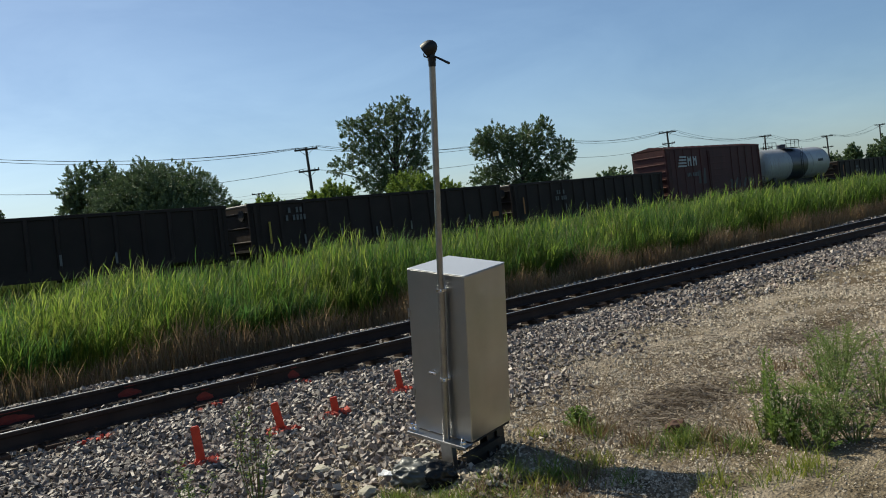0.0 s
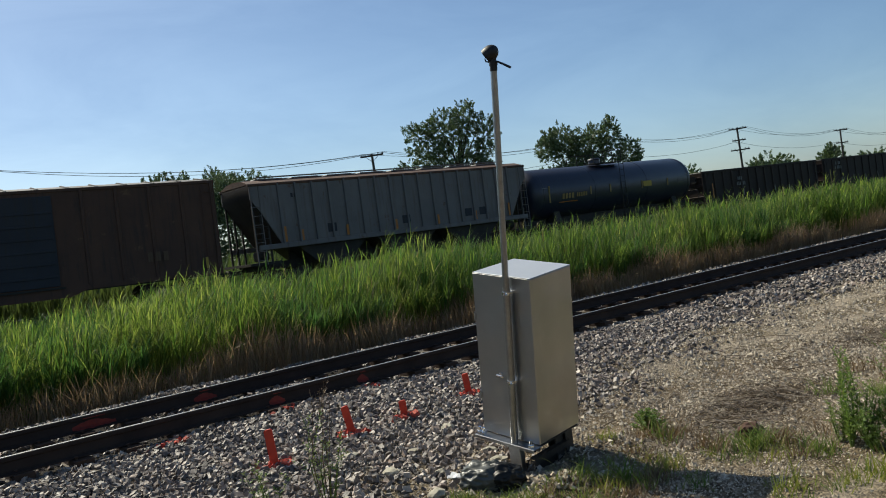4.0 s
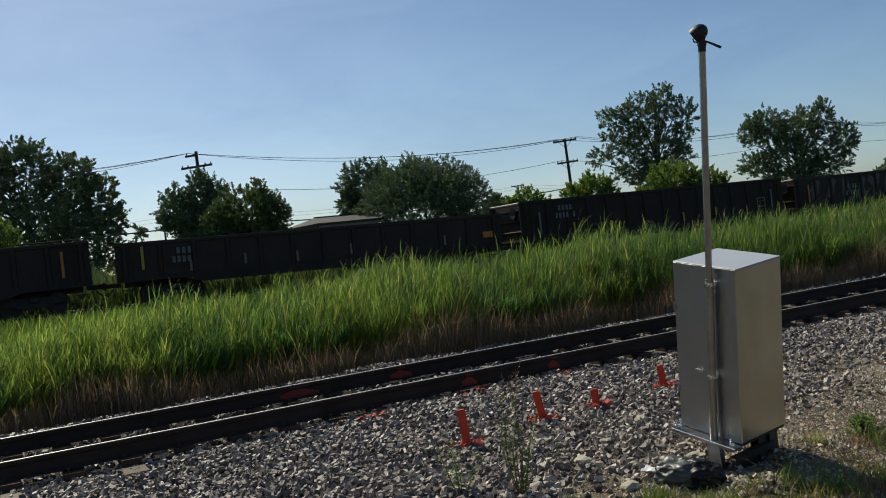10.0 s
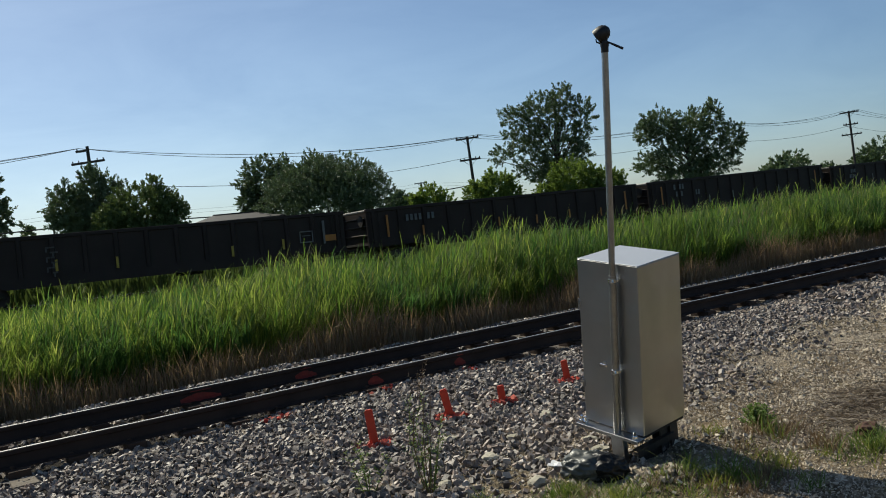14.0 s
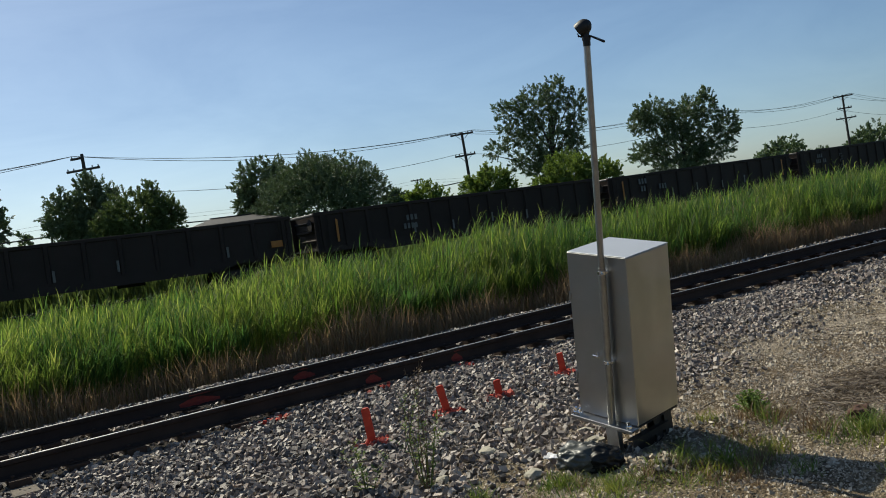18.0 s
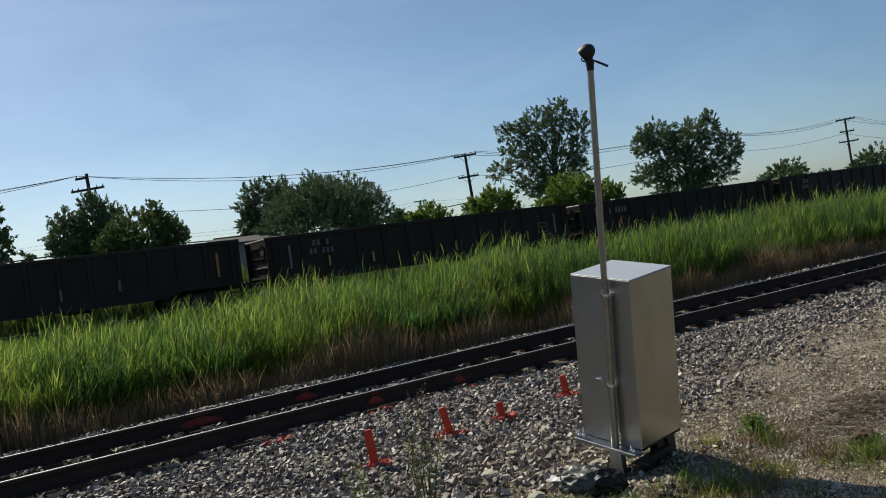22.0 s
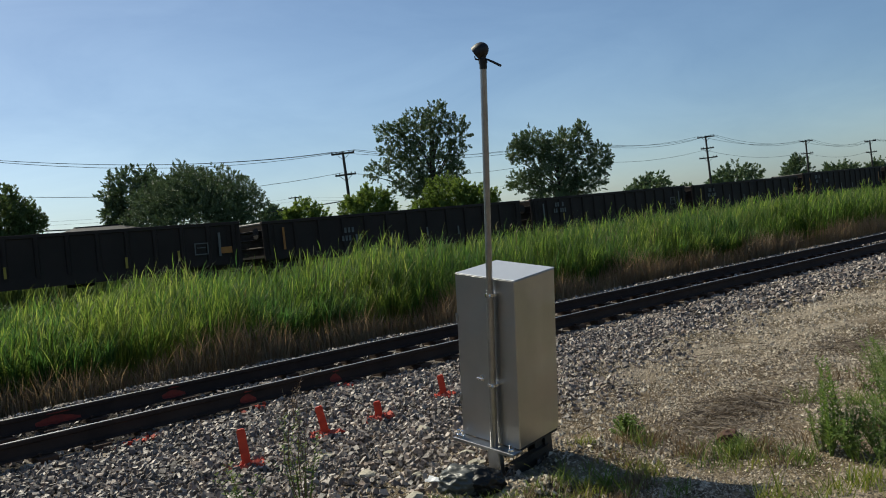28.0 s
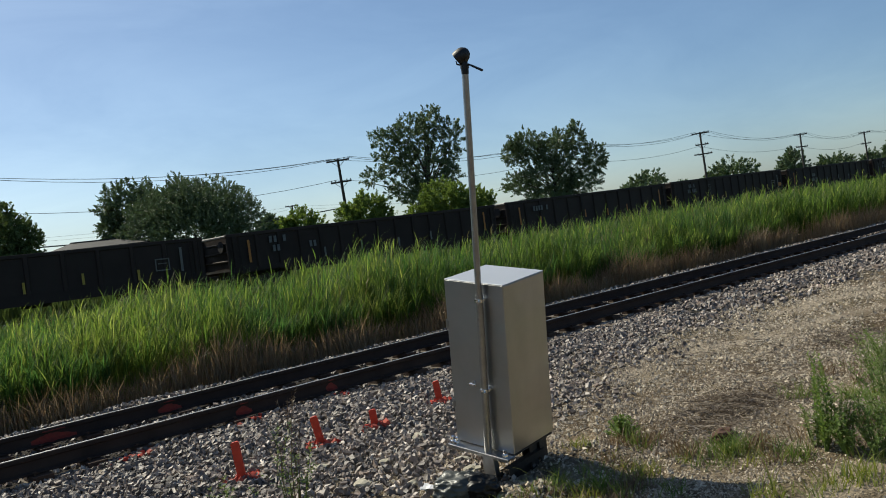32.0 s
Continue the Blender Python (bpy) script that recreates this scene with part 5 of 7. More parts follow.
def boxcar(m, paint, L, doors, logo):
    car = thing("boxcar", m, "", "boxcar")
    P, t, b = M[paint], 5.08 if doors else 5.0, 1.1
    for s in (-1, 1):
        part("side_wall", Geo().box(0, s * 1.45, (t + b) / 2, L, 0.06, t - b), P, car)
        part("side_sill", Geo().prism([(-L / 2, 0.95), (-2.6, 0.95), (-2.0, 0.7), (2.0, 0.7), (2.6, 0.95), (L / 2, 0.95), (L / 2, 1.15), (-L / 2, 1.15)], "y", s * 1.46 - 0.05, s * 1.46 + 0.05), P, car)
        part("roof_edge", Geo().box(0, s * 1.46, t, L + 0.05, 0.12, 0.14, 0.02), P, car)
        n = 13
        for i in range(n):
            x = -L / 2 + 0.15 + i * (L - 0.3) / (n - 1)
            if (x < -3.4 or x > 1.75 if doors else abs(x) > 1.6):
                part("side_post", Geo().prism([(-0.08, 0), (-0.05, s * 0.06), (0.05, s * 0.06), (0.08, 0)], "z", b, t - 0.05), P, car, at=(x, s * 1.48, 0))
        e = part("end_wall", Geo().box(s * (L / 2 - 0.03), 0, (t + b) / 2, 0.06, 2.9, t - b), P, car)
        # ribs in a lighter paint that imitates sun on the end wall
        end_ribs(L, 6, 1.45, 4.5, 1.36, "rust_lit" if doors else "red_lit", e, s)
        ladder(car, s * (L / 2 - 0.4), -1.5, 1.05, t - 0.2, P, -1, 8)
        coupler(car, s * (L / 2 + 0.45))
    dm = [("rust_door", -2.42, 1.7), ("dark_door", 0.03, 3.15)] if doors else [(paint, 0.0, 3.0)]
    for mat_, x, w in dm:
        d = part("door", Geo().box(x, -1.52, (t + b) / 2 - 0.05, w, 0.07, t - b - 0.3, 0.01), M[mat_], car, "worn sliding door")
        for k in range(6):
            part("door_rib", Geo().box(x, -1.57, b + 0.5 + k * 0.52, w - 0.15, 0.04, 0.09, 0.01), M[mat_], d)
        part("lock_rod", Geo().tube([(x - w / 2 + 0.15, -1.6, b + 0.1), (x - w / 2 + 0.15, -1.6, t - 0.3)], 0.025, 6), M[mat_], d)
        part("door_track", Geo().box(x, -1.56, b + 0.02, w + 0.3, 0.08, 0.08), M["car_under"], car)
    part("roof", Geo().prism([(-1.5, t + 0.05), (0, t + 0.3), (1.5, t + 0.05)], "x", -L / 2, L / 2), M["roof"] if doors else P, car, "ribbed sheet roof")
    for i in range(15):
        part("roof_rib", Geo().prism([(-1.5, t + 0.05), (0, t + 0.3), (1.5, t + 0.05), (1.5, t + 0.1), (0, t + 0.35), (-1.5, t + 0.1)], "x", -0.03, 0.03), M["roof"] if doors else P, car, at=(-L / 2 + 0.3 + i * (L - 0.6) / 14, 0, 0))
    part("floor", Geo().box(0, 0, 1.0, L - 0.1, 2.8, 0.2), M["car_under"], car)
    running_gear(car, L / 2 - 2.2)
    if logo:
        for k in range(4):      # four strokes and two block shapes
            part("emblem", Geo().box(-5.7 + 0.06 * k, -1.555, 3.62 + 0.24 * k, 1.3 - 0.1 * k, 0.012, 0.13), M["emblem"], car, "white emblem stroke")
        for x in (-4.55, -3.7):
            part("emblem", Geo().box(x - 0.2, -1.555, 3.97, 0.16, 0.012, 0.75).box(x + 0.2, -1.555, 3.97, 0.16, 0.012, 0.75).box(x, -1.555, 4.1, 0.3, 0.012, 0.2), M["emblem"], car, "plain white emblem block")
        marks(car, -1.55, -1, [(-4.2, 2.9, 1.8, 0.3)], M["white"])
        graffiti(car, -1.48, -3.4, -1.7, 2.0, 3.4, 2, 31)
        graffiti(car, -1.48, 2.0, 6.8, 1.4, 2.3, 6, 32)
    else:
        marks(car, -1.55, -1, [(5.6, 2.0, 1.0, 0.4)], M["rust_door"])
        part("sign_panel", Geo().box(-6.3, -1.55, 2.45, 1.75, 0.014, 0.75), M["rust_door"], car, "faded buff painted panel")
        marks(car, -1.558, -1, [(-6.3, 2.62, 1.3, 0.24), (-6.3, 2.28, 1.3, 0.24)], M["rust_box"])
        part("sign_panel", Geo().box(-6.2, -1.55, 1.72, 0.8, 0.014, 0.4), M["rust_door"], car, "faded buff painted panel")
        for x in (-7.7, 7.7):
            part("reflector", Geo().box(x, -1.56, 1.5, 0.12, 0.012, 0.5), M["yellow"], car, "yellow reflective strip")
    return car


TRAIN_Y = 37.5
REST = pose(0, TRAIN_Y, 0)
CARS = []       # (thing, the place of its middle along the track at the clip's start)


def couple_up():
    # (left end at the start, height, paint, look)
    low = [(-90.5, 2.85, "car_black", 0), (-109.6, 3.0, "car_brown", 1), (-128.0, 2.55, "car_black", 2), (-146.8, 2.75, "car_black", 5), (-165.5, 2.75, "car_black", 3), (-184.1, 2.75, "car_black", 4),
           (-202.5, 2.7, "car_black", 5), (-220.7, 2.8, "car_black", 0), (-239.2, 2.75, "car_black", 2), (-257.7, 2.7, "car_brown", 3), (-275.95, 2.85, "car_brown", 1), (-294.15, 2.9, "car_black", 5),
           (-312.4, 2.7, "car_black", 2), (-330.65, 2.75, "car_black", 1), (-349.1, 2.75, "car_black", 0), (-367.4, 2.85, "car_black", 4), (-385.3, 2.8, "car_black", 3), (-403.5, 2.75, "car_black", 5),
           (-421.9, 2.75, "car_black", 1), (-440.3, 2.8, "car_black", 2), (-72.0, 2.72, "car_black", 5), (0.9, 3.35, "car_black", 0), (19.2, 3.35, "car_black", 2), (38.0, 3.3, "car_black", 0),
           (90.3, 2.9, "car_black", 0), (108.7, 2.9, "car_black", 2)]
    made = {}
    for i, (left, top, paint, look_) in enumerate(low):
        posts = 15 if i % 2 else 13
        after = min((x for x, *_ in low if x > left), default=left + 18.4)
        length = min(18.0, max(17.1, round(after - left - 1.0, 2)))
        key = (top, paint, posts, look_, length, left == -90.5)
        if key in made:
            car = copy_thing(made[key], REST)
        else:
            car = made[key] = gondola(REST, length, top, posts, paint, look_)
            if left == -90.5:
                graffiti(car, -1.43, -7.6, 1.8, 1.3, top - 0.12, 7, 21)
                graffiti(car, -1.43, 3.0, 6.2, 1.25, 1.8, 6, 22)
        shade = {"car_black": "grimy black", "car_brown": "dark brown"}[paint]
        strips = ("orange", "white", "yellow", "orange", "white", "orange")[look_]
        text = f"{shade} steel gondola car with {strips} strips" + (", sprayed with graffiti" if left == -90.5 else "") + (", high-sided" if top > 3.2 else "")
        tagged(car, text, "gondola", "gondola cars")
        CARS.append((car, left + length / 2))
    for car, at, text in ((tank_car(REST, "tank_black", False, 8.37), -8.57, "glossy black tank car with a railed platform and yellow markings"),
                          (hopper_car(REST), -26.3, "weathered pale grey covered hopper car with ribs"),
                          (boxcar(REST, "rust_box", 16.8, True, False), -44.95, "rusty brown boxcar with one buff and one dark door"),
                          (boxcar(REST, "red_box", 16.1, False, True), 64.7, "dull red boxcar with a white emblem"),
                          (tank_car(REST, "tank_white", True, 7.4), 81.2, "white tank car with a broad black band")):
        tagged(car, text, car["category"])
        CARS.append((car, at))


couple_up()


def way_of_train(t):
    """Metres that the train has gone: it picks up a little speed."""
    return float(np.interp(t, [0, 5, 6.6, 40], [2.6, 66.35, 87.12, 528.0]))


def on_track(x):
    """A car's pose with its trucks on the rails."""
    a, b = float(lift(x - 6.2)), float(lift(x + 6.2))
    c, d = float(bow(x - 6.2)), float(bow(x + 6.2))
    return pose(x, TRAIN_Y + (c + d) / 2, (a + b) / 2, 0, math.degrees(math.atan2(a - b, 12.4)), math.degrees(math.atan2(d - c, 12.4)))


def motions():
    for car, at in CARS:
        walk(car, [(0.5 * k, on_track(at + way_of_train(0.5 * k))) for k in range(65)])


# ---- trees and bushes behind the train ----
def leaf_cloud(rng, centres, radii, per, size, squash=0.8):
    """Small folded leaves round the centres: verts and quads."""
    n = len(centres)
    C = np.repeat(np.array(centres), per, 0)
    R = np.repeat(np.array(radii), per)
    d = rng.normal(size=(n * per, 3))
    d /= np.linalg.norm(d, axis=1)[:, None]
    d[:, 2] *= squash
    P = C + d * (R * rng.uniform(0.25, 1.0, n * per) ** 0.6)[:, None]
    u = rng.normal(size=(n * per, 3))
    u[:, 2] -= 0.3
    u /= np.linalg.norm(u, axis=1)[:, None]
    w = np.cross(u, rng.normal(size=(n * per, 3)))
    w /= np.linalg.norm(w, axis=1)[:, None] + 1e-9
    s = size * rng.uniform(0.6, 1.4, n * per)[:, None]
    V = np.stack([P - u * s, P + w * s * 0.42, P + u * s, P - w * s * 0.42], 1).reshape(-1, 3)
    F = np.arange(len(V)).reshape(-1, 4)
    return V, F


def sprigs(rng, P, D, L, R, per, size):
    """Leafy shoots: feet P, directions D, lengths L, half widths R. Verts and quads of their leaves."""
    n = len(P)
    k = np.repeat(np.arange(n), per)
    m = len(k)
    s = rng.uniform(0.0, 1.0, m)
    q = rng.normal(size=(m, 3))
    q /= np.linalg.norm(q, axis=1)[:, None]
    C = P[k] + D[k] * (L[k] * s)[:, None] + q * (R[k] * (1.05 - 0.75 * s) * rng.uniform(0.1, 1.0, m))[:, None]
    C[:, 2] -= 0.12 * L[k] * s * s
    u = 0.7 * D[k] + 0.6 * q + 0.5 * rng.normal(size=(m, 3))
    u /= np.linalg.norm(u, axis=1)[:, None]
    w = np.cross(u, rng.normal(size=(m, 3)))
    w /= np.linalg.norm(w, axis=1)[:, None] + 1e-9
    z = (size * rng.uniform(0.55, 1.35, m))[:, None]
    V = np.stack([C - u * z, C + w * z * 0.42, C + u * z, C - w * z * 0.42], 1).reshape(-1, 3)
    return V, np.arange(4 * m).reshape(-1, 4)


def tree(name, az, dist, lobes, leaf, label, seed, clusters=300, per=45, size=0.11, airy=0.0, cl=0.8, category="tree", trunk_az=None, group="", dead=False, up=0.35):
    """Lobes: (azimuth, middle's height over distance, half width in degrees, half height in metres). airy: gaps between the limbs."""
    clusters, per, cl, size = int(clusters * 1.55), int(per * 0.8), cl * 0.74, size * 0.84
    rng = np.random.default_rng(seed)
    a = radians(trunk_az if trunk_az is not None else az)
    bz = -0.5
    side = np.array((math.sin(a), -math.cos(a), 0))
    ahead = np.array((math.cos(a), math.sin(a), 0))
    t = thing(name, Matrix.Translation((dist * math.cos(a), dist * math.sin(a), bz)), label, category, group)
    Ps, Ds = [], []
    tot = sum(h * hw for _, _, hw, h in lobes)
    for la, lz, hw, hh in lobes:
        off = math.degrees(a) - la
        c = side * (dist * math.tan(radians(off))) + np.array((0, 0, 1.52 + lz * dist - bz))
        rw = dist * math.tan(radians(hw))
        k = max(14, int(clusters * hw * hh / tot))
        d = rng.normal(size=(k, 3))
        d /= np.linalg.norm(d, axis=1)[:, None]
        q = rng.uniform(0.1, 1.0, k) ** (0.42 if category == "tree" else 0.33)
        lump = 1 + (0.13 if category == "tree" else 0.06) * np.sin(6 * d[:, 0] + seed) * np.cos(5 * d[:, 2] + 3 * d[:, 1] + seed) + 0.07 * np.sin(13 * d[:, 0] + 11 * d[:, 2] + 2 * seed)
        if airy:    # whole limbs are bare of leaves
            bare = np.sin(7 * d[:, 0] + 2 * seed) * np.sin(8 * d[:, 2] + seed) * np.sin(6 * d[:, 1] + seed)
            on = bare < 1 - airy
            d, q, lump = d[on], q[on], lump[on]
        reach = q * lump
        e = np.outer(d[:, 0], side) * (rw - 0.5 * cl) + np.outer(d[:, 1], ahead) * (rw * 0.8) + np.outer(d[:, 2], (0, 0, 1)) * (hh - 0.5 * cl)
        P = c + e * reach[:, None]
        D = e / (np.linalg.norm(e, axis=1)[:, None] + 1e-6) + np.array((0, 0, up)) + 0.35 * rng.normal(size=e.shape)
        D /= np.linalg.norm(D, axis=1)[:, None]
        ok = P[:, 2] > 0.3
        Ps.append(P[ok])
        Ds.append(D[ok])
    P, D = np.concatenate(Ps), np.concatenate(Ds)
    L = cl * rng.uniform(0.6, 1.5, len(P))
    V, F = sprigs(rng, P, D, L, 0.42 * L, per, size)
    # larger leaves in the shade of the crown
    inner = rng.integers(0, len(P), len(P) // (10 if airy else 3))
    mean = P.mean(0)
    shrink = rng.uniform(0.6, 0.95, len(inner))[:, None]
    V2, F2 = sprigs(rng, mean + (P[inner] - mean) * shrink, D[inner], L[inner], 0.6 * L[inner], per // 2, size * 1.7)
    V, F = np.concatenate([V, V2]), np.concatenate([F, F2 + len(V)])
    part("crown", quick_mesh("crown", V, F, M[leaf]), None, t, "leafy crown of many shoots")
    top = float(P[:, 2].max())
    h0 = top * 0.72
    thick = 0.03 if category == "tree" else 0.016
    g = Geo().tube([(0, 0, -0.3), (0.05, 0.02, h0 * 0.35), (-0.1, 0.05, h0 * 0.7), (0.05, 0, h0)], [thick * top, 0.8 * thick * top, 0.5 * thick * top, 0.2 * thick * top], 8)
    part("trunk", g, M["bark"], t, "dark bark")
    for i in range(0, len(P), max(1, len(P) // (26 if airy else 12))):
        p = Vector(P[i])
        s0 = Vector((0, 0, min(h0 * 0.95, max(top * 0.15, p.z * 0.6))))
        mid = s0.lerp(p, 0.55) + Vector((0, 0, 0.06 * (p - s0).length))
        part("limb", Geo().tube([s0, mid, p], [0.2 * thick * top, 0.14 * thick * top, 0.05 * thick * top], 5), M["bark"], t)
    if dead:
        S = Vector(side)
        for dx, dz in ((-4.4, 2.5), (-3.7, 2.8), (-2.9, 2.9), (-2.2, 3.2)):
            p0 = S * (dx * 0.55) + Vector((0, 0, top * 0.72))
            p1 = S * (dx * 1.02) + Vector((0, 0, top * 0.72 + dz))
            g = Geo().tube([p0, p0.lerp(p1, 0.5) + S * 0.1, p1], [0.05, 0.035, 0.012], 5)
            g.tube([p0.lerp(p1, 0.55), p0.lerp(p1, 0.85) + S * 0.35], [0.025, 0.008], 4)
            part("bare_branch", g, M["bare"], t, "bare dead branch tip")
    return t


tree("tree", 49.2, 80, [(48.3, 0.13, 0.96, 1.5), (49.8, 0.118, 1.54, 1.84), (51.5, 0.117, 1.1, 1.12), (47.1, 0.106, 0.96, 2.1), (49.1, 0.082, 2.0, 2.46), (52.5, 0.076, 0.9, 1.0), (47.4, 0.067, 0.73, 1.7), (50.7, 0.057, 1.4, 1.33), (51.2, 0.093, 1.2, 1.4), (49.1, 0.046, 2.0, 1.5)], "dark_leaf", "tall dark broadleaf tree with open crown and dead twigs", 3, 900, 42, 0.125, 0.62, 0.75, trunk_az=49.0, dead=True)
tree("tree", 40.8, 85, [(42.4, 0.084, 1.31, 1.84), (40.5, 0.076, 1.5, 2.05), (39.1, 0.088, 0.65, 1.45), (38.2, 0.059, 1.0, 1.7), (43.3, 0.08, 0.7, 1.4), (41.2, 0.047, 1.9, 2.1), (43.2, 0.043, 1.2, 1.15), (39.1, 0.036, 1.36, 1.4), (41.2, 0.021, 2.2, 1.3)], "dark_leaf", "round dark broadleaf tree behind the track", 5, 1150, 40, 0.122, 0.34, 0.75, up=0.6)
tree("tree", 68.6, 70, [(68.2, 0.075, 1.6, 2.2), (67.1, 0.08, 1.2, 1.85), (69.2, 0.056, 0.8, 1.8), (68.7, 0.03, 1.3, 2.2)], "dark_leaf", "dark tree beside a dense bush", 7, 560, 42, 0.12, 0.15, 0.65)
tree("bush", 64.2, 66, [(64.3, 0.03, 4.7, 4.95), (66.4, 0.064, 1.9, 1.7), (62.4, 0.06, 2.2, 2.0), (64.5, 0.08, 1.8, 1.5)], "dark_leaf", "broad dense dark green dome-shaped bush", 9, 4800, 34, 0.072, 0, 0.4, "bush", up=0.6)
tree("tree", 78.9, 63, [(80.0, 0.072, 1.35, 1.65), (78.5, 0.086, 1.0, 1.85), (77.5, 0.072, 1.1, 1.9), (79.2, 0.055, 1.6, 1.6), (80.7, 0.058, 0.7, 0.8), (78.5, 0.04, 1.9, 2.0)], "dark_leaf", "dark ragged tree round a utility pole", 11, 1000, 42, 0.104, 0.12, 0.56)
tree("bush", 75.6, 60, [(75.7, 0.058, 2.4, 2.1), (74.9, 0.084, 0.6, 0.85), (74.0, 0.05, 1.2, 1.6), (77.3, 0.045, 1.7, 1.7), (75.6, 0.025, 2.9, 1.85)], "mid_leaf", "rounded green bush below a utility pole", 13, 1150, 42, 0.092, 0, 0.5, "bush", up=0.6)
tree("tree", 88.5, 80, [(88.5, 0.128, 2.0, 2.75), (86.0, 0.114, 1.75, 2.4), (84.6, 0.091, 1.35, 2.45), (83.6, 0.069, 0.7, 1.55), (82.4, 0.05, 0.55, 0.8), (88.3, 0.071, 3.9, 2.6), (91.5, 0.126, 2.59, 3.4), (94.3, 0.123, 2.45, 3.5), (85.8, 0.05, 2.6, 2.4), (84.8, 0.012, 2.2, 1.8), (88.5, 0.02, 3.2, 2.2)], "dark_leaf", "very large spreading dark tree", 15, 2500, 44, 0.15, 0.06, 0.8, up=0.5)
tree("bush", 90.3, 58, [(90.4, 0.045, 1.5, 2.2), (92.6, 0.03, 1.6, 1.6)], "light_leaf", "pale green bush near a large tree", 17, 400, 38, 0.11, 0, 0.55, "bush", up=0.6)
tree("bush", 57.4, 60, [(57.6, 0.032, 1.2, 1.3), (58.6, 0.03, 0.75, 0.9), (56.5, 0.03, 0.7, 0.7), (57.5, 0.01, 1.8, 1.3)], "light_leaf", "small pale green bush behind the train", 19, 330, 36, 0.105, 0, 0.55, "bush", up=0.8)
tree("bush", 53.4, 60, [(53.2, 0.036, 1.3, 1.45), (54.6, 0.032, 0.85, 1.1), (52.1, 0.028, 0.7, 0.9), (53.5, 0.01, 2.0, 1.3)], "light_leaf", "pale green leafy bush behind the train", 21, 480, 38, 0.105, 0, 0.6, "bush", up=0.8)
tree("bush", 47.9, 60, [(48.2, 0.038, 1.8, 1.45), (46.0, 0.03, 1.2, 1.1), (50.2, 0.024, 0.7, 0.9), (47.6, 0.012, 2.4, 1.2)], "light_leaf", "wide pale green bush under a tall tree", 23, 640, 40, 0.105, 0, 0.55, "bush", up=0.6)
tree("bush", 82.0, 84, [(82.2, 0.016, 1.7, 1.8)], "dark_leaf", "low distant dark bush", 27, 220, 38, 0.16, 0, 0.7, "bush")
tree("bush", 59.6, 90, [(59.7, 0.032, 0.9, 1.5)], "dark_leaf", "low distant dark bush", 25, 150, 38, 0.16, 0, 0.7, "bush")
for i, (az_, d_, hw_, lz_, hh_) in enumerate(((35.1, 130, 1.6, 0.016, 2.8), (32.9, 170, 0.8, 0.008, 2.0), (29.8, 160, 1.9, 0.016, 3.5), (26.3, 175, 1.05, 0.016, 3.6), (24.0, 180, 1.3, 0.01, 2.7),
                                             (22.0, 190, 0.8, 0.008, 2.6), (20.9, 170, 0.55, 0.012, 2.9), (19.2, 170, 1.0, 0.014, 3.3), (16.5, 180, 1.8, 0.014, 3.6), (13.5, 200, 2.0, 0.014, 3.8))):
    tree("tree", az_, d_, [(az_, lz_, hw_, hh_), (az_ + hw_ * 0.5, lz_ * 0.6, hw_ * 0.6, hh_ * 0.75)], "dark_leaf", "distant rounded dark tree on the horizon", 40 + i, 240, 26, 0.3, 0, 1.1, "tree", group="distant trees")


def far_woods():
    """A low uneven belt of leaves along the horizon."""
    rng = np.random.default_rng(77)
    cents = []
    for i in range(900):
        a = math.radians(rng.uniform(2, 110))
        d = rng.uniform(230, 420)
        cents.append((d * math.cos(a), d * math.sin(a), rng.uniform(-0.5, 2.2) + 1.5 * math.sin(a * 31) ** 2))
    V, F = leaf_cloud(rng, cents, [2.2] * len(cents), 40, 0.7)
    tagged(new("far_woods", quick_mesh("far_woods", V, F, M["dark_leaf"])), "low belt of distant dark woods", "woods", kind="stuff")


far_woods()


# ---- grass ----
def blades(rng, P, H, W, lean, bend, wind=(0.0, 0.0), seg=4):
    """Tapered bent strips: P (n, 2) feet, H heights, W widths."""
    n = len(P)
    z0 = rise(P[:, 0], P[:, 1]) - 0.03
    a = rng.uniform(0, 2 * np.pi, n)
    dx, dy = np.cos(a) * lean + wind[0], np.sin(a) * lean + wind[1]
    b = rng.uniform(0.3, 1.0, n) * bend
    fa = rng.uniform(0, np.pi, n)
    wx, wy = np.cos(fa), np.sin(fa)
    V = np.zeros((n, seg + 1, 2, 3))
    for k in range(seg + 1):
        s = k / seg
        off = H * (s * 0.55 + b * s ** 2.4)
        zz = z0 + H * (s - 0.42 * b * s ** 3)
        half = W * (0.5 * (1 - s ** 1.7) + 0.02)
        for j, sg in ((0, -1), (1, 1)):
            V[:, k, j, 0] = P[:, 0] + dx * off + sg * half * wx
            V[:, k, j, 1] = P[:, 1] + dy * off + sg * half * wy
            V[:, k, j, 2] = zz
    V = V.reshape(-1, 3)
    base = np.arange(n)[:, None] * (2 * (seg + 1)) + 2 * np.arange(seg)[None]
    F = np.stack([base, base + 1, base + 3, base + 2], -1).reshape(-1, 4)
    return V, F


def scatter(rng, n, x0, x1, y0, y1, keep=None):
    P = np.stack([rng.uniform(x0, x1, n), rng.uniform(y0, y1, n)], 1)
    if keep is not None:
        P = P[rng.uniform(0, 1, len(P)) < keep(P[:, 0], P[:, 1])]
    return P


def clumpy(x, y):
    return 0.55 + 0.45 * np.sin(1.9 * x + 2.1 * np.sin(0.9 * y)) * np.sin(2.3 * y + 1.3 * np.sin(1.1 * x))


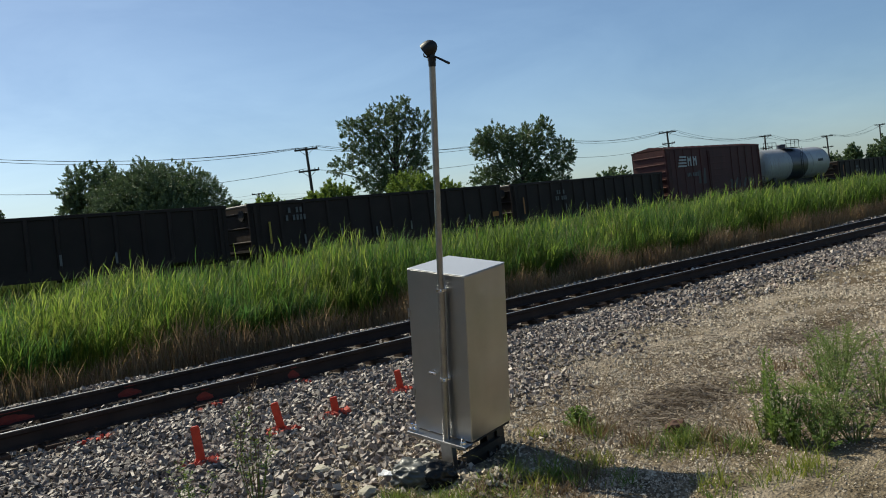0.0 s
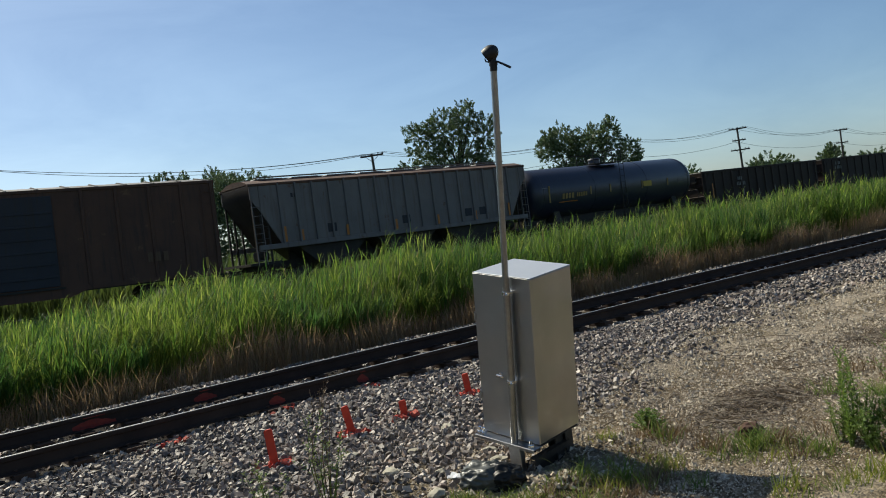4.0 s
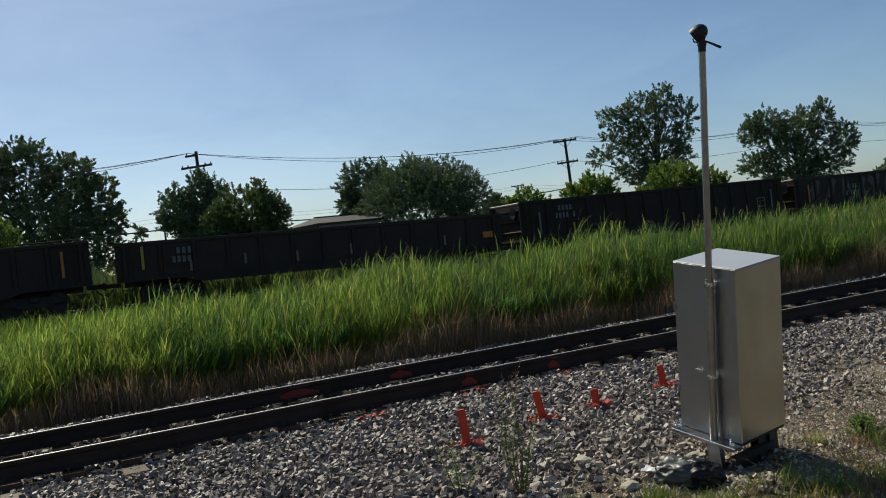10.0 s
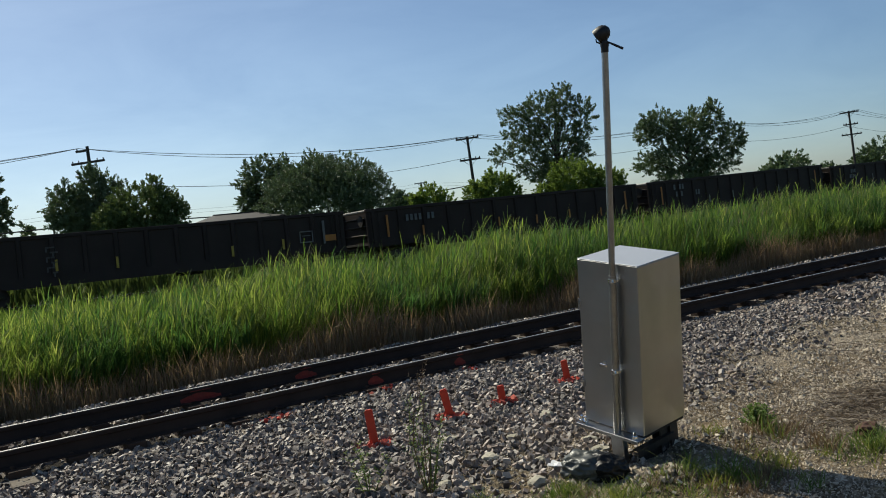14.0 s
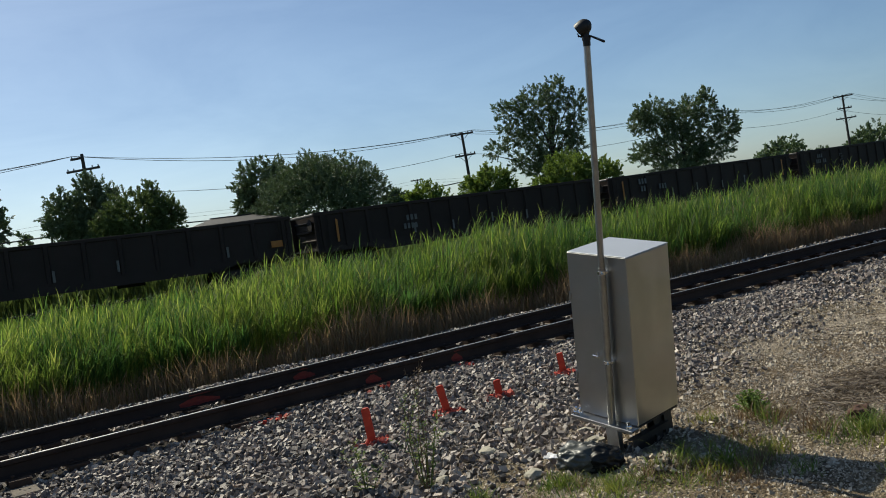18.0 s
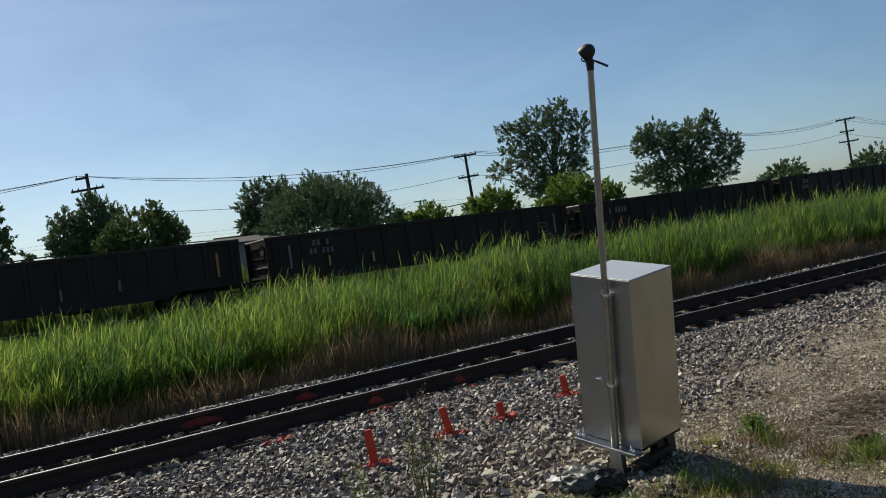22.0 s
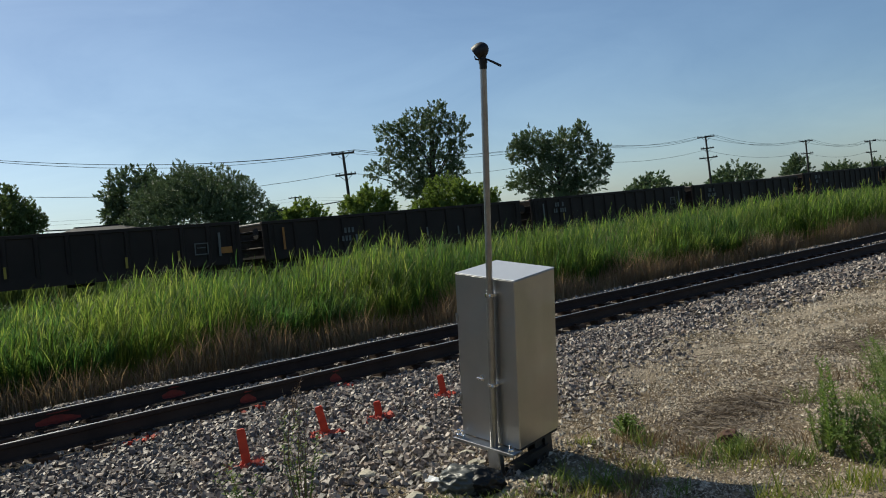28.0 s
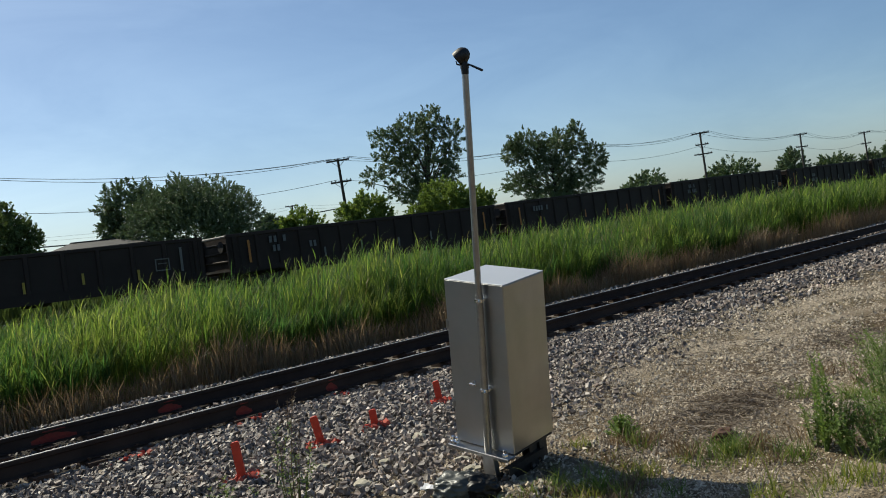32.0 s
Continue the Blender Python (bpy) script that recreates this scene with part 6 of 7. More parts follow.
def tall_height(x, y):
    """Height of the tall grass: lower to the left and in places."""
    h = np.interp(x, [-8, -2, 1, 5, 9, 200], [1.05, 1.2, 1.4, 1.62, 1.68, 1.68])
    return h * (0.9 + 0.13 * np.sin(0.9 * x + 0.7 * y) * np.sin(0.37 * x - 1.1 * y + 1) + 0.05 * np.sin(3.1 * x))


def front(x):
    return 13.15 + 0.25 * np.sin(0.8 * x) + 0.12 * np.sin(2.7 * x)


def reeds(rng, P, H, leaves, width, scale=1.0, low=0.42):
    """Upright stems with long arching leaves in turns up the stem."""
    n = len(P)
    z0 = rise(P[:, 0], P[:, 1]) - 0.03
    a = rng.uniform(0, 2 * np.pi, n)
    tilt = rng.uniform(0.0, 0.14, n)
    top = np.stack([np.cos(a) * tilt * H + rng.uniform(0.04, 0.22, n) * H, np.sin(a) * tilt * H - 0.05 * H, H * 0.98], 1)
    foot = np.stack([P[:, 0], P[:, 1], z0], 1)
    R = np.repeat(np.arange(n), leaves)
    m = len(R)
    f = rng.uniform(0, 1, m)
    lo = low[R] if np.ndim(low) else low
    f = lo + (0.97 - lo) * f
    root = foot[R] + top[R] * f[:, None]
    az = np.where(rng.uniform(0, 1, m) < 0.5, rng.normal(-0.3, 0.7, m), rng.uniform(0, 2 * np.pi, m))    # the wind bends them along the track
    el = np.radians(rng.uniform(54, 88, m))
    ln = rng.uniform(0.32, 0.7, m) * np.where(f > 0.8, 0.75, 1.0) * scale
    droop = np.radians(rng.uniform(2, 30, m))
    seg = 3
    V = np.zeros((m, seg + 1, 2, 3))
    w = width * rng.uniform(0.7, 1.2, m)
    sx, sy = -np.sin(az), np.cos(az)
    p = root.copy()
    for k in range(seg + 1):
        half = w * (0.5 * (1 - (k / seg) ** 1.8) + 0.03) * (0.7 if k == 0 else 1.0)
        for j, sg in ((0, -1), (1, 1)):
            V[:, k, j, 0] = p[:, 0] + sg * half * sx
            V[:, k, j, 1] = p[:, 1] + sg * half * sy
            V[:, k, j, 2] = p[:, 2]
        e = el - droop * k
        p = p + np.stack([np.cos(e) * np.cos(az), np.cos(e) * np.sin(az), np.sin(e)], 1) * (ln / seg)[:, None]
    V1 = V.reshape(-1, 3)
    b = np.arange(m)[:, None] * (2 * (seg + 1)) + 2 * np.arange(seg)[None]
    F1 = np.stack([b, b + 1, b + 3, b + 2], -1).reshape(-1, 4)
    # stems: thin three-sided prisms
    s = np.zeros((n, 2, 3, 3))
    for k in range(3):
        q = 2 * np.pi * k / 3
        r = 0.28 * width
        s[:, 0, k] = foot + (r * math.cos(q), r * math.sin(q), 0)
        s[:, 1, k] = foot + top + (0.35 * r * math.cos(q), 0.35 * r * math.sin(q), 0)
    V2 = s.reshape(-1, 3)
    b = np.arange(n)[:, None] * 6
    F2 = np.concatenate([b + np.array([[k, (k + 1) % 3, 3 + (k + 1) % 3, 3 + k]]) for k in range(3)], 0)
    return np.concatenate([V1, V2]), np.concatenate([F1, F2 + len(V1)])


def tall_grass():
    rng = np.random.default_rng(4)
    Vs, Fs, o = [], [], 0

    def put(V, F):
        nonlocal o
        Vs.append(V)
        Fs.append(F + o)
        o += len(V)
    inside = lambda x, y: (y > front(x)) * (0.45 + 0.55 * clumpy(x, y))
    P = scatter(rng, 24000, -4, 26, 13, 18.2, inside)
    f = np.clip((P[:, 1] - front(P[:, 0])) / 0.7, 0.6, 1)
    H = tall_height(P[:, 0], P[:, 1]) * rng.uniform(0.6, 1.08, len(P)) * f * np.where(rng.uniform(0, 1, len(P)) < 0.07, 1.16, 1.0)
    bare = np.interp(P[:, 1] - front(P[:, 0]), [0.0, 0.5, 1.1], [0.68, 0.6, 0.42])     # few green leaves low on the front stems
    patch = 0.5 + 0.3 * np.sin(1.3 * P[:, 0] + 1.7 * np.sin(1.9 * P[:, 1])) + 0.25 * np.sin(3.7 * P[:, 0] + 2.0 * P[:, 1]) + rng.normal(0, 0.2, len(P))
    pale = patch > np.interp(P[:, 0], [0, 5, 9, 14], [0.55, 0.68, 0.9, 1.1])
    cool = ~pale & (patch < 0.36)
    rest = ~pale & ~cool
    put(*reeds(rng, P[rest], H[rest], 8, 0.0155, 0.9, bare[rest]))
    V, F = reeds(rng, P[cool], H[cool] * 0.95, 8, 0.0165, 0.9, bare[cool])
    tagged(new("blue_grass", quick_mesh("blue_grass", V, F, M["reed_cool"])), "tall blue-green grass in dense patches", "grass", kind="stuff")
    V, F = reeds(rng, P[pale], H[pale], 8, 0.0155, 0.9, bare[pale])
    tagged(new("pale_grass", quick_mesh("pale_grass", V, F, M["reed_pale"])), "tall yellow-green grass lit from behind", "grass", kind="stuff")
    P = scatter(rng, 15000, 26, 62, 13, 19, inside)
    put(*reeds(rng, P, tall_height(P[:, 0], P[:, 1]) * rng.uniform(0.72, 1.05, len(P)), 6, 0.03, 1.0))
    P = scatter(rng, 8000, 62, 190, 13, 21)
    put(*reeds(rng, P, 1.75 * rng.uniform(0.75, 1.08, len(P)), 5, 0.09, 1.1))
    P = scatter(rng, 2500, -22, -4, 13, 19.5)
    put(*reeds(rng, P, 1.1 * rng.uniform(0.7, 1.1, len(P)), 6, 0.03))
    tagged(new("tall_grass", quick_mesh("tall_grass", np.concatenate(Vs), np.concatenate(Fs), M["reed"])), "dense tall green reed-like grass in the ditch", "grass", kind="stuff")
    # sheaves of taller stems that stand above the rest
    C = scatter(rng, 260, -3, 70, 13.5, 17.0)
    k = rng.integers(3, 9, len(C))
    P = np.repeat(C, k, 0) + rng.normal(0, 0.09, (int(k.sum()), 2))
    tall = np.repeat(rng.uniform(1.02, 1.24, len(C)), k) * rng.uniform(0.9, 1.06, len(P))
    V, F = reeds(rng, P, tall_height(P[:, 0], P[:, 1]) * tall, 9, 0.018, 0.75)
    tagged(new("tall_sheaves", quick_mesh("tall_sheaves", V, F, M["reed_pale"])), "sheaves of taller grass stems above the stand", "grass", kind="stuff")
    # thin stems with pale heads
    P = scatter(rng, 700, -2, 60, 13.6, 18.5, lambda x, y: clumpy(x, y))
    V, F = reeds(rng, P, tall_height(P[:, 0], P[:, 1]) * rng.uniform(1.0, 1.2, len(P)), 7, 0.018, 0.5)
    tagged(new("seed_heads", quick_mesh("seed_heads", V, F, M["seed"])), "thin pale seed stems above the tall grass", "grass", kind="stuff")
    # dead growth along the foot of the stand: higher to the right
    P = scatter(rng, 60000, -5, 50, 12.65, 13.9, lambda x, y: (y > front(x) - 0.4) * 0.95)
    H = rng.uniform(0.35, 1.12, len(P)) * np.interp(P[:, 0], [-2, 3, 6, 10], [0.72, 0.92, 1.0, 1.05]) * (0.8 + 0.35 * np.sin(1.7 * P[:, 0]) * np.sin(0.6 * P[:, 0] + 1))
    V, F = blades(rng, P, H, rng.uniform(0.007, 0.015, len(P)), rng.uniform(0.05, 0.5, len(P)), 0.8, seg=2)
    tagged(new("dead_grass", quick_mesh("dead_grass", V, F, M["straw"])), "brown dead stalks at the foot of the tall grass", "grass", kind="stuff")
    P = scatter(rng, 420, -2, 40, 12.75, 13.7, lambda x, y: (y > front(x) - 0.4) * 1.0)
    V, F = blades(rng, P, rng.uniform(0.5, 1.25, len(P)), rng.uniform(0.009, 0.016, len(P)), rng.uniform(0.5, 1.6, len(P)), 1.0, seg=4)
    tagged(new("broken_stalks", quick_mesh("broken_stalks", V, F, M["dry"])), "pale broken stalks hanging out of the grass", "grass", kind="stuff")
    # rough growth behind the far track
    P = scatter(rng, 15000, -30, 150, 42.2, 46.5)
    V, F = blades(rng, P, rng.uniform(0.9, 2.2, len(P)), rng.uniform(0.07, 0.16, len(P)), rng.uniform(0.1, 0.4, len(P)), 0.5, seg=2)
    P = scatter(rng, 6000, -6, 24, 43.0, 47.0)
    W, G = blades(rng, P, rng.uniform(1.2, 3.1, len(P)), rng.uniform(0.08, 0.18, len(P)), rng.uniform(0.1, 0.5, len(P)), 0.6, seg=2)
    V, F = np.concatenate([V, W]), np.concatenate([F, G + len(V)])
    tagged(new("rough_grass", quick_mesh("rough_grass", V, F, M["mid_leaf"])), "rough dark growth behind the far track", "grass", kind="stuff")
    # lower meadow up to the far bank
    P = scatter(rng, 30000, -16, 90, 19, 35.9)
    P = np.concatenate([P, scatter(rng, 15000, -12, 42, 29, 36.2)])
    V, F = blades(rng, P, rng.uniform(0.4, 0.85, len(P)) * np.interp(P[:, 1], [19, 24, 33.5, 36], [1.2, 1.0, 0.9, 0.5]), rng.uniform(0.03, 0.07, len(P)), rng.uniform(0.1, 0.4, len(P)), 0.5, seg=2)
    tagged(new("meadow_grass", quick_mesh("meadow_grass", V, F, M["meadow"])), "sunlit meadow grass between ditch and far track", "grass", kind="stuff")


tall_grass()


def weed(name, x, y, h, stems, leaf, label, seed, leaf_len=0.09, spread=0.12, leaf_w=0.25, flat=0.0, category="weed", per=16, bushy=0):
    """Stems with pointed leaves in turns; bushy: side shoots on each stem."""
    rng = random.Random(seed)
    t = thing(name, pose(x, y, ground_z(x, y)), label, category)
    for s in range(stems):
        a = rng.uniform(0, 6.28)
        hh, q = h * rng.uniform(0.6, 1.0), rng.uniform(0.2, 1)
        if name == "leafy_weed":      # a rounded cushion
            hh, q = h * math.sqrt(max(0.06, 1 - (s / stems) ** 1.4)), (s / stems) ** 0.6
        elif name == "grey_weed":
            hh = h * rng.uniform(0.55, 1.0) * math.sqrt(1 - 0.7 * q * q)
        tip = Vector((math.cos(a) * spread * q, math.sin(a) * spread * q, hh))
        root = Vector((tip.x * 0.15, tip.y * 0.15, -0.03))
        sag = Vector((rng.uniform(-1, 1), rng.uniform(-1, 1), 0)) * 0.12 * hh
        mid = root.lerp(tip, 0.5) + Vector((0, 0, 0.02)) + sag
        st = part("stem", Geo().tube([root, root.lerp(mid, 0.55) + sag * 0.2, mid, mid.lerp(tip, 0.6) + sag * 0.1, tip], [0.0045, 0.004, 0.003, 0.002, 0.0012], 5), M[leaf], t)
        axes = [(root, mid, tip, per, 1.0)]
        if bushy:       # side shoots
            for k in range(bushy):
                f = 0.25 + 0.65 * (k + rng.random()) / bushy
                p = root.lerp(mid, f * 2) if f < 0.5 else mid.lerp(tip, f * 2 - 1)
                b = rng.uniform(0, 6.28)
                d = Vector((math.cos(b), math.sin(b), rng.uniform(0.5, 1.3))).normalized() * hh * rng.uniform(0.16, 0.34)
                axes.append((p, p + d * 0.5 + Vector((0, 0, 0.01)), p + d, max(5, per // 2), 0.75))
        g = Geo()
        for r0, m0, t0, count, scale in axes:
            for i in range(count):
                f = 0.1 + 0.9 * (i / count) ** 0.8
                p = (r0.lerp(m0, f * 2) if f < 0.5 else m0.lerp(t0, f * 2 - 1))
                b = 2.4 * i + rng.uniform(-0.4, 0.4)
                ln = scale * leaf_len * (1.15 - 0.6 * f) * rng.uniform(0.7, 1.3)
                d = Vector((math.cos(b), math.sin(b), rng.uniform(0.2, 0.9) - flat)).normalized()
                u = d.cross(Vector((0, 0, 1))).normalized() * ln * leaf_w
                q = p + d * ln
                dip = Vector((0, 0, -0.12 * ln))
                g.add([p, p + d * ln * 0.45 + u, q + dip, p + d * ln * 0.45 - u, p + d * ln * 0.5 + dip * 0.4], [(0, 1, 4), (1, 2, 4), (2, 3, 4), (3, 0, 4)])
        part("leaves", g, M[leaf], st)
    return t


def tuft(x, y, h, n, r, mat, label, seed):
    rng = np.random.default_rng(seed)
    P = np.stack([rng.normal(0, r * 0.5, n), rng.normal(0, r * 0.5, n)], 1)
    P += (x, y)
    V, F = blades(rng, P, h * rng.uniform(0.4, 1.0, n), rng.uniform(0.005, 0.011, n), rng.uniform(0.2, 0.8, n), 0.8)
    return tagged(new("grass_tuft", quick_mesh("grass_tuft", V, F, M[mat])), label, "grass", "grass tufts", "stuff")


weed("tall_weed", 3.1, 5.5, 0.78, 7, "tuft_leaf", "thin tall green weed growing through ballast", 2, 0.05, 0.22, 0.24, per=18, bushy=3)
weed("dry_weed", 3.12, 5.52, 1.02, 4, "dry", "thin dry branched stalks of a weed in ballast", 102, 0.03, 0.2, 0.16, per=6, bushy=4)
weed("tall_weed", 2.75, 5.75, 0.4, 5, "tuft_leaf", "short green weed growing through ballast", 3, 0.06, 0.2, 0.24, per=16, bushy=2)
weed("dry_weed", 4.55, 8.05, 0.5, 4, "dry", "dry branched weed beside the rail", 4, 0.04, 0.2, 0.15, per=5, bushy=3)
weed("leafy_weed", 5.74, 4.66, 0.21, 52, "weed_leaf", "small bushy bright green weed on sand", 5, 0.04, 0.17, 0.42, per=18)
# the upright feathery weed and the green shoots round its foot
weed("tall_weed", 5.92, 3.04, 0.74, 7, "soft_leaf", "upright feathery green weed beside the yard", 6, 0.06, 0.06, 0.17, -0.35, per=90)
for i, (x, y, h, n, r) in enumerate(((5.96, 2.93, 0.42, 9, 0.13), (5.88, 2.84, 0.34, 9, 0.15), (6.03, 3.16, 0.3, 8, 0.12), (6.1, 2.75, 0.4, 9, 0.17))):
    weed("green_weed", x, y, h, n, "soft_leaf" if i % 2 else "grey_leaf", "loose feathery green weed clump", 200 + i, 0.04, r * 1.2, 0.22, -0.2, per=24, bushy=6)
# grey-green sprawling growth along the yard's edge
for i, (x, y, h, n, r) in enumerate(((5.92, 2.68, 0.3, 13, 0.24), (6.15, 2.55, 0.4, 13, 0.26), (6.5, 2.8, 0.5, 14, 0.3), (6.95, 3.05, 0.62, 15, 0.34), (7.5, 3.2, 0.66, 15, 0.38), (8.1, 3.45, 0.58, 14, 0.4), (8.6, 3.65, 0.5, 13, 0.38), (9.2, 3.85, 0.46, 12, 0.4), (7.2, 2.75, 0.6, 13, 0.34), (8.0, 3.0, 0.56, 13, 0.38), (6.35, 2.3, 0.36, 11, 0.28))):
    weed("grey_weed", x, y, h, n, "grey_leaf" if i % 3 else "soft_leaf", "sprawling grey-green weed clump" if i % 3 else "sprawling green weed clump", 220 + i, 0.036, r * 1.15, 0.25, -0.1, per=18, bushy=6)
# patches of grass tufts: middle, spread along and across, how many, height, colour
PATCHES = ((5.45, 4.3, 0.2, 0.22, 7, 0.18, 2), (5.2, 3.95, 0.16, 0.14, 3, 0.14, 3), (5.55, 4.42, 0.1, 0.1, 3, 0.16, 2), (5.0, 4.1, 0.14, 0.2, 6, 0.1, 2), (4.85, 3.8, 0.16, 0.14, 5, 0.14, 0), (5.76, 3.5, 0.16, 0.16, 8, 0.17, 1), (5.85, 3.35, 0.14, 0.12, 4, 0.2, 2), (5.2, 2.65, 0.16, 0.12, 6, 0.18, 3), (4.88, 2.94, 0.08, 0.08, 3, 0.16, 1),
           (4.5, 3.98, 0.16, 0.14, 4, 0.2, 1), (6.6, 3.25, 0.5, 0.22, 8, 0.17, 2), (7.6, 3.6, 0.6, 0.2, 6, 0.18, 0), (3.6, 4.6, 0.5, 0.3, 6, 0.12, 3), (5.6, 3.85, 0.2, 0.2, 3, 0.1, 2),
           (3.72, 4.62, 0.12, 0.1, 9, 0.11, 1), (3.95, 4.4, 0.12, 0.08, 7, 0.1, 0), (4.2, 4.18, 0.14, 0.08, 8, 0.1, 2), (4.4, 4.0, 0.14, 0.08, 8, 0.1, 1), (4.6, 3.85, 0.12, 0.1, 7, 0.11, 2), (4.3, 4.1, 0.2, 0.1, 6, 0.09, 3), (3.5, 4.72, 0.12, 0.08, 8, 0.11, 1), (3.85, 4.2, 0.12, 0.08, 6, 0.09, 0))
LOOKS = (("grey_leaf", "low grey-green grass tuft on gravelly ground"), ("tuft_leaf", "low green grass tuft on gravelly ground"), ("dry", "low dry straw-coloured grass tuft"), ("yellow_leaf", "low yellow-green grass tuft on gravelly ground"))
_r = random.Random(90)
for i, (x, y, sx, sy, n, h, k) in enumerate(PATCHES):
    for j in range(n):
        q = k if _r.random() < 0.65 else _r.randrange(4)
        tuft(_r.gauss(x, sx * 1.15), _r.gauss(y, sy * 1.15), h * _r.uniform(0.7, 1.75), _r.randint(28, 70), _r.uniform(0.08, 0.2), LOOKS[q][0], LOOKS[q][1], 60 + 17 * i + j)


tuft(4.52, 3.74, 0.28, 12, 0.07, "tuft_leaf", "few long green blades at the edge of the cabinet's shade", 510)
tuft(4.62, 3.8, 0.22, 8, 0.05, "yellow_leaf", "few long green blades at the edge of the cabinet's shade", 511)


def litter():
    """Dry stalks that lie in a loose heap in the yard."""
    rng = np.random.default_rng(12)
    P = np.concatenate([rng.normal((6.95, 4.36), (0.42, 0.2), (430, 2)), rng.normal((6.4, 4.2), (0.35, 0.2), (160, 2)), rng.normal((10.3, 4.78), (0.7, 0.2), (240, 2)), rng.normal((8.6, 4.6), (1.2, 0.5), (200, 2)), rng.normal((6.0, 3.7), (0.5, 0.25), (110, 2))])
    n = len(P)
    a = rng.uniform(0, 2 * np.pi, n)
    ln = rng.uniform(0.06, 0.24, n)
    d = np.stack([np.cos(a), np.sin(a)], 1)
    side = np.stack([-np.sin(a), np.cos(a)], 1)
    curl = rng.uniform(-0.3, 0.3, n)[:, None]
    lift_ = rng.uniform(0.004, 0.09, n) * np.array(rng.uniform(0, 1, n) ** 1.5)
    w = rng.uniform(0.0013, 0.0032, n)
    V = np.zeros((n, 5, 2, 3))
    for k in range(5):
        u = k / 4 - 0.5
        q = P + d * (2 * u * ln)[:, None] + side * curl * ((4 * u * u) * ln)[:, None]
        z = rise(q[:, 0], q[:, 1]) + 0.012 + lift_ * (1 - 4 * u * u) + rng.uniform(0, 0.006, n)
        for j, sg in ((0, -1), (1, 1)):
            V[:, k, j, :2] = q + side * (sg * w * (1.1 - abs(u)))[:, None]
            V[:, k, j, 2] = z + (0.6 * w if j else -0.6 * w)
    base = np.arange(n)[:, None] * 10 + 2 * np.arange(4)[None]
    F = np.stack([base, base + 1, base + 3, base + 2], -1).reshape(-1, 4)
    tagged(new("dry_litter", quick_mesh("dry_litter", V.reshape(-1, 3), F, M["stalk"])), "loose heap of dry brown stalks on gravel", "litter", kind="stuff")


litter()


# ---- ballast, gravel, rocks and litter ----
CUBE = np.array([(a, b, c) for a in (-1, 1) for b in (-1, 1) for c in (-1, 1)], float)
CUBE_F = np.array([(0, 1, 3, 2), (4, 6, 7, 5), (0, 4, 5, 1), (2, 3, 7, 6), (0, 2, 6, 4), (1, 5, 7, 3)])


def stone_arrays(rng, P, Z, S):
    """Broken blocks at the places P with sizes S."""
    n = len(P)
    V = CUBE[None] * rng.uniform(0.5, 1.0, (n, 8, 3)) * np.array([1.1, 0.8, 0.5]) * S[:, None, None] * 0.66
    q = rng.normal(size=(n, 4)) * np.array([1.0, 0.7, 0.7, 1.0])
    q /= np.linalg.norm(q, axis=1)[:, None]
    w, x, y, z = q.T
    R = np.stack([1 - 2 * (y * y + z * z), 2 * (x * y - z * w), 2 * (x * z + y * w), 2 * (x * y + z * w), 1 - 2 * (x * x + z * z), 2 * (y * z - x * w), 2 * (x * z - y * w), 2 * (y * z + x * w), 1 - 2 * (x * x + y * y)], 1).reshape(n, 3, 3)
    V = np.einsum("nij,nkj->nki", R, V)
    V[:, :, 0] += P[:, 0, None]
    V[:, :, 1] += P[:, 1, None]
    V[:, :, 2] += Z[:, None]
    F = (np.arange(n)[:, None, None] * 8 + CUBE_F[None]).reshape(-1, 4)
    return V.reshape(-1, 3), F


def chip_arrays(rng, P, Z, S):
    """Small chips of gravel: low four-sided points."""
    n = len(P)
    a = rng.uniform(0, 2 * np.pi, n)[:, None] + np.arange(4)[None] * np.pi / 2 + rng.uniform(-0.5, 0.5, (n, 4))
    r = S[:, None] * rng.uniform(0.35, 0.85, (n, 4))
    V = np.zeros((n, 5, 3))
    V[:, :4, 0] = P[:, :1] + r * np.cos(a)
    V[:, :4, 1] = P[:, 1:] + r * np.sin(a)
    V[:, :4, 2] = (Z - 0.25 * S)[:, None] + S[:, None] * rng.uniform(0, 0.4, (n, 4))
    V[:, 4, :2] = P + S[:, None] * rng.uniform(-0.35, 0.35, (n, 2))
    V[:, 4, 2] = Z + S * rng.uniform(0.25, 0.75, n)
    F = (np.arange(n)[:, None, None] * 5 + np.array([(0, 1, 4), (1, 2, 4), (2, 3, 4), (3, 0, 4)])[None]).reshape(-1, 3)
    return V.reshape(-1, 3), F


def ballast_edge(x):
    return np.interp(x, [-4, 3, 4.2, 5, 6.6, 8.25, 10.2, 20, 60], [5.5, 5.15, 5.25, 5.8, 6.2, 6.8, 7.3, 7.1, 7.1])


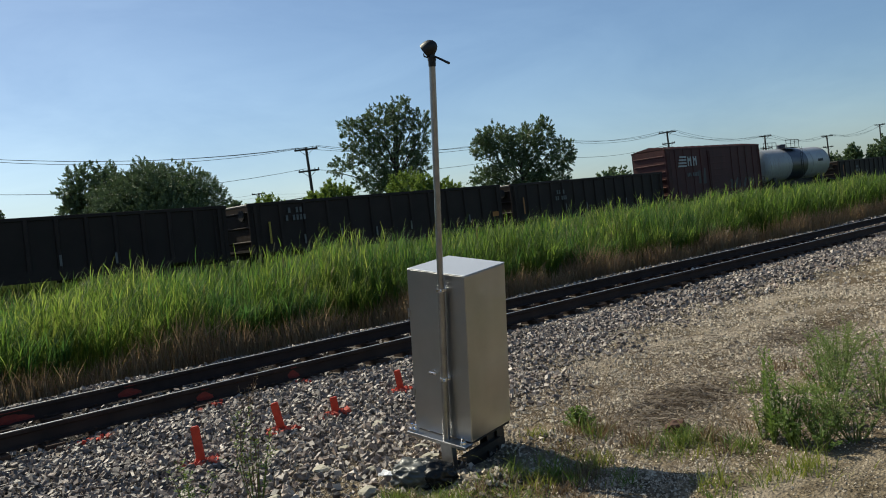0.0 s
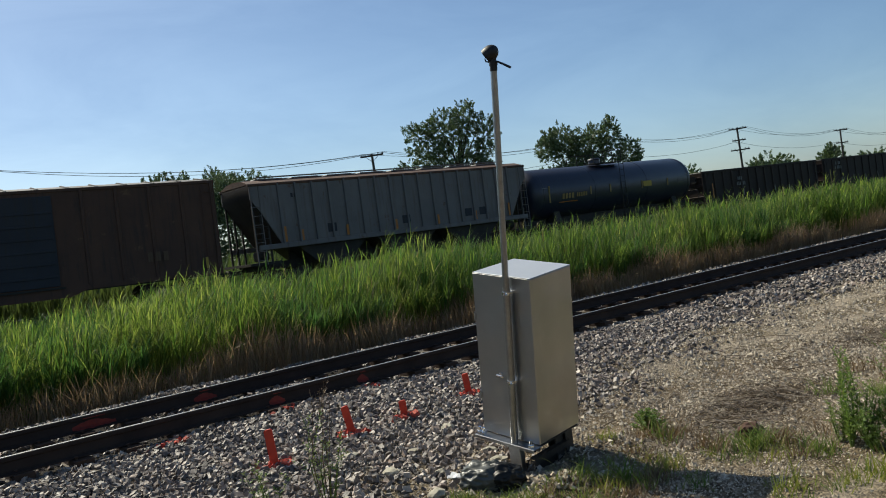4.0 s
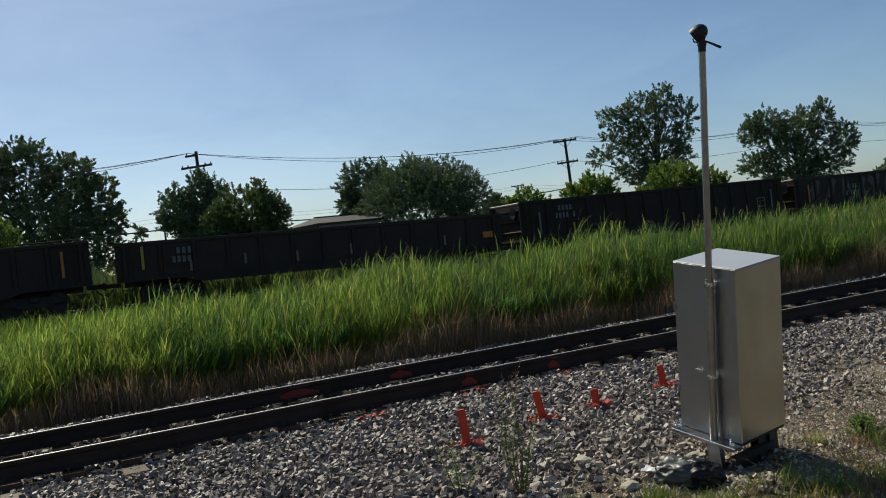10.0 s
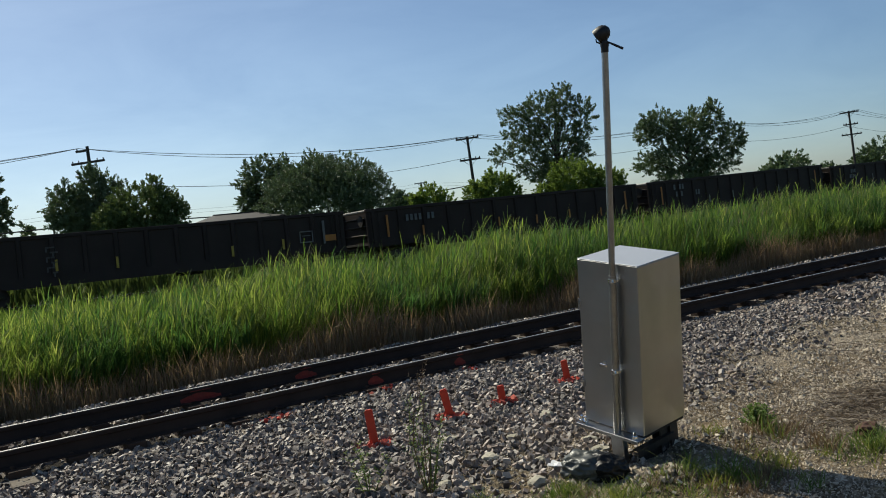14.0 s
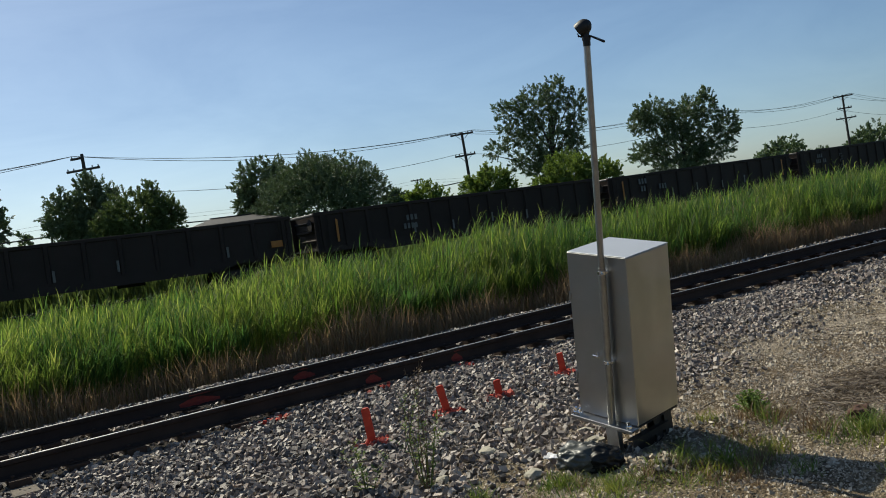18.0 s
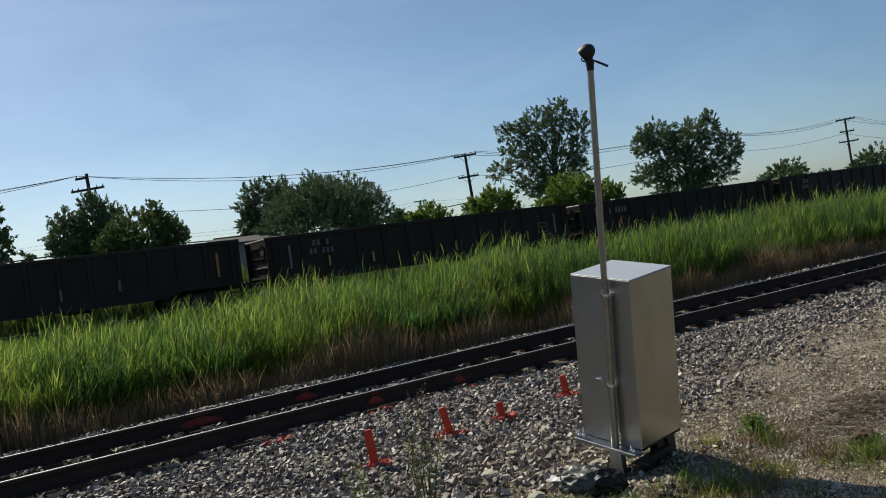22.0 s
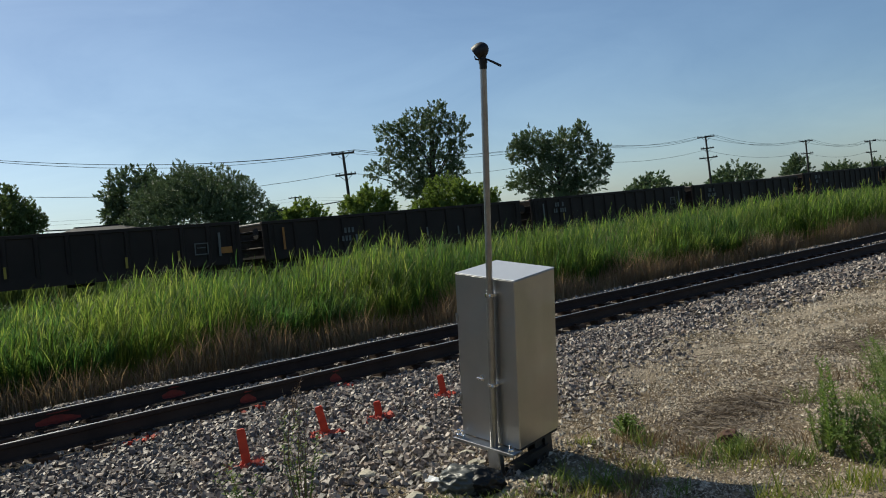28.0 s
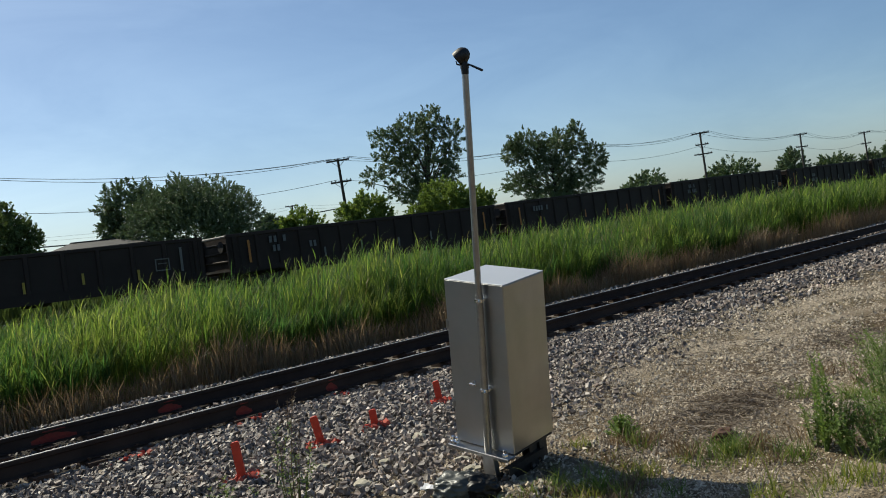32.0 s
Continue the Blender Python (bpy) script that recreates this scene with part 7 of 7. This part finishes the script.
def build_ballast():
    rng = np.random.default_rng(9)

    def keep(x, y):
        k = np.clip((y - ballast_edge(x) + 0.9 + 0.25 * np.sin(3 * x)) / 1.7, 0, 1) ** 1.5
        clear = (np.abs(y - 9.13) > 0.085) & (np.abs(y - 10.635) > 0.085)
        return k * clear
    Ps, Ss = [], []
    for n, x0, x1, y0, y1, lo, hi in ((46000, -1.5, 12, 4.6, 9.1, 0.02, 0.056), (15000, -2, 14, 9.1, 13.3, 0.026, 0.056), (9000, 12, 30, 6.8, 9.1, 0.035, 0.075), (7000, 14, 32, 9.1, 13.4, 0.04, 0.08), (9000, 30, 80, 7.0, 13.4, 0.06, 0.12)):
        P = scatter(rng, n, x0, x1, y0, y1, keep)
        Ps.append(P)
        Ss.append(rng.uniform(lo, hi, len(P)))
    P, S = np.concatenate(Ps), np.concatenate(Ss)
    Z = rise(P[:, 0], P[:, 1]) + S * rng.uniform(-0.1, 0.5, len(P))
    V, F = stone_arrays(rng, P, Z, S)
    bal = tagged(new("ballast", quick_mesh("ballast", V, F, M["ballast"])), "grey crushed stone ballast round the track", "ballast", kind="stuff")
    # the stones nearest to the yard, each its own
    Q = scatter(rng, 900, 2.6, 5.6, 5.3, 6.9, keep)[:300]
    for x, y in Q:
        s = rng.uniform(0.03, 0.065)
        ob = new("stone", STONES[rng.integers(len(STONES))])
        ob.parent = bal
        ob.matrix_basis = pose(x, y, ground_z(x, y) + 0.35 * s, *rng.uniform(0, 360, 3)) @ Matrix.Diagonal((s / 0.05, s / 0.05, s / 0.05, 1))
    # fine gravel on the yard
    G = scatter(rng, 105000, 2.0, 15, 1.5, 7.6, lambda x, y: (0.3 + 0.7 * clumpy(x * 0.7, y * 0.9)) * (1 - 0.8 * np.exp(-(((x - 6.95) / 0.75) ** 2 + ((y - 4.36) / 0.36) ** 2))) * (1 - 0.7 * np.exp(-(((x - 10.3) / 1.0) ** 2 + ((y - 4.78) / 0.3) ** 2))) * (np.hypot(x, y) > 4.3) * (1 - 0.75 * np.exp(-((y - 5.9 + 0.225 * (x - 9.9)) / 0.16) ** 2)) * (1 - 0.7 * np.exp(-((y - 6.75 + 0.34 * (x - 11.7)) / 0.16) ** 2)) * (1 - 0.75 * np.exp(-(((x - 5.5) / 0.4) ** 2 + ((y - 4.95) / 0.25) ** 2))))
    s = 0.013 + 0.034 * rng.uniform(0, 1, len(G)) ** 2.2
    s *= np.interp(G[:, 1], [2.2, 4.0], [0.4, 1.0])
    far = scatter(rng, 16000, 15, 42, 3.5, 8.0)
    G, s = np.concatenate([G, far]), np.concatenate([s, rng.uniform(0.025, 0.06, len(far))])
    grit = scatter(rng, 90000, 4.4, 11, 3.0, 6.8, lambda x, y: 0.35 + 0.65 * clumpy(x * 0.9 + 2, y * 1.2))
    G, s = np.concatenate([G, grit]), np.concatenate([s, rng.uniform(0.007, 0.016, len(grit))])
    V, F = chip_arrays(rng, G, rise(G[:, 0], G[:, 1]), s)
    tagged(new("gravel", quick_mesh("gravel", V, F, M["gravel"])), "fine tan gravel strewn over the yard", "gravel", kind="stuff")


def stone_meshes():
    rng = np.random.default_rng(2)
    out = []
    for i in range(8):
        V, F = stone_arrays(rng, np.zeros((1, 2)), np.zeros(1), np.array([0.05]))
        out.append(quick_mesh("stone", V, F, M["ballast"]))
    return out


STONES = stone_meshes()
stakes()


def rocks():
    """Pale rounded limestone pieces among the ballast."""
    rng = random.Random(31)
    for x, y, s in ((3.95, 6.5, 0.1), (3.86, 5.78, 0.11), (4.35, 6.1, 0.09), (3.74, 5.05, 0.11), (4.97, 6.4, 0.1), (4.68, 5.5, 0.09), (4.85, 6.85, 0.07), (4.1, 5.45, 0.07), (4.52, 5.2, 0.1), (3.3, 5.6, 0.08), (4.62, 4.2, 0.07), (5.3, 5.6, 0.06)):
        bm = bmesh.new()
        bmesh.ops.create_icosphere(bm, subdivisions=2, radius=1.0)
        o = Vector((rng.random() * 9, rng.random() * 9, 0))
        for v in bm.verts:
            v.co = v.co * (1 + 0.5 * noise.noise(v.co * 1.3 + o) + 0.22 * noise.noise(v.co * 3.1 + o)) * s * 0.66
            v.co.z *= 0.5
        me = bpy.data.meshes.new("limestone_rock")
        bm.to_mesh(me)
        bm.free()
        me.materials.append(M["limestone"])
        ob = new("limestone_rock", me)
        ob.matrix_basis = pose(x, y, ground_z(x, y) + s * 0.2, 0, 0, rng.uniform(0, 360))
        tagged(ob, "pale cream limestone rock on the ballast", "rock", "limestone rocks")


rocks()


def splashes():
    """Stones that the marking paint hit beside the rails."""
    rng = random.Random(77)
    for x, y, n, r in ((3.25, 8.85, 12, 0.12), (4.66, 8.95, 10, 0.1), (5.86, 8.95, 8, 0.09)):
        for k in range(n):
            xx, yy = x + rng.gauss(0, r), y + rng.uniform(-0.12, 0.05)
            st = new("painted_stone", STONES[rng.randrange(len(STONES))].copy())
            st.data.materials[0] = M["painted"]
            st.matrix_basis = pose(xx, yy, ground_z(xx, yy) + 0.02, rng.uniform(0, 360), rng.uniform(0, 360), 0)
            tagged(st, "ballast stone hit by orange paint beside the rail", "stone", "orange painted stones")
    # pale stones heaped at the cabinet's leg
    for k in range(70):
        xx, yy = rng.gauss(4.33, 0.16), rng.gauss(4.32, 0.11)
        st = new("stone", STONES[rng.randrange(len(STONES))].copy())
        st.data.materials[0] = M["limestone"] if k % 3 == 0 else M["gravel"]
        z = rng.uniform(0.35, 0.9)
        st.matrix_basis = pose(xx, yy, ground_z(xx, yy) + 0.01, rng.uniform(0, 360), rng.uniform(0, 360), 0) @ Matrix.Diagonal((z, z, z, 1))
        tagged(st, "pale stone on a small gravel heap", "stone", "heaped stones")


splashes()


def clod(x, y, s):
    bm = bmesh.new()
    bmesh.ops.create_icosphere(bm, subdivisions=3, radius=1.0)
    for v in bm.verts:
        k = 1 + 0.4 * noise.noise(v.co * 2.2 + Vector((4, 2, 1))) + 0.2 * noise.noise(v.co * 6)
        v.co = Vector((v.co.x * s * k, v.co.y * s * 0.7 * k, v.co.z * s * 0.5 * k))
    me = bpy.data.meshes.new("soil_clod")
    bm.to_mesh(me)
    bm.free()
    me.materials.append(M["soil"])
    ob = new("soil_clod", me)
    ob.matrix_basis = pose(x, y, ground_z(x, y) + 0.025)
    tagged(ob, "dark red-brown clod of soil on gravel", "soil")


clod(5.97, 3.86, 0.12)


def twigs():
    rng = random.Random(41)
    for i in range(46):
        x, y = rng.uniform(5.8, 10.5), rng.uniform(3.2, 6.2)
        n = rng.uniform(0.12, 0.45)
        a = rng.uniform(0, 6.28)
        d = Vector((math.cos(a), math.sin(a), 0)) * n / 2
        k = Vector((-d.y, d.x, 0)) * rng.uniform(-0.3, 0.3)
        z = 0.012
        g = Geo().tube([-d + Vector((0, 0, z)), k + Vector((0, 0, z + rng.uniform(0, 0.03))), d + Vector((0, 0, z))], [0.005, 0.004, 0.002], 5)
        ob = new("twig", mesh_of("twig", g, M["twig"]))
        ob.matrix_basis = pose(x, y, ground_z(x, y))
        tagged(ob, "thin dry brown twig lying on gravel", "twig", "dry twigs")


twigs()
build_ballast()


motions()
